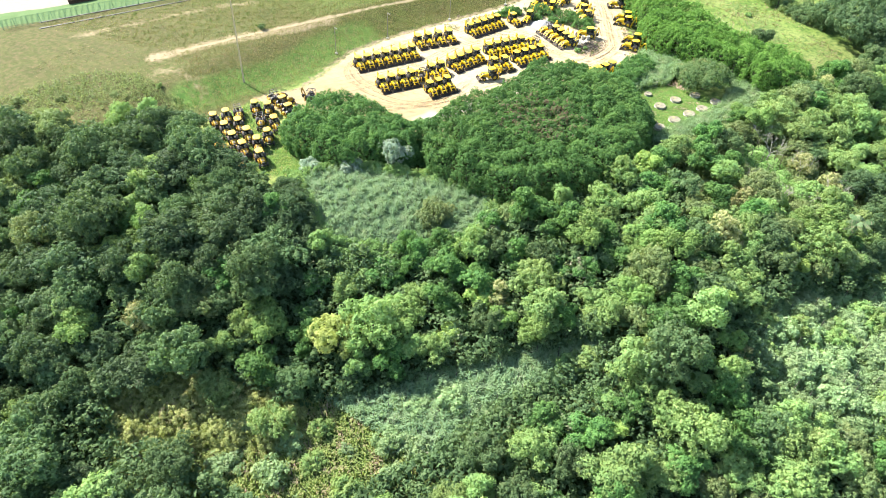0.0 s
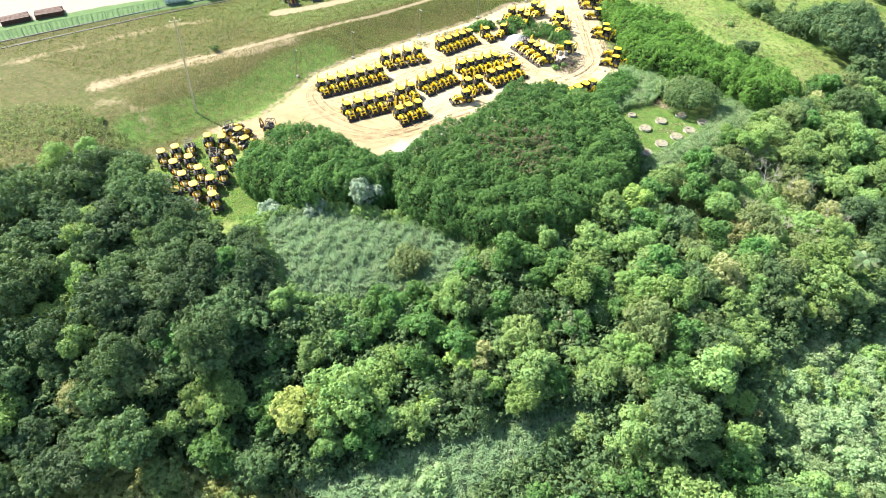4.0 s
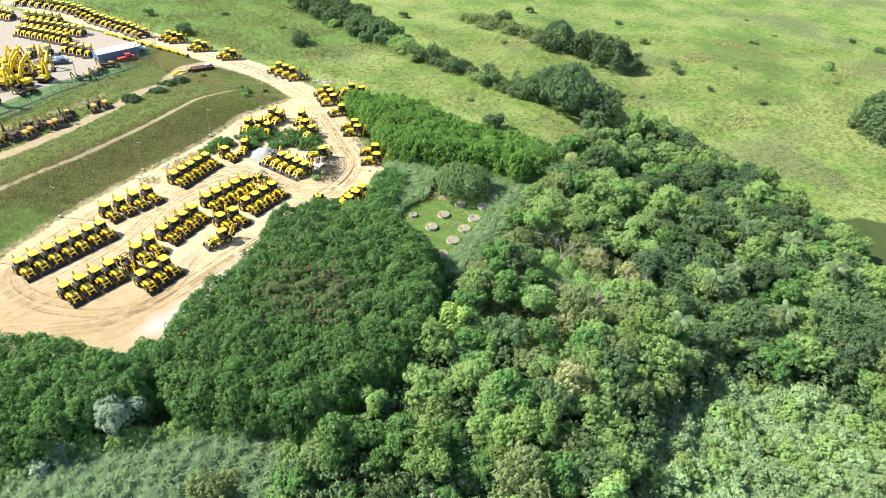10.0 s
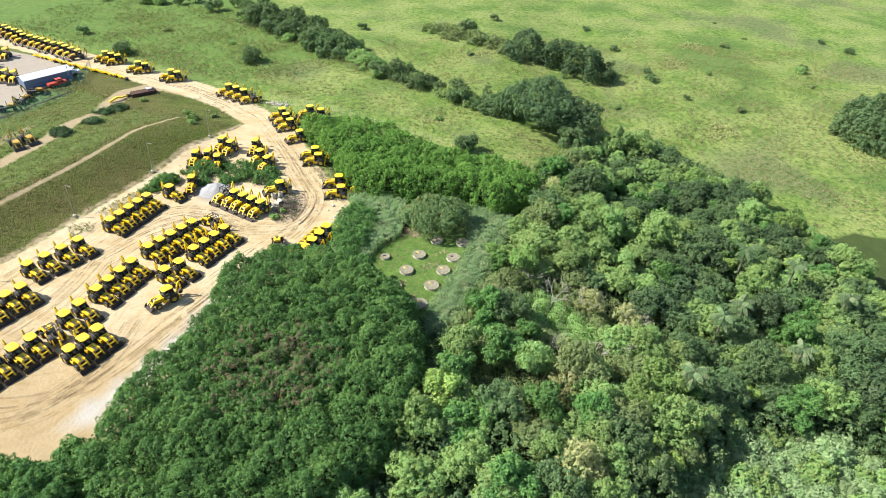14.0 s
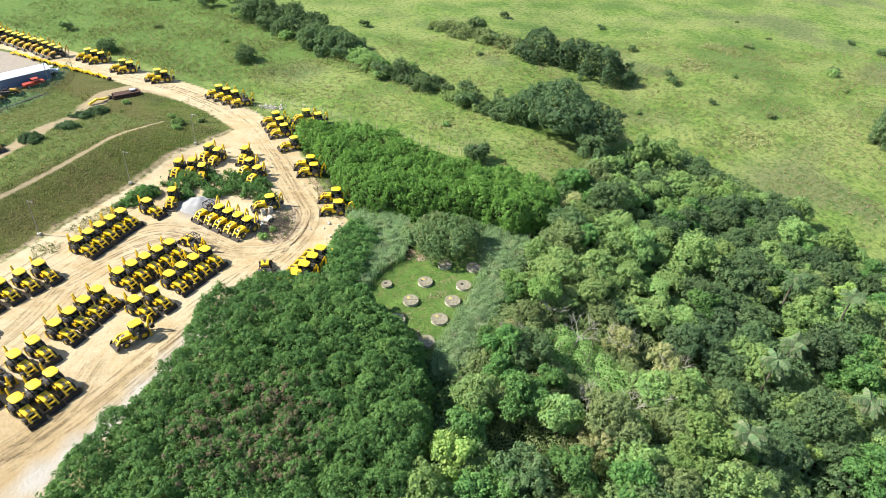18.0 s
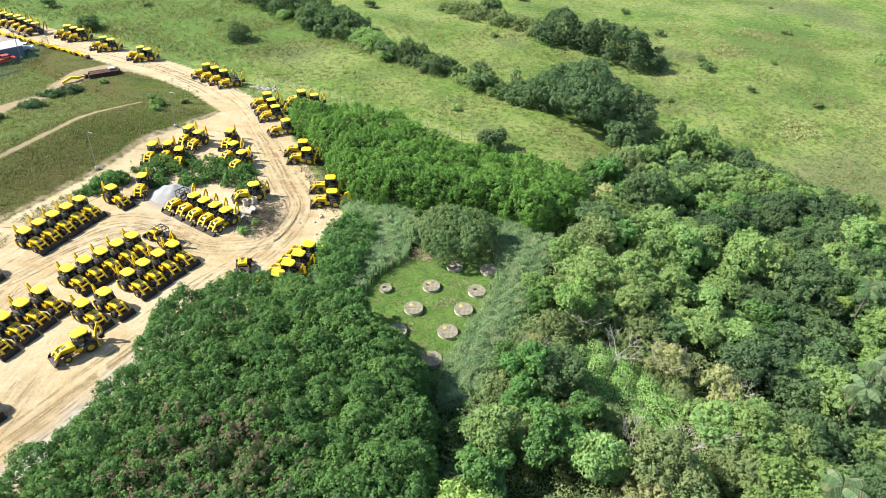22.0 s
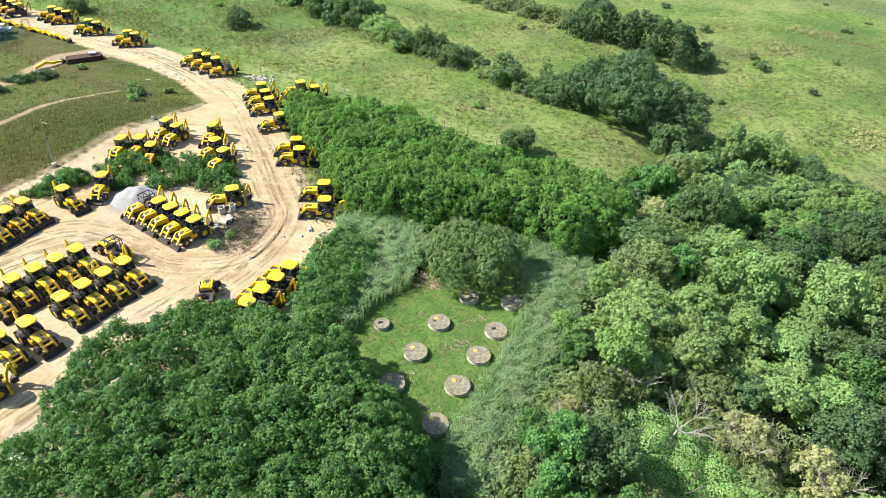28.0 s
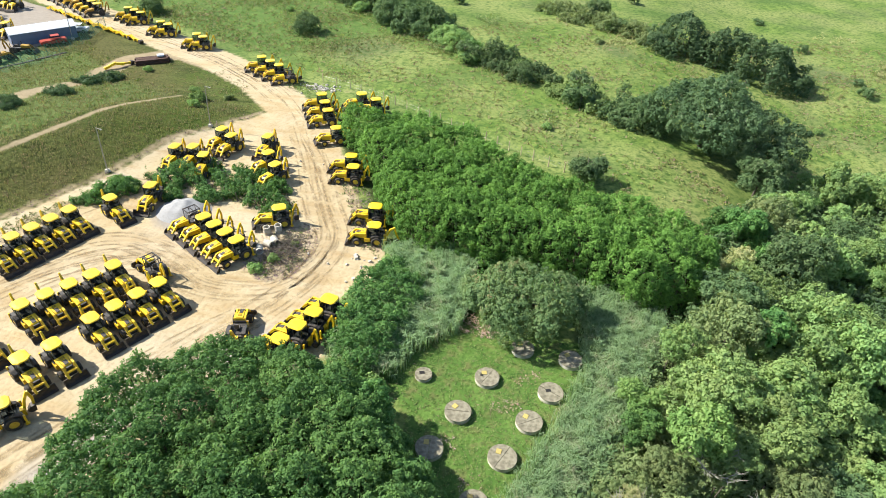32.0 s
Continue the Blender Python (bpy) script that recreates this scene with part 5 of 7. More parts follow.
undergrowth("low_scrub", "fresh bright green low scrub below the bare trees", [VINES_SMALL], [REED_EAST], LEAF_FRESH, 90, 0.19, 2.0)


MEADOW_NEAR = [(-46, 78), (-30, 73), (-10, 62), (8, 52), (24, 38), (34, 48), (28, 58), (18, 68), (0, 82), (-30, 108), (-70, 145), (-120, 150), (-110, 108), (-80, 92)]
MEADOW_FAR = [(30, 78), (44, 64), (70, 55), (80, 35), (150, 30), (150, 150), (60, 150), (0, 140), (-30, 115), (0, 90)]
BANK_SLOPE = [(-84, -60), (-78, -36), (-79, -16), (-75, 0), (-69, 16), (-62, 32), (-59, 46), (-52, 60), (-62, 76), (-80, 80), (-104, 78), (-107, 42), (-114, 12), (-131, -21), (-130, -70), (-100, -75)]
weeds("weeds", "rough green tufts scattered over the meadow", [MEADOW_NEAR, MEADOW_FAR], 1.1, 0.34, LEAF_MEADOW, (HEDGE,), 0.7, 0.25)
weeds("weeds", "rough dark-green weeds in the meadow beside the road", [[(-52, 80), (-62, 86), (-120, 112), (-150, 128), (-140, 165), (-75, 160), (-45, 124), (-30, 108), (-40, 98)], [(-40, 122), (-26, 112), (-6, 94), (14, 78), (8, 74), (-14, 90), (-34, 106)]], 1.8, 0.4, LEAF_WEED, (), 0.3, 0.5)
weeds("weeds", "yellow-green tufts of taller grass in the meadow", [MEADOW_NEAR, MEADOW_FAR], 0.9, 0.42, LEAF_HAY, (HEDGE,), 0.2, 0.3)
for px, py, far in ((16.3, 119.0, 6), (9.8, 112.7, 4), (-1.5, 71.9, 3), (92.4, 145.9, 7), (79.0, 128.5, 5), (78.7, 80.7, 5), (96.8, 84.8, 5), (68.7, 79.9, 4), (72.0, 155.6, 5), (-19.5, 128.5, 4), (-26.1, 102.3, 4), (99.2, 109.8, 4)):
    weeds("dry_scrub", "grey-brown patch of dry scrub in the meadow", [[(px + far * math.cos(a) * (1 + 0.3 * math.sin(3 * a + px)), py + far * math.sin(a) * (1 + 0.3 * math.cos(2 * a + py))) for a in np.arange(0, 6.2, 0.5)]], 2.6, 0.5, LEAF_TAN if far > 4.5 else LEAF_GREY, (), 0.9, 0.7)
weeds("weeds", "low olive weeds and grass on the bank", [BANK_SLOPE], 2.6, 0.2, LEAF_BANK, (PAD, YARD), 0.2, 0.12)
weeds("weeds", "rough grey-green weeds below the bank", [[(-116, -62), (-106, -57), (-96, -58.5), (-88, -57), (-83, -62), (-93, -74), (-112, -92), (-128, -84)]], 6.0, 0.36, LEAF_GREY, (), -0.6, 0.7)
weeds("weeds", "leafy weeds on the rubbly island in the yard", [[(-58, 29), (-55, 35), (-50, 36.5), (-36, 36), (-31, 31), (-33, 29), (-44, 31.5), (-54, 30)], [(-33, 19), (-33.5, 24), (-31, 28), (-28, 27.5), (-26.5, 23), (-27.5, 18), (-30, 17)], [(-31, 48), (-26, 42), (-21, 33), (-18, 24), (-21, 25), (-26, 34), (-30, 42)],
        [(-37, 57), (-34, 63), (-48, 74), (-56, 80), (-54, 74), (-44, 65)]], 4.0, 0.3, LEAF_WEED, (), 0.2, 0.4)


weeds("weeds", "rough weeds on the strip behind the parked rows", [[(-64.3, 13.5), (-63.8, 10.4), (-66.8, 8.3), (-68.6, 11.5), (-66.8, 13.6)], [(-58.5, 25.5), (-62.4, 25), (-64.4, 21), (-66, 16.6), (-63.4, 16)]], 9, 0.24, LEAF_WEED, (), -0.6, 0.3)
weeds("litter", "brown rubble and dry weeds along the yard's ragged edge", [band([YARD_LIP[0], (-78.8, -41.5), YARD_LIP[1], (-77.2, -31), YARD_LIP[2], (-78.6, -20.5), YARD_LIP[3], (-77.5, -9), YARD_LIP[4], (-72.5, 6), YARD_LIP[5], (-65.5, 23.5), YARD_LIP[6], (-60, 39), YARD_LIP[7], (-54, 52), YARD_LIP[8]], 1.0)], 2.2, 0.2, LEAF_DRY, (), -0.4, 0.25)
weeds("straw", "pale straw-coloured grass at the lawn's edge", [[(-8, 14.5), (-6, 17), (-1.5, 14.4), (-3, 13.2)], [(6.6, 12), (8.6, 12.5), (8.4, 16), (6.6, 15)], [(2.6, -2), (5.4, 3), (4.6, 3.2), (1.8, -2)]], 18, 0.22, LEAF_STRAW, (), -0.2, 0.25)
weeds("straw", "worn straw-brown patches in the lawn between the wells", [[(-3.4, 4.6), (-0.6, 6.4), (1.4, 5.6), (-0.4, 4.2)], [(-0.4, 8.8), (2.2, 10.4), (2.6, 9.2), (0.6, 7.8)], [(-6.6, 0.8), (-4.4, 1.2), (-4.0, -0.8), (-6.0, -0.2)], [(-3.6, -3.4), (-1.6, -2.6), (-1.2, -4.0), (-3, -4.4)]], 16, 0.16, LEAF_STRAW, (), 0.8, 0.06)
weeds("litter", "grey-brown dry litter round the brush heap", [[(-33.5, 18), (-34, 25), (-31, 29), (-27.5, 28), (-25.8, 23), (-27, 17.5), (-30, 16)], [(-30, 47), (-25.5, 41), (-20.5, 32), (-18, 25), (-20.5, 25), (-25.5, 34), (-29.5, 42)]], 14.0, 0.16, LEAF_DRY, (), 0.0, 0.22)


reeds("reeds", "tall blue-green reeds in the wet hollow", REED_SOUTH, 140, 2.2, LEAF_CANE, 0.036)
reeds("reeds", "tall blue-green reeds beside the sandy road", REED_WEST, 190, 1.8, None, 0.024)
reeds("reeds", "tall blue-green reeds in a strip along the wells", REED_EAST, 190, 1.7, None, 0.024)
weeds("grass_tufts", "short uneven grass on the lawn round the wells", [WELL_LAWN], 26, 0.11, LEAF_LAWN, (), -0.4, 0.05)
reeds("grass_tufts", "tall pale cane grass in the forest glade", [p for p in GLADE if p[1] > -93], 70, 1.7, LEAF_CANE, 0.055)
reeds("grass_tufts", "tall yellow-green grass in the forest glade", [(-50, -112), (-36, -104), (-27.4, -101.3), (-21, -92), (-9, -84), (1.5, -80.7), (-3, -92), (-12, -110), (-30, -118)], 26, 1.1, LEAF_GRASS, 0.08)
reeds("grass_tufts", "rough grass beside the parked machines", LAWN_NEAR_MACHINES, 30, 0.3, LEAF_GRASS, 0.035)
reeds("grass_tufts", "rough grass under the pale creepers", VINES, 30, 0.9, LEAF_PALE, 0.07)


SLOPE = [(-86, -58), (-79.5, -36), (-80.3, -16), (-76.8, -2), (-70.2, 14.5), (-63, 32.5), (-59.5, 45), (-52, 60)] + TRACK_BERM[::-1]
reeds("tall_grass", "tall olive-brown grass on the slope above the yard", SLOPE, 20, 0.42, LEAF_BANK, 0.024)
reeds("tall_grass", "rough green grass on the upper bank", UPPER_BANK, 7, 0.35, LEAF_BANK, 0.05, 0.0)
reeds("tall_grass", "tufts of green grass on the upper bank", UPPER_BANK, 6, 0.4, LEAF_WEED, 0.07, 0.35)


def bare_tree(x, y, height, seed, label):
    ob = thing("bare_tree", label, "tree", "bare trees")
    pick = random.Random(seed)
    bm = bmesh.new()
    tube(bm, (0, 0, -0.5), (0.1, 0, height * 0.35), 0.14, 0.11)
    trunk = part("trunk", bm, BARK_PALE, ob)
    for k in range(5):
        a = k * 1.26 + pick.uniform(-0.3, 0.3)
        bm = bmesh.new()
        p = Vector((0.1, 0, height * pick.uniform(0.22, 0.35)))
        q = p + Vector((math.cos(a) * height * 0.22, math.sin(a) * height * 0.22, height * pick.uniform(0.2, 0.35)))
        tube(bm, p, q, 0.065, 0.04, 6)
        for s in range(3):
            e = q + Vector((math.cos(a + s - 1) * height * 0.16, math.sin(a + s - 1) * height * 0.16, height * pick.uniform(0.08, 0.28)))
            tube(bm, q, e, 0.032, 0.016, 5)
            for u in range(5):
                tube(bm, q.lerp(e, 0.35 + 0.13 * u), e + Vector((pick.uniform(-1, 1), pick.uniform(-1, 1), pick.uniform(0, 0.8))) * height * 0.12, 0.022, 0.008, 4)
        part("limb", bm, BARK_PALE, ob)
    ob.matrix_basis = pose(x, y, gz(x, y), pick.uniform(-6, 6), pick.uniform(-6, 6), pick.uniform(0, 360))


for k, (bx, by, bh) in enumerate(((20.2, -3.6, 6.2), (29.4, -13.0, 5.6), (25.4, -15.6, 5.2), (19.9, -15.9, 4.6), (17.1, 1.4, 5.4), (26.9, -4.5, 6.0), (33.3, -7.1, 6.0), (10.2, -4.9, 4.4))):
    bare_tree(bx, by, bh, k, "leafless pale-barked tree among the valley scrub")


def palm(x, y, height, seed):
    ob = thing("palm", "slender palm with drooping fronds in the valley forest", "palm", "palms")
    pick = random.Random(seed)
    bm = bmesh.new()
    tube(bm, (0, 0, -0.4), (0.2, 0.1, height), 0.17, 0.12, 8)
    part("trunk", bm, BARK, ob)
    for k in range(13):
        a, lift = k * 2.4 + pick.uniform(-0.2, 0.2), pick.uniform(-0.1, 1.2)
        v, f, t = [], [], []
        for s in range(18):
            r0 = s / 18 * 2.0
            z0 = height + lift * r0 - 0.45 * r0 * r0
            c = np.array([0.2 + math.cos(a) * r0, 0.1 + math.sin(a) * r0, z0])
            for sign in (-1, 1):
                out = np.array([-math.sin(a) * sign, math.cos(a) * sign, -0.9]) * (0.55 * math.sin(math.pi * (s + 2.2) / 21) + 0.08)
                on = np.array([math.cos(a), math.sin(a), lift * 0.5 - 0.3]) * 0.095
                n = len(v)
                v += [c, c + on, c + on * 2.0 + out, c + on * 1.2 + out]
                f.append((n, n + 1, n + 2, n + 3))
                t += [pick.random()] * 4
        p = new("frond", quad_mesh("frond", np.array(v), np.array(f), LEAF_PALM, np.array(t)))
        p.parent = ob
    ob.matrix_basis = pose(x, y, gz(x, y))


for k, (bx, by, bh) in enumerate(((70.8, -0.9, 9.5), (57.8, -13, 8.6), (58.3, 11.9, 9.6), (46.7, -8.1, 9.8), (37.5, -21.5, 8.8), (66, 8, 9.2), (52, -3, 9.0))):
    palm(bx, by, bh, k)

LAMP_TALL, MAST_TALL = 7.0, 21.0


# ---- machines ----
def wheel(parent, name, x, y, r, w, rim_material):
    bm = bmesh.new()
    sign = 1 if y > 0 else -1
    seg = 18
    prof = [(r * 0.58, -w / 2), (r * 0.9, -w / 2), (r, -w * 0.36), (r, w * 0.36), (r * 0.9, w / 2), (r * 0.58, w / 2)]
    rings = [[bm.verts.new((x + pr * math.cos(2 * math.pi * i / seg), y + py, r + pr * math.sin(2 * math.pi * i / seg))) for i in range(seg)] for pr, py in prof]
    for a, b in zip(rings, rings[1:] + rings[:1]):
        for i in range(seg):
            bm.faces.new((a[i], a[(i + 1) % seg], b[(i + 1) % seg], b[i]))
    tyre = part(name, bm, RUBBER, parent, "black rubber tyre")
    bm = bmesh.new()
    tube(bm, (x, y - w * 0.34, r), (x, y + w * 0.34, r), r * 0.585, r * 0.585, 14)
    tube(bm, (x, y + sign * w * 0.33, r), (x, y + sign * w * 0.45, r), r * 0.25, r * 0.2, 8)
    part("rim", bm, rim_material, tyre, "pale yellow rim")


def roof_panel(bm):
    """A cab roof: an eight-sided plate that overhangs the cab, slightly domed."""
    outline = [(-1.3, -0.76), (-0.12, -0.76), (0.22, -0.42), (0.22, 0.42), (-0.12, 0.76), (-1.3, 0.76), (-1.58, 0.42), (-1.58, -0.42)]
    rings = [[bm.verts.new((-0.69 + (x + 0.69) * f, y * f, z)) for x, y in outline] for f, z in ((0.96, 2.62), (1.0, 2.66), (1.0, 2.7), (0.93, 2.76), (0.5, 2.8))]
    for a, b in zip(rings, rings[1:]):
        for i in range(8):
            bm.faces.new((a[i], a[(i + 1) % 8], b[(i + 1) % 8], b[i]))
    bm.faces.new(rings[0][::-1])
    bm.faces.new(rings[-1])


def backhoe(label, boom_up=True, roof=True, cab=True, tools=True, paint=None, group="parked backhoe loaders", bucket_high=0.0):
    """A backhoe loader that faces +x, its wheels on the ground, about 6 m long."""
    paint = paint or YELLOW
    ob = thing("backhoe_loader", label, "backhoe loader", group)
    bm = bmesh.new()
    box(bm, 0.3, 0, 0.82, 3.9, 0.62, 0.42)
    box(bm, -1.75, 0, 0.75, 0.35, 1.9, 0.75)
    box(bm, 1.45, 0, 0.52, 0.25, 1.5, 0.22)
    box(bm, -1.1, 0, 0.68, 0.3, 1.5, 0.3)
    part("chassis", bm, BLACK, ob)
    for y in (0.58, -0.58):
        bm = bmesh.new()
        box(bm, 0.15, y, 0.8, 0.8, 0.34, 0.5)
        box(bm, 0.35, y * 0.85, 1.25, 0.2, 0.2, 0.6)
        part("side_tank", bm, paint, ob)
    bm = bmesh.new()
    plate(bm, [(0.3, 1.0), (0.3, 1.68), (0.6, 1.72), (1.5, 1.55), (1.72, 1.42), (1.78, 0.95), (1.6, 0.8), (0.4, 0.8)], -0.42, 0.42)
    for v in bm.verts:
        v.co.y *= 1.0 - 0.22 * max(0.0, v.co.x - 0.5) / 1.3
    rounded(bm, 0.06)
    part("hood", bm, paint, ob)
    bm = bmesh.new()
    box(bm, 1.86, 0, 1.12, 0.16, 0.56, 0.6)
    part("grille", bm, BLACK, ob, "black grille")
    bm = bmesh.new()
    box(bm, 1.3, 0, 1.605, 0.56, 0.36, 0.05, tilt=11)
    for k in range(4):
        box(bm, 0.62 + 0.09 * k, 0, 1.715 - 0.017 * k, 0.03, 0.4, 0.03, tilt=11)
    part("vent", bm, BLACK, ob, "black slotted vent")
    # cab
    bm = bmesh.new()
    for cx, cy in ((0.14, 0.62), (0.14, -0.62), (-0.62, 0.68), (-0.62, -0.68), (-1.45, 0.62), (-1.45, -0.62)):
        if cab:
            box(bm, cx, cy, 1.87, 0.065, 0.065, 1.54)
    box(bm, -0.65, 0, 1.08, 1.75, 1.4, 0.14)
    box(bm, 0.14, 0, 1.25, 0.1, 1.3, 0.3)
    part("cab_frame", bm, BLACK, ob, "black cab frame")
    bm = bmesh.new()
    box(bm, -0.72, 0, 1.34, 0.5, 0.52, 0.16)
    box(bm, -0.98, 0, 1.64, 0.12, 0.5, 0.6)
    rounded(bm, 0.03, 1)
    part("seat", bm, SEAT, ob, "grey-brown driver's seat")
    if roof:
        for px, py, sx, sy in ((0.14, 0, 0.02, 1.14), (-1.45, 0, 0.02, 1.14), (-0.66, 0.66, 1.48, 0.02), (-0.66, -0.66, 1.48, 0.02)):
            bm = bmesh.new()
            box(bm, px, py, 1.9, sx, sy, 1.36)
            part("window", bm, GLASS, ob, "tinted cab glass")
        bm = bmesh.new()
        roof_panel(bm)
        part("roof", bm, paint, ob, "bright yellow overhanging cab roof")
    else:
        bm = bmesh.new()
        for y in (-0.62, 0.62):
            box(bm, -0.66, y, 2.62, 1.7, 0.12, 0.1)
        for fx in (-1.45, -0.62, 0.14):
            box(bm, fx, 0, 2.62, 0.1, 1.3, 0.09)
        if cab:
            part("roof_frame", bm, BLACK, ob, "bare dark cab top")
        else:
            bm.free()
    for y in (0.78, -0.78):
        bm = bmesh.new()
        plate(bm, [(-1.9, 1.05), (-1.75, 1.42), (-1.4, 1.58), (-0.8, 1.58), (-0.35, 1.35), (-0.3, 1.28), (-0.8, 1.48), (-1.4, 1.48), (-1.68, 1.34), (-1.82, 1.05)], y - 0.2, y + 0.2)
        part("mudguard", bm, BLACK, ob)
    for y in (0.85, -0.85):
        wheel(ob, "rear_wheel", -1.1, y * 1.03, 0.7, 0.46, RIM)
    for y in (0.82, -0.82):
        wheel(ob, "front_wheel", 1.45, y, 0.48, 0.36, RIM)
    # loader
    for y in (0.5, -0.5) if tools else ():
        bm = bmesh.new()
        beam(bm, [(0.35, 1.5), (1.75, 1.45 + bucket_high * 0.5), (2.5, 0.62 + bucket_high)], y, 0.2, 0.24)
        part("loader_arm", bm, paint, ob)
    if tools:
        bm = bmesh.new()
        box(bm, 2.16, 0, 1.06 + bucket_high * 0.7, 0.2, 1.0, 0.18)
        part("crossbar", bm, paint, ob)
        bm = bmesh.new()
        z0 = 0.06 + bucket_high
        plate(bm, [(2.5, z0 + 0.66), (2.45, z0 + 0.3), (2.58, z0), (3.0, z0 - 0.02), (3.0, z0 + 0.03), (2.66, z0 + 0.07), (2.54, z0 + 0.32), (2.57, z0 + 0.66)], -1.08, 1.08)
        for y in (-1.08, 1.04):
            plate(bm, [(2.5, z0 + 0.64), (2.46, z0 + 0.3), (2.6, z0), (2.96, z0), (2.82, z0 + 0.36)], y, y + 0.04)
        part("loader_bucket", bm, BUCKET_STEEL, ob, "dark steel front bucket")
    # rear digging arm
    bm = bmesh.new()
    box(bm, -2.0, 0, 0.85, 0.4, 0.5, 0.7)
    part("rear_frame", bm, paint, ob)
    if tools:
        if boom_up:
            boom, dipper, tip = [(-2.1, 0.9), (-2.38, 1.95), (-2.8, 2.8)], [(-2.8, 2.8), (-2.98, 2.0), (-2.92, 1.2)], (-2.88, 0.9)
        else:
            boom, dipper, tip = [(-2.1, 0.9), (-2.7, 2.1), (-3.2, 2.35)], [(-3.2, 2.35), (-3.45, 1.4), (-3.7, 0.75)], (-3.6, 0.45)
        bm = bmesh.new()
        beam(bm, boom, 0.0, 0.18, 0.22)
        part("boom", bm, paint, ob)
        bm = bmesh.new()
        beam(bm, dipper, 0.0, 0.16, 0.22)
        part("dipper", bm, paint, ob)
        bm = bmesh.new()
        plate(bm, [(tip[0] - 0.15, tip[1] + 0.35), (tip[0] + 0.25, tip[1] + 0.3), (tip[0] + 0.55, tip[1] - 0.1), (tip[0] + 0.3, tip[1] - 0.38), (tip[0] - 0.1, tip[1] - 0.3)], -0.28, 0.28)
        part("digging_bucket", bm, BUCKET_STEEL, ob, "dark steel digging bucket")
    for y in (1.0, -1.0):
        bm = bmesh.new()
        box(bm, -2.0, y, 0.28, 0.36, 0.3, 0.1)
        box(bm, -1.98, y, 0.78, 0.16, 0.16, 1.05)
        part("stabiliser", bm, paint, ob)
    return ob


def far_backhoe(label, paint, roof_paint, group, cab=True):
    """A backhoe loader for the far rows, with its main parts only; it faces +x."""
    ob = thing("backhoe_loader", label, "backhoe loader", group)
    bm = bmesh.new()
    box(bm, 0.0, 0, 0.85, 3.8, 0.8, 0.5)
    for cx, cy in ((0.14, 0.66), (0.14, -0.66), (-1.5, 0.66), (-1.5, -0.66)):
        box(bm, cx, cy, 1.8, 0.1, 0.1, 1.66 if cab else 0.8)
    part("chassis", bm, BLACK, ob)
    bm = bmesh.new()
    plate(bm, [(0.3, 0.9), (0.3, 1.68), (0.6, 1.72), (1.5, 1.55), (1.72, 1.42), (1.78, 0.85)], -0.38, 0.38)
    part("hood", bm, paint, ob)
    if cab:
        bm = bmesh.new()
        box(bm, -0.68, 0, 1.88, 1.5, 1.0, 1.46)
        part("window", bm, GLASS, ob, "dark cab glass")
        bm = bmesh.new()
        roof_panel(bm)
        part("roof", bm, roof_paint, ob)
    for y in (0.5, -0.5):
        bm = bmesh.new()
        beam(bm, [(0.35, 1.5), (1.75, 1.45), (2.5, 0.62)], y, 0.2, 0.24)
        part("loader_arm", bm, paint, ob)
    bm = bmesh.new()
    plate(bm, [(2.5, 0.72), (2.45, 0.36), (2.58, 0.06), (3.0, 0.04), (2.8, 0.4), (2.57, 0.72)], -1.08, 1.08)
    part("loader_bucket", bm, BUCKET_STEEL, ob, "dark steel front bucket")
    bm = bmesh.new()
    beam(bm, [(-2.0, 0.7), (-2.38, 1.95), (-2.8, 2.8), (-2.98, 2.0), (-2.9, 0.9)], 0.0, 0.18, 0.24)
    part("boom", bm, paint, ob)
    for x, y, r, w in ((-1.1, 0.86, 0.7, 0.46), (-1.1, -0.86, 0.7, 0.46), (1.45, 0.82, 0.48, 0.36), (1.45, -0.82, 0.48, 0.36)):
        bm = bmesh.new()
        tube(bm, (x, y - w / 2, r), (x, y + w / 2, r), r, r, 14)
        part("wheel", bm, RUBBER, ob)
    return ob


def park(proto, x, y, heading, by_roof=True):
    """Stands a machine with its cab roof over x, y."""
    a = radians(heading)
    if by_roof:
        x, y = x + 0.65 * math.cos(a), y + 0.65 * math.sin(a)
    return copy_thing(proto, pose(x, y, gz(x, y) + 0.02, 0, 0, heading))


def park_row(proto, first, last, count, heading, loose=1.2):
    for i in range(count):
        f = i / max(1, count - 1)
        park(proto, first[0] + (last[0] - first[0]) * f, first[1] + (last[1] - first[1]) * f, heading + rng.normal(0, loose))


UP = backhoe("yellow backhoe loader parked in a row, digging arm folded upright")
DOWN = backhoe("yellow backhoe loader with its digging arm stretched down behind", boom_up=False)
BARE = backhoe("yellow backhoe loader without roof panel, parked among others", roof=False)
OLD = backhoe("rusty dull-yellow stripped backhoe loader", roof=False, paint=YELLOW_OLD, group="stripped machines")
LOW = backhoe("yellow backhoe loader stripped of its cab at the thicket's edge", roof=False, cab=False)
SHORT = backhoe("weathered yellow backhoe loader without bucket or arm, in a tight block", tools=False, paint=YELLOW_WORN)
SHORT_BARE = backhoe("weathered yellow backhoe loader stripped of roof, bucket and digging arm", roof=False, tools=False, paint=YELLOW_WORN)
RAISED = backhoe("yellow backhoe loader with its front bucket held forward", bucket_high=0.25)

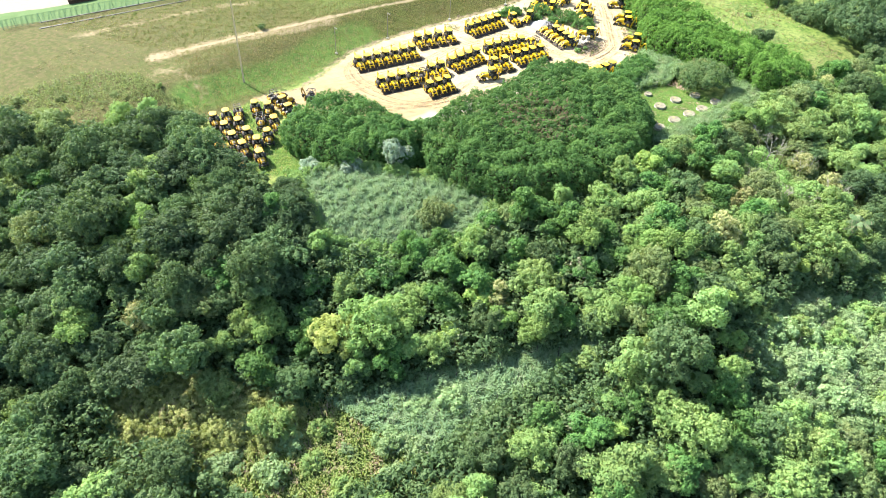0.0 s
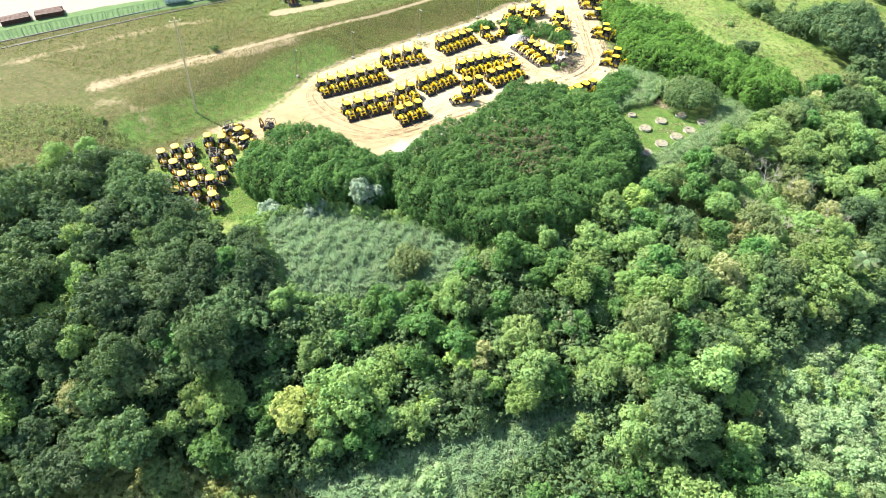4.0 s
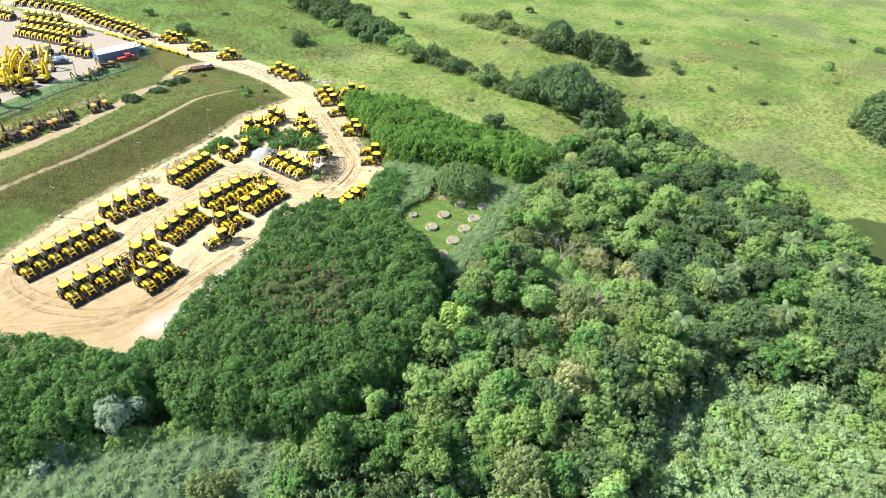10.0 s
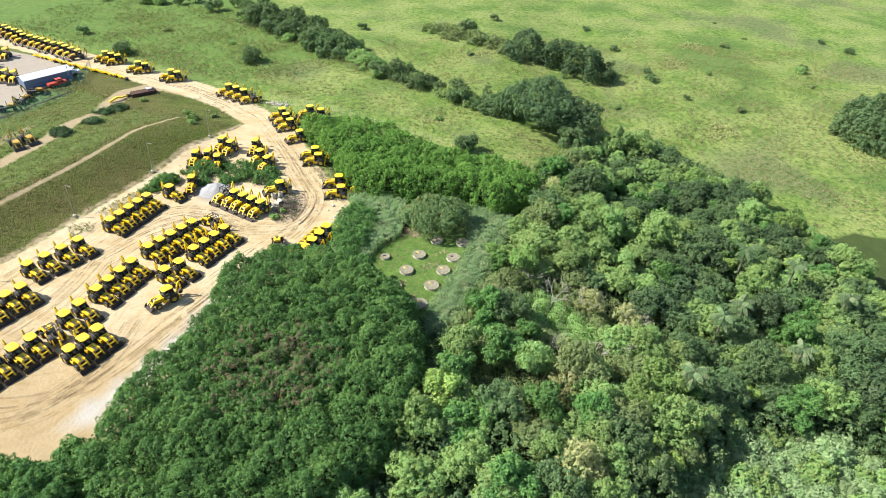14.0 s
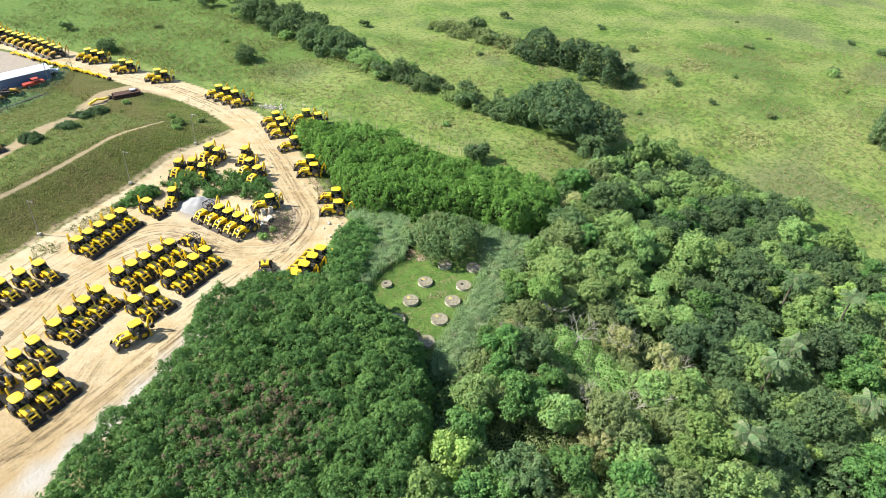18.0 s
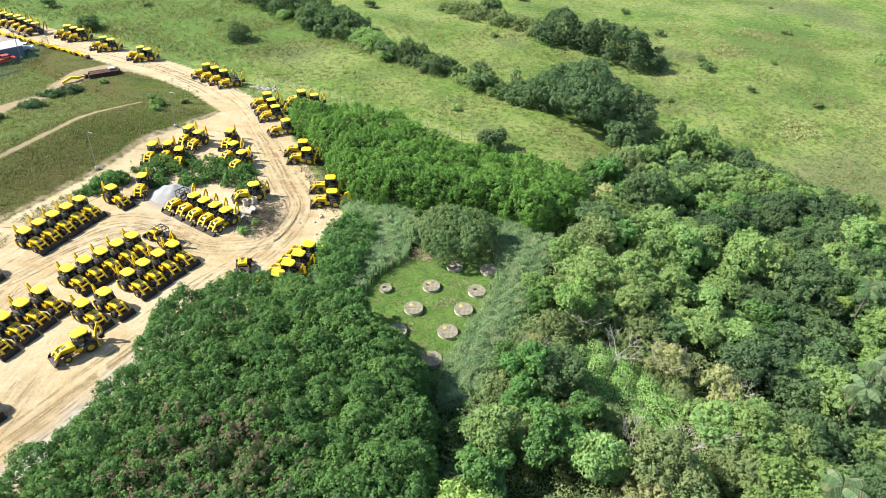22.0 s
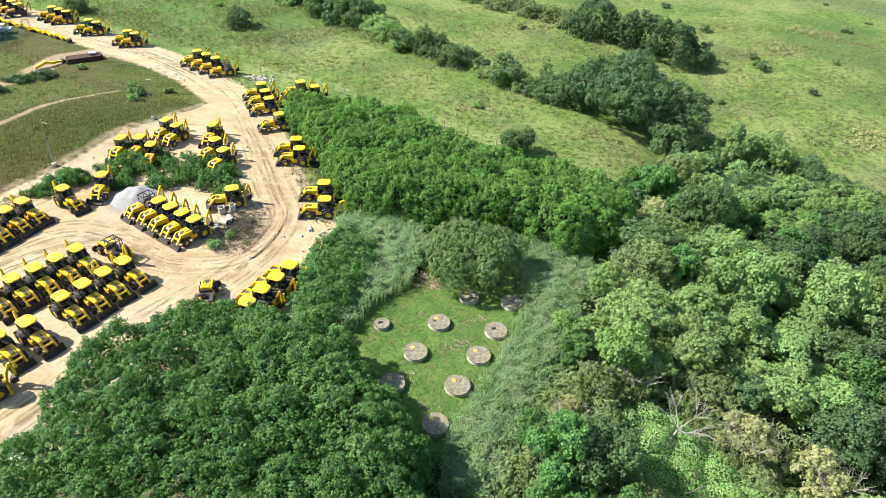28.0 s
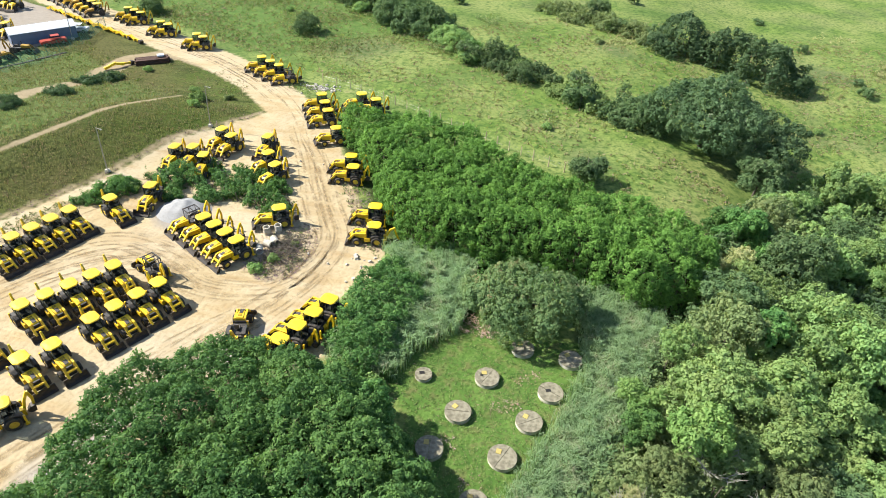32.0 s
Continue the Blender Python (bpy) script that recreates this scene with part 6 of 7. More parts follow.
park_row(UP, (-72.2, -20.7), (-65.1, -8.1), 7, -30)
park_row(UP, (-61.3, -25.5), (-57.3, -19.1), 4, -31)
park_row(UP, (-55.2, -13.9), (-54.2, -11.3), 2, -28)
park(BARE, -55.6, -16.9, 150)
park_row(UP, (-50.8, -20.9), (-48.9, -16.6), 3, -29)
park_row(UP, (-53.2, -7.8), (-50.9, -0.4), 4, -21)
park_row(UP, (-67.3, -2.4), (-62.6, 4.9), 4, -28)
park_row(UP, (-60.0, 11.5), (-56.9, 20.3), 5, -22)
park(UP, -53.9, 24.0, -28)
park(UP, -50.9, 28.1, -86)
park_row(UP, (-49.8, 4.0), (-45.0, 12.0), 5, -28)
park_row(UP, (-41.9, 4.0), (-38.7, 10.6), 4, -27)
park(BARE, -41.9, 14.2, 152)
park_row(UP, (-44.6, -2.2), (-43.0, 0.0), 2, -27)
park(RAISED, -42.4, -7.2, -130)
park_row(UP, (-40.6, 23.2), (-34.5, 19.8), 4, -121)
park(BARE, -42.9, 24.4, -121)
park(RAISED, -32.6, 27.6, -152)
park_row(UP, (-53.9, 38.9), (-51.4, 39.6), 2, -92)
park(DOWN, -48.7, 37.7, -80)
park_row(UP, (-50.3, 46.1), (-47.9, 44.5), 2, -104)
park(UP, -42.5, 45.8, -95)
park(UP, -40.2, 40.9, -118)
park(UP, -37.8, 37.9, -112)
park(UP, -20.9, 31.2, -172)
park(DOWN, -19.8, 27.0, -171)
park_row(UP, (-28.3, 43.4), (-27.0, 40.4), 2, -174)
park_row(UP, (-40.6, 63.7), (-37.2, 57.6), 3, -153)
park(RAISED, -33.6, 51.6, -150)
park_row(UP, (-34.0, 66.0), (-30.9, 64.4), 2, -150)
park_row(UP, (-58.5, 77.7), (-53.5, 74.6), 3, -150)
park(BARE, -50.8, 73.0, -150)
park_row(UP, (-89.0, 91.4), (-86.5, 90.2), 2, -153)
park_row(UP, (-77.4, 86.2), (-75.2, 85.0), 2, -153)
park_row(UP, (-101.8, 98.4), (-97.0, 96.0), 3, -153)
park_row(UP, (-20.3, 12.6), (-22.9, 5.9), 4, 167)
park(LOW, -28.3, 7.6, 105)
for k, (mx, my) in enumerate(((-80.3, -58.5), (-79.3, -56.0), (-78.6, -53.4), (-74.6, -56.9), (-75.7, -59.6), (-70.4, -58.4), (-71.5, -61.3), (-73.2, -63.8), (-66.2, -59.6), (-67.4, -62.4), (-69.0, -65.2), (-62.4, -62.6), (-64.2, -65.8))):
    park((SHORT, SHORT, SHORT_BARE, SHORT, SHORT)[k % 5], mx, my, -33 + rng.normal(0, 4))
for k, (mx, my) in enumerate(((-77.0, -50.0), (-74.3, -48.7), (-72.2, -53.0), (-69.1, -52.0), (-66.6, -56.4), (-76.9, -44.3), (-73.6, -45.0), (-70.2, -46.7))):
    park((SHORT, SHORT, SHORT_BARE)[k % 3], mx, my, (-38 if k < 5 else 75) + rng.normal(0, 4))
park(OLD, -70.4, -39.2, 20)
# the long double line along the far road
FAR = far_backhoe("yellow backhoe loader in the long line beside the road", YELLOW, YELLOW, "machines along the road")
FAR_DULL = far_backhoe("faded yellow backhoe loader in the long line beside the road", YELLOW_OLD, YELLOW, "machines along the road")
FAR_PAD = far_backhoe("yellow backhoe loader in a dense row on the fenced pad", YELLOW, YELLOW, "machines on the pad")
STRIPPED = far_backhoe("rusty stripped backhoe loader on the grassy bank", YELLOW_OLD, BLACK, "stripped machines", False)
LINE = [(-170, 123.6), (-157.5, 122.6), (-143.6, 118.2), (-133.0, 110.2), (-120.4, 104.4), (-107.6, 97.8)]
for (ax, ay), (bx, by) in zip(LINE, LINE[1:]):
    n = max(2, round(math.hypot(bx - ax, by - ay) / 3.0))
    side = math.degrees(math.atan2(by - ay, bx - ax)) - 105
    for i in range(n):
        f = i / n
        park((FAR, FAR_DULL, FAR)[i % 3], ax + (bx - ax) * f + rng.normal(0, 0.12), ay + (by - ay) * f + rng.normal(0, 0.3), side + rng.normal(0, 2.5))
# stripped machines on the bank
RUSTED = far_backhoe("brown rusted stripped backhoe loader on the grassy bank", RUST, BLACK, "stripped machines", False)
for k in range(15):
    f = k / 14
    park((STRIPPED, RUSTED, STRIPPED)[k % 3], -106.4 + 12.6 * f + rng.normal(0, 0.5), 7.6 + 22.6 * f + rng.normal(0, 0.4), -29 + rng.normal(0, 16) + (180 if k % 4 == 2 else 0))
park_row(STRIPPED, (-91.6, 36.4), (-90.4, 38.8), 2, -29, 9)
# rows inside the fenced pad
for first, last, count in (((-149.5, 93.4), (-130.9, 88.7), 9), ((-151.6, 100.1), (-130.7, 96.6), 9), ((-156.5, 107.4), (-145.1, 107.0), 5), ((-169.5, 109.7), (-162.0, 107.0), 4), ((-126.5, 81.5), (-118.2, 79.6), 4), ((-137.4, 73.2), (-130.0, 77.5), 3)):
    park_row(FAR_PAD, first, last, count, -80, 1.5)
for mx, my, mh in ((-107.6, 57.7, 40), (-107.9, 64.9, 80), (-108.4, 70.9, 20), (-111.9, 40.6, 60)):
    park(STRIPPED, mx, my, mh)
for p in (FAR, FAR_DULL, FAR_PAD, STRIPPED, RUSTED):
    discard(p)
for p in (UP, DOWN, BARE, LOW, OLD, RAISED, SHORT, SHORT_BARE):
    discard(p)


def excavator(label):
    ob = thing("excavator", label, "excavator", "parked excavators")
    for y in (0.95, -0.95):
        bm = bmesh.new()
        plate(bm, [(-1.6, 0.0), (1.6, 0.0), (1.95, 0.35), (1.95, 0.6), (1.6, 0.85), (-1.6, 0.85), (-1.95, 0.6), (-1.95, 0.35)], y - 0.25, y + 0.25)
        part("track", bm, RUBBER, ob, "black crawler track")
    bm = bmesh.new()
    box(bm, 0, 0, 0.7, 1.6, 1.6, 0.5)
    part("undercarriage", bm, BLACK, ob)
    bm = bmesh.new()
    box(bm, -0.6, 0, 1.5, 3.0, 2.3, 0.9)
    rounded(bm, 0.12)
    part("body", bm, YELLOW, ob)
    bm = bmesh.new()
    plate(bm, [(-2.2, 1.05), (-2.6, 1.2), (-2.6, 1.9), (-2.2, 2.05)], -1.15, 1.15)
    part("counterweight", bm, BLACK, ob)
    bm = bmesh.new()
    box(bm, 0.75, 0.65, 2.2, 1.4, 0.95, 1.6)
    rounded(bm, 0.1)
    part("cab", bm, GLASS, ob, "dark glazed cab")
    bm = bmesh.new()
    beam(bm, [(0.8, 1.6), (2.2, 4.6), (3.9, 6.4)], -0.2, 0.5, 0.6)
    part("boom", bm, YELLOW, ob, "long yellow raised boom")
    bm = bmesh.new()
    beam(bm, [(3.9, 6.4), (4.6, 3.6), (4.5, 2.4)], -0.2, 0.4, 0.5)
    part("stick", bm, YELLOW, ob)
    bm = bmesh.new()
    plate(bm, [(4.2, 2.4), (4.9, 2.3), (4.9, 1.4), (4.1, 1.1), (3.8, 1.7)], -0.65, 0.25)
    part("bucket", bm, BUCKET_STEEL, ob, "dark steel bucket")
    return ob


DIGGER = excavator("yellow crawler excavator with raised boom on the fenced pad")
for k, (ex, ey) in enumerate(((-119.4, 44.4), (-119.6, 49.2), (-114.9, 45.5), (-113.8, 52.1), (-116.6, 55.5), (-128.8, 57.4), (-126.9, 61.5), (-123.4, 63.2), (-135.5, 66.0), (-124.5, 52.5), (-122.0, 57.8), (-130.0, 50.5), (-124.0, 45.8), (-131.5, 62.5), (-121.5, 38.5),
                              (-128.5, 35.0), (-131.0, 43.5), (-134.0, 53.0), (-129.5, 29.0), (-132.0, 22.0), (-127.0, 17.5), (-133.5, 37.5), (-136.5, 46.5), (-137.5, 58.5), (-117.0, 34.5), (-126.5, 39.0), (-120.0, 29.0), (-125.5, 31.5), (-121.0, 22.5), (-126.0, 24.0))):
    copy_thing(DIGGER, pose(ex, ey, gz(ex, ey) + 0.02, 0, 0, (-35, 40, -80, 110)[k % 4] + rng.normal(0, 15)))
discard(DIGGER)

# yellow digging arms laid in a line beside the road
arm = thing("digging_arm", "yellow digging arm laid on the verge beside the road", "machine part", "laid digging arms")
bm = bmesh.new()
beam(bm, [(-2.6, 0.35), (-0.6, 0.95), (0.9, 0.5)], 0.0, 0.5, 0.45)
part("boom", bm, YELLOW, arm)
bm = bmesh.new()
beam(bm, [(0.9, 0.5), (2.6, 0.35)], 0.35, 0.35, 0.35)
part("dipper", bm, YELLOW, arm)
bm = bmesh.new()
plate(bm, [(2.3, 0.05), (3.0, 0.05), (3.1, 0.6), (2.5, 0.75)], -0.1, 0.8)
part("digging_bucket", bm, BUCKET_STEEL, arm, "dark steel bucket")
for k in range(9):
    f = k / 8
    ax, ay = -121.5 + 29.5 * f, 97.4 - 12.6 * f
    copy_thing(arm, pose(ax, ay, gz(ax, ay) + 0.03, 0, 0, -23 + rng.normal(0, 9)))
copy_thing(arm, pose(-85.2, 70.0, gz(-85.2, 70) + 0.03, 0, 0, 55))
discard(arm)

# ---- the ten wells ----
for k, (wx, wy, wr, mark) in enumerate(((-8.7, 6.9, 0.92, "hole"), (-2.6, 8.0, 1.32, "both"), (0.4, 12.8, 1.3, "yellow"), (5.3, 12.4, 1.32, "yellow"), (3.6, 7.6, 1.34, "hole"),
                                        (-4.6, 3.3, 1.36, "yellow"), (1.9, 3.7, 1.36, "yellow"), (0.0, -0.6, 1.4, "yellow"), (-6.3, -1.1, 1.34, "yellow"), (-1.7, -5.4, 1.36, "yellow"))):
    wr *= 0.91
    well = thing("well", "round concrete well ring with stained lid on the lawn", "well", "round wells")
    bm = bmesh.new()
    seg = 40
    rings = [[bm.verts.new((r * math.cos(2 * math.pi * i / seg), r * math.sin(2 * math.pi * i / seg), z)) for i in range(seg)] for r, z in ((wr - 0.02, -0.3), (wr - 0.02, 0.36), (wr - 0.05, 0.385), (wr - 0.12, 0.385), (wr - 0.12, 0.3))]
    for a, b in zip(rings, rings[1:]):
        for i in range(seg):
            bm.faces.new((a[i], a[(i + 1) % seg], b[(i + 1) % seg], b[i]))
    part("ring", bm, CONCRETE_PALE, well, "pale concrete ring wall")
    turn = 35 + 30 * k
    for half in (0, 1):
        bm = bmesh.new()
        vs = []
        for z in (0.39, 0.46):
            vs.append([bm.verts.new(((wr * math.cos(a)), wr * math.sin(a), z)) for a in np.linspace(0.015, math.pi - 0.015, 22)])
        bm.faces.new(vs[1])
        bm.faces.new(vs[0][::-1])
        for i in range(22):
            bm.faces.new((vs[0][i], vs[0][(i + 1) % 22], vs[1][(i + 1) % 22], vs[1][i]))
        bmesh.ops.rotate(bm, verts=list(bm.verts), cent=(0, 0, 0), matrix=Matrix.Rotation(radians(turn + 180 * half), 3, "Z"))
        part("lid", bm, STAINED, well, "brown-stained concrete half lid")
    bm = bmesh.new()
    if mark in ("yellow", "both"):
        box(bm, -0.3 * wr, 0.35 * wr, 0.485, 0.5, 0.45, 0.05, turn=12 * k)
        part("hatch", bm, PATCH_YELLOW, well, "faded yellow hatch cover")
    else:
        box(bm, -0.2 * wr, 0.1 * wr, 0.468, 0.5, 0.36, 0.02, turn=20)
        part("opening", bm, HOLE, well, "dark open hatch")
    if mark == "both":
        bm = bmesh.new()
        box(bm, -0.45 * wr, 0.1 * wr, 0.468, 0.3, 0.3, 0.02)
        part("opening", bm, HOLE, well, "dark open hatch")
    well.matrix_basis = pose(wx, wy, gz(wx, wy))

# ---- lamps, mast, fences ----
lamp = thing("street_lamp", "tall thin grey lamp post on a concrete foot", "street lamp", "lamp posts")
bm = bmesh.new()
tube(bm, (0, 0, 0.3), (0, 0, LAMP_TALL), 0.09, 0.06, 8)
part("post", bm, STEEL_GREY, lamp)
bm = bmesh.new()
box(bm, 0, 0, 0.15, 0.6, 0.6, 0.6, taper=0.8)
part("foot", bm, CONCRETE_PALE, lamp, "white concrete foot")
bm = bmesh.new()
tube(bm, (0, 0, LAMP_TALL - 0.05), (1.0, -0.5, LAMP_TALL + 0.15), 0.04, 0.03, 6)
part("arm", bm, STEEL_GREY, lamp)
bm = bmesh.new()
box(bm, 1.1, -0.53, LAMP_TALL + 0.14, 0.42, 0.18, 0.08, turn=-25)
part("lamp_head", bm, STEEL_GREY, lamp, "grey lamp head")
for lx, ly in ((-54.9, 50.4), (-61.5, 33.2), (-69.3, 15.4), (-76.0, -4.2), (-81.0, -18.9), (-104.1, 81.3), (-104.8, 52.0)):
    copy_thing(lamp, pose(lx, ly, gz(lx, ly), 0, 3))
discard(lamp)

mast = thing("utility_pole", "tall weathered wooden power pole with crossarm", "utility pole")
bm = bmesh.new()
tube(bm, (0, 0, -0.5), (0, 0, MAST_TALL), 0.19, 0.11, 9)
part("pole", bm, WOOD_POLE, mast)
bm = bmesh.new()
box(bm, 0, 0, MAST_TALL - 0.7, 2.2, 0.12, 0.14, turn=60)
part("crossarm", bm, WOOD_POLE, mast)
for s in (-0.9, 0, 0.9):
    bm = bmesh.new()
    tube(bm, (s * 0.5, s * 0.87, MAST_TALL - 0.62), (s * 0.5, s * 0.87, MAST_TALL - 0.35), 0.06, 0.04, 6)
    part("insulator", bm, WHITE_SHEET, mast, "pale insulator")
mast.matrix_basis = pose(-87.8, -43.3, gz(-87.8, -43.3), 0, 5)


def run_of_posts(name, label, line, step, tall, thick, material, rails, rail_thick, kind_label):
    """A fence: posts as parts, with rails or wires between them."""
    ob = thing(name, label, "fence")
    places = []
    for (ax, ay), (bx, by) in zip(line, line[1:]):
        n = max(1, round(math.hypot(bx - ax, by - ay) / step))
        places += [(ax + (bx - ax) * i / n, ay + (by - ay) * i / n) for i in range(n)]
    places.append(line[-1])
    bm = bmesh.new()
    tube(bm, (0, 0, -0.3), (0, 0, tall), thick, thick * 0.85, 6)
    me = mesh_of("post", bm, material)
    for px, py in places:
        p = new("post", me)
        p.parent, p.location = ob, (px, py, gz(px, py))
    for h in rails:
        bm = bmesh.new()
        rings = [[bm.verts.new((px + dx * rail_thick, py + dx * rail_thick, gz(px, py) + h + dz * rail_thick)) for dx, dz in ((-1, 0), (0, -1), (1, 0), (0, 1))] for px, py in places]
        for a, b in zip(rings, rings[1:]):
            for i in range(4):
                bm.faces.new((a[i], a[(i + 1) % 4], b[(i + 1) % 4], b[i]))
        part("wire", bm, STEEL_GREY if kind_label == "wire" else material, ob)


run_of_posts("wire_fence", "pale wooden fence posts with wire along the meadow", [(-45, 75.5), (-38.8, 73.6), (-31.2, 70.3), (-23.6, 66.4), (-12.5, 60.3), (-2.2, 54.7), (5.3, 50.9)], 2.6, 1.7, 0.09, WOOD_POLE, (0.6, 1.2), 0.006, "wire")
run_of_posts("security_fence", "green mesh fence round the machine pad", [(-103.0, 91.0), (-100.4, 79.5), (-104, 60.2), (-104.8, 41.6), (-109.0, 27.0), (-117, 12), (-124, -1), (-134, -21), (-144, -41), (-154, -62)], 3.0, 2.4, 0.06, GREEN_WIRE,
             (0.15, 0.4, 0.65, 0.9, 1.15, 1.4, 1.65, 1.9, 2.15, 2.35), 0.03, "rail")

# ---- things in and beside the yard ----
bm = bmesh.new()
side = 34
grid_v = [[None] * side for _ in range(side)]
for i in range(side):
    for j in range(side):
        u, v = (i / (side - 1) * 2 - 1) * 3.6, (j / (side - 1) * 2 - 1) * 3.6
        r = math.hypot(u * 0.92, v * 1.05)
        h = 1.45 * max(0.0, 1 - (r / 3.4) ** 1.5) + 0.22 * noise.noise((u * 0.9, v * 0.9, 3)) * min(1, max(0, 3.4 - r)) - 0.06
        grid_v[i][j] = bm.verts.new((u, v, h))
for i in range(side - 1):
    for j in range(side - 1):
        bm.faces.new((grid_v[i][j], grid_v[i + 1][j], grid_v[i + 1][j + 1], grid_v[i][j + 1]))
pile = single("gravel_heap", bm, GRAVEL, "heap of pale grey gravel on the sandy yard", "gravel pile", kind="stuff")
pile.location = (-46.1, 27.2, 0.0)

for k, (px, py, standing, turn) in enumerate(((-32.9, 21.9, False, 30), (-32.6, 23.0, False, 70), (-32.0, 24.0, False, 40), (-33.4, 25.2, True, 0), (-32.2, 26.0, True, 0))):
    bm = bmesh.new()
    seg = 20
    prof = [(0.45, 0), (0.45, 1.1), (0.37, 1.1), (0.37, 0)]
    rings = [[bm.verts.new((r * math.cos(2 * math.pi * i / seg), r * math.sin(2 * math.pi * i / seg), z)) for i in range(seg)] for r, z in prof]
    for a, b in zip(rings, rings[1:] + rings[:1]):
        for i in range(seg):
            bm.faces.new((a[i], a[(i + 1) % seg], b[(i + 1) % seg], b[i]))
    p = single("concrete_pipe", bm, CONCRETE_PALE, "short pale concrete pipe " + ("standing upright" if standing else "lying on the ground") + " beside the brush heap", "pipe", "concrete pipes")
    p.matrix_basis = pose(px, py, 0.0, 0, 0, 0) if standing else pose(px, py, 0.45, 90, 0, turn)

# broken concrete and pale stones on the verges
for hx, hy, wide, count, kind in ((-44.7, 71.7, 1.6, 90, "heap of pale concrete rubble beside the road"), (-29.1, 44.1, 2.2, 40, "scattered pale stones at the roadside"), (-17.4, 22.1, 2.6, 40, "scattered pale stones beside the reeds")):
    bm = bmesh.new()
    for k in range(count):
        x, y, r = hx + rng.normal(0, wide), hy + rng.normal(0, wide * 0.6), 0.08 + 0.22 * rng.random() ** 2
        box(bm, x, y, gz(x, y) + r * 0.5, r * 2.2, r * 1.6, r * 1.3, tilt=rng.normal(0, 18), turn=rng.random() * 180, taper=0.75)
    single("rubble", bm, RUBBLE, kind, "rubble", kind="stuff")

brush = tagged(new("brush_heap"), "heap of grey-brown dry branches on the yard", "brush heap", kind="stuff")
bm = bmesh.new()
for k in range(900):
    bx, by = -29.8 + rng.normal(0, 1.1), 22.5 + rng.normal(0, 2.0)
    a, far = rng.random() * 6.3, 0.3 + 0.9 * rng.random()
    z = 0.05 + 0.5 * rng.random() ** 2
    tube(bm, (bx, by, z), (bx + math.cos(a) * far, by + math.sin(a) * far, z + rng.normal(0.05, 0.15)), 0.03, 0.012, 4, caps=False)
part("branches", bm, BARK, brush)
tagged(brush.children[0], kind="stuff")

stack = thing("beam_stack", "stack of rusty dark steel beams beside the road", "beam stack")
for k in range(11):
    bm = bmesh.new()
    row, col = (0, k) if k < 6 else (1, k - 5.5)
    box(bm, 0.15 * (k % 3), -1.3 + 0.5 * col, 0.25 + 0.45 * row, 6.2, 0.4, 0.4, turn=1.5 * (k % 2))
    part("beam", bm, RUST, stack)
bm = bmesh.new()
box(bm, 1.8, 0.2, 1.2, 1.3, 1.1, 0.25)
part("cover_sheet", bm, WHITE_SHEET, stack, "white sheet on top")
stack.matrix_basis = pose(-81.0, 74.6, gz(-81, 74.6), 0, 0, 38)

for sx, sy, st in ((-155.5, -39.5, 66), (-151.8, -32.6, 60)):
    logs = thing("timber_stack", "stack of rusty brown beams on the fenced pad", "beam stack", "stacks on the pad")
    for k in range(12):
        bm = bmesh.new()
        box(bm, 0.2 * (k % 2), -1.5 + 0.62 * (k % 6), 0.3 + 0.6 * (k // 6), 6.5, 0.5, 0.5, turn=1.2 * (k % 3))
        part("beam", bm, RUST, logs)
    logs.matrix_basis = pose(sx, sy, gz(sx, sy), 0, 0, st)

# dark drains beside the fence
for line in ([(-150.5, -54.6), (-140.7, -33.8), (-131.2, -12.9), (-117, 13), (-107.6, 36), (-103.6, 48), (-104.6, 64), (-100, 74)], [(-147.0, -56.6), (-137.7, -36.7), (-129.5, -18.4), (-115, 10), (-105.8, 34)]):
    v, f = [], []
    for (ax, ay), (bx, by) in zip(line, line[1:]):
        n = int(math.hypot(bx - ax, by - ay) / 1.0)
        for i in range(n + 1):
            px, py = ax + (bx - ax) * i / n, ay + (by - ay) * i / n
            ux, uy = -(by - ay) / math.hypot(bx - ax, by - ay), (bx - ax) / math.hypot(bx - ax, by - ay)
            for off, dz in ((-0.3, 0.02), (-0.22, 0.12), (0.22, 0.12), (0.3, 0.02)):
                v.append((px + ux * off, py + uy * off, gz(px, py) + dz + 0.03))
            if i:
                k = len(v) - 8
                f += [(k + j, k + j + 1, k + j + 5, k + j + 4) for j in range(3)]
    tagged(new("drain", quad_mesh("drain", np.array(v), np.array(f), BLACK)), "dark concrete drain beside the mesh fence", "drain", kind="structure")

# sheet hut, tanks and vehicles on the fenced pad
hut = thing("sheet_hut", "long white sheet-metal hut with pitched roof", "hut")
bm = bmesh.new()
box(bm, 0, 0, 1.3, 12.4, 4.0, 2.6)
part("wall", bm, BLUE_SHEET, hut, "blue-grey sheet walls")
for s in (-1, 1):
    bm = bmesh.new()
    vs = [bm.verts.new(c) for c in ((-6.4, 0, 3.5), (6.4, 0, 3.5), (6.4, s * 2.3, 2.55), (-6.4, s * 2.3, 2.55), (-6.4, 0, 3.42), (6.4, 0, 3.42), (6.4, s * 2.3, 2.47), (-6.4, s * 2.3, 2.47))]
    for q in ((0, 1, 2, 3), (4, 5, 6, 7), (0, 1, 5, 4), (2, 3, 7, 6), (1, 2, 6, 5), (0, 3, 7, 4)):
        bm.faces.new([vs[n] for n in q])
    part("roof", bm, WHITE_SHEET, hut, "white corrugated roof slope")
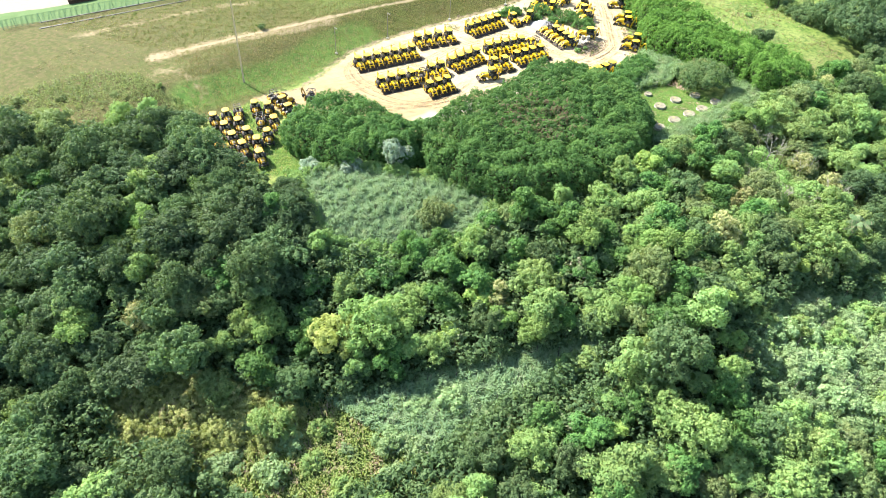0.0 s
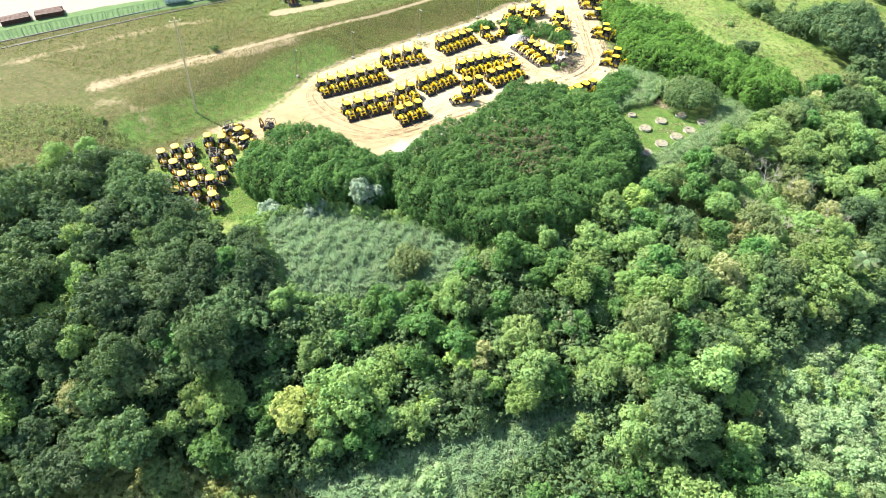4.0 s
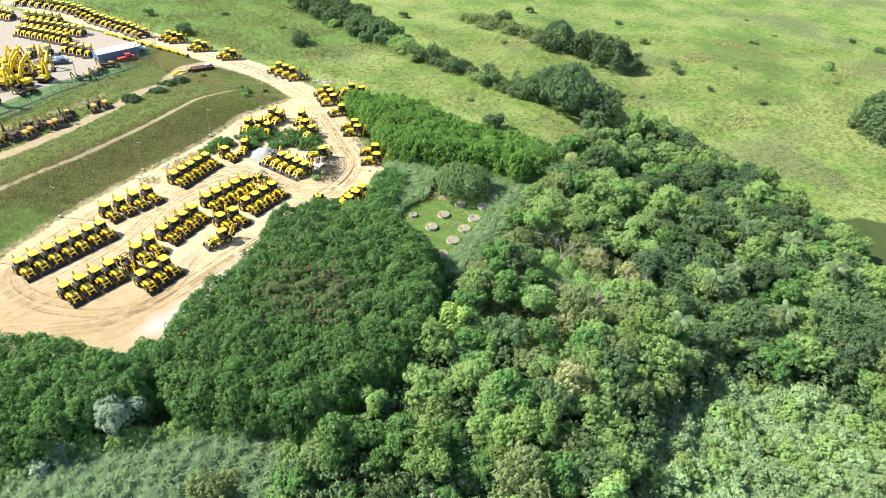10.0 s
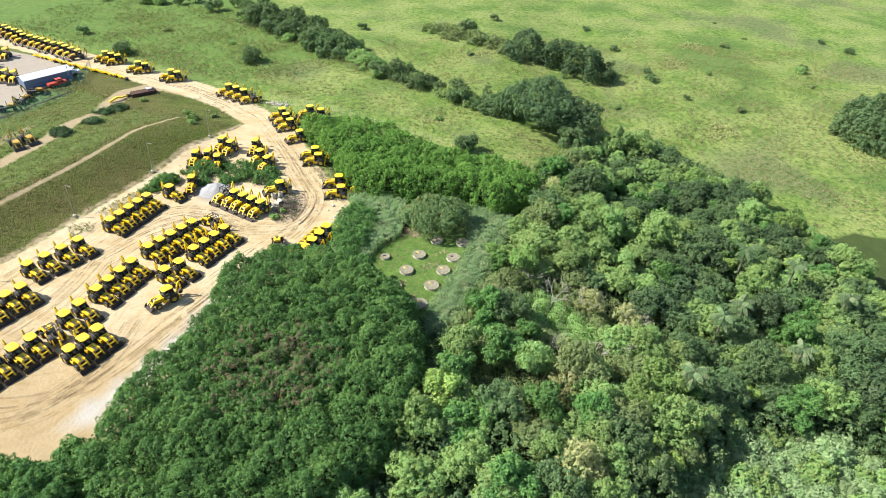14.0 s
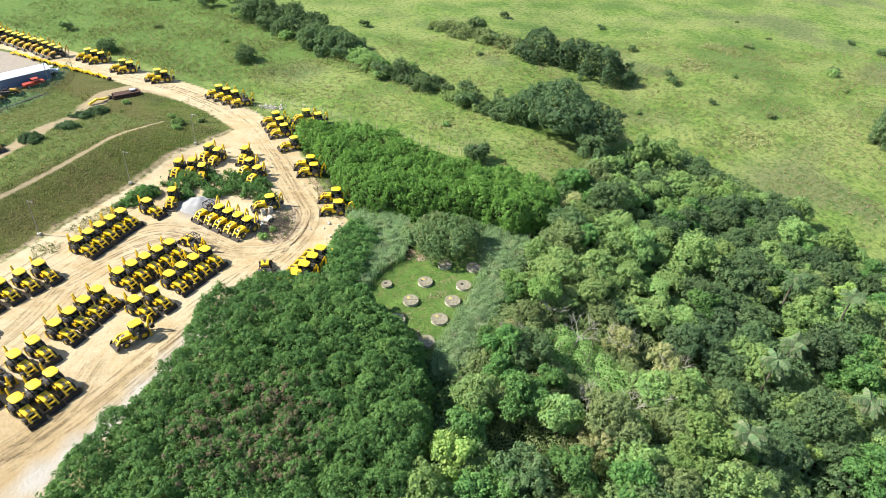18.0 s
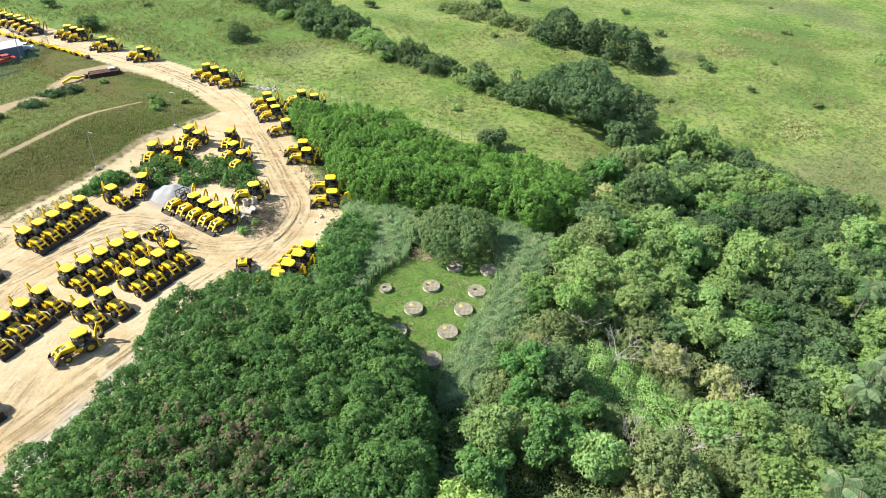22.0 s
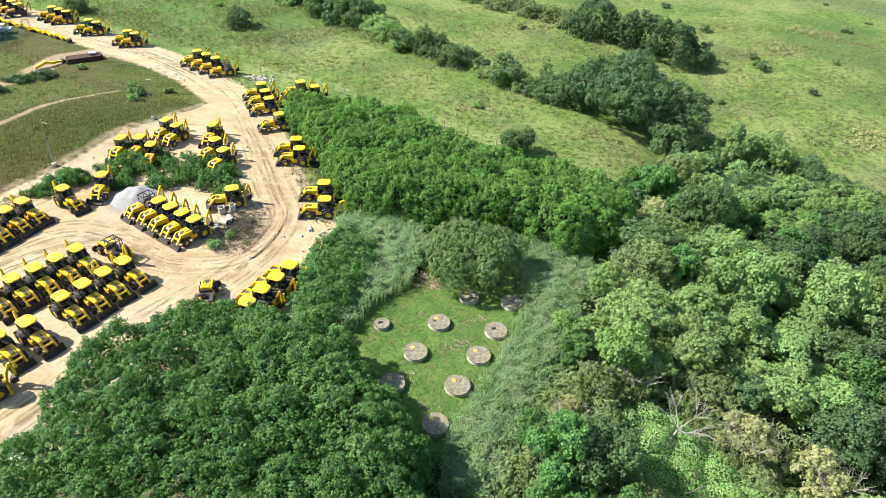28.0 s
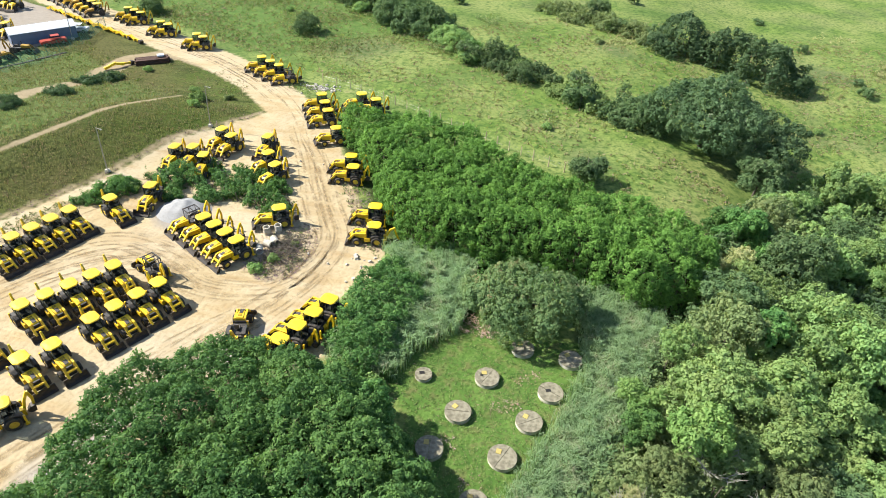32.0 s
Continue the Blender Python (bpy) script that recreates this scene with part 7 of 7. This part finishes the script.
hut.matrix_basis = pose(-109.5, 79.5, gz(-109.5, 79.5), 0, 0, 52)

for k, (tx, ty, turn, long) in enumerate(((-133, -6.0, 55, 5.5), (-131, -9.5, 55, 5.5))):
    bm = bmesh.new()
    tube(bm, (-long / 2, 0, 1.2), (long / 2, 0, 1.2), 1.1, 1.1, 20)
    tank = single("white_tank", bm, WHITE_SHEET, "white cylindrical tank lying on the pad", "tank", "pad tanks")
    tank.matrix_basis = pose(tx, ty, gz(tx, ty), 0, 0, turn)
bm = bmesh.new()
box(bm, 0, 0, 1.3, 12, 2.6, 2.6)
rounded(bm, 0.15)
single("dark_container", bm, TARP, "long dark covered container on the pad", "container").matrix_basis = pose(-124.0, 2.0, gz(-124, 2) - 0.0, 0, 0, 62)


def pickup(label, paint):
    ob = thing("parked_truck", label, "truck", "parked trucks")
    bm = bmesh.new()
    box(bm, 0, 0, 0.75, 5.0, 1.9, 0.7)
    rounded(bm, 0.12)
    part("body", bm, paint, ob)
    bm = bmesh.new()
    box(bm, 0.5, 0, 1.4, 2.0, 1.7, 0.8, taper=0.82)
    part("cab", bm, GLASS, ob, "dark glazed cab")
    bm = bmesh.new()
    box(bm, 0.5, 0, 1.83, 1.6, 1.4, 0.06)
    part("roof", bm, paint, ob)
    for x in (1.6, -1.6):
        for y in (0.9, -0.9):
            wheel(ob, "wheel", x, y, 0.38, 0.25, STEEL_GREY)
    return ob


TRUCKS = [pickup("dark blue truck parked on the pad", BLUE_SHEET), pickup("white truck parked on the pad", WHITE_SHEET), pickup("red truck parked on the pad", RED_PAINT)]
for k, (tx, ty, turn) in enumerate(((-122.6, 71.0, 30), (-126.6, 71.4, 30), (-105.6, 77.6, 52), (-107.6, 82.4, 52), (-106.5, 86.0, 20), (-141, 0, 50), (-145, -4, 50), (-149, -8, 50), (-138, 18, 40), (-142, 22, 40))):
    copy_thing(TRUCKS[k % 3], pose(tx, ty, gz(tx, ty) + 0.02, 0, 0, turn))
for p in TRUCKS:
    discard(p)
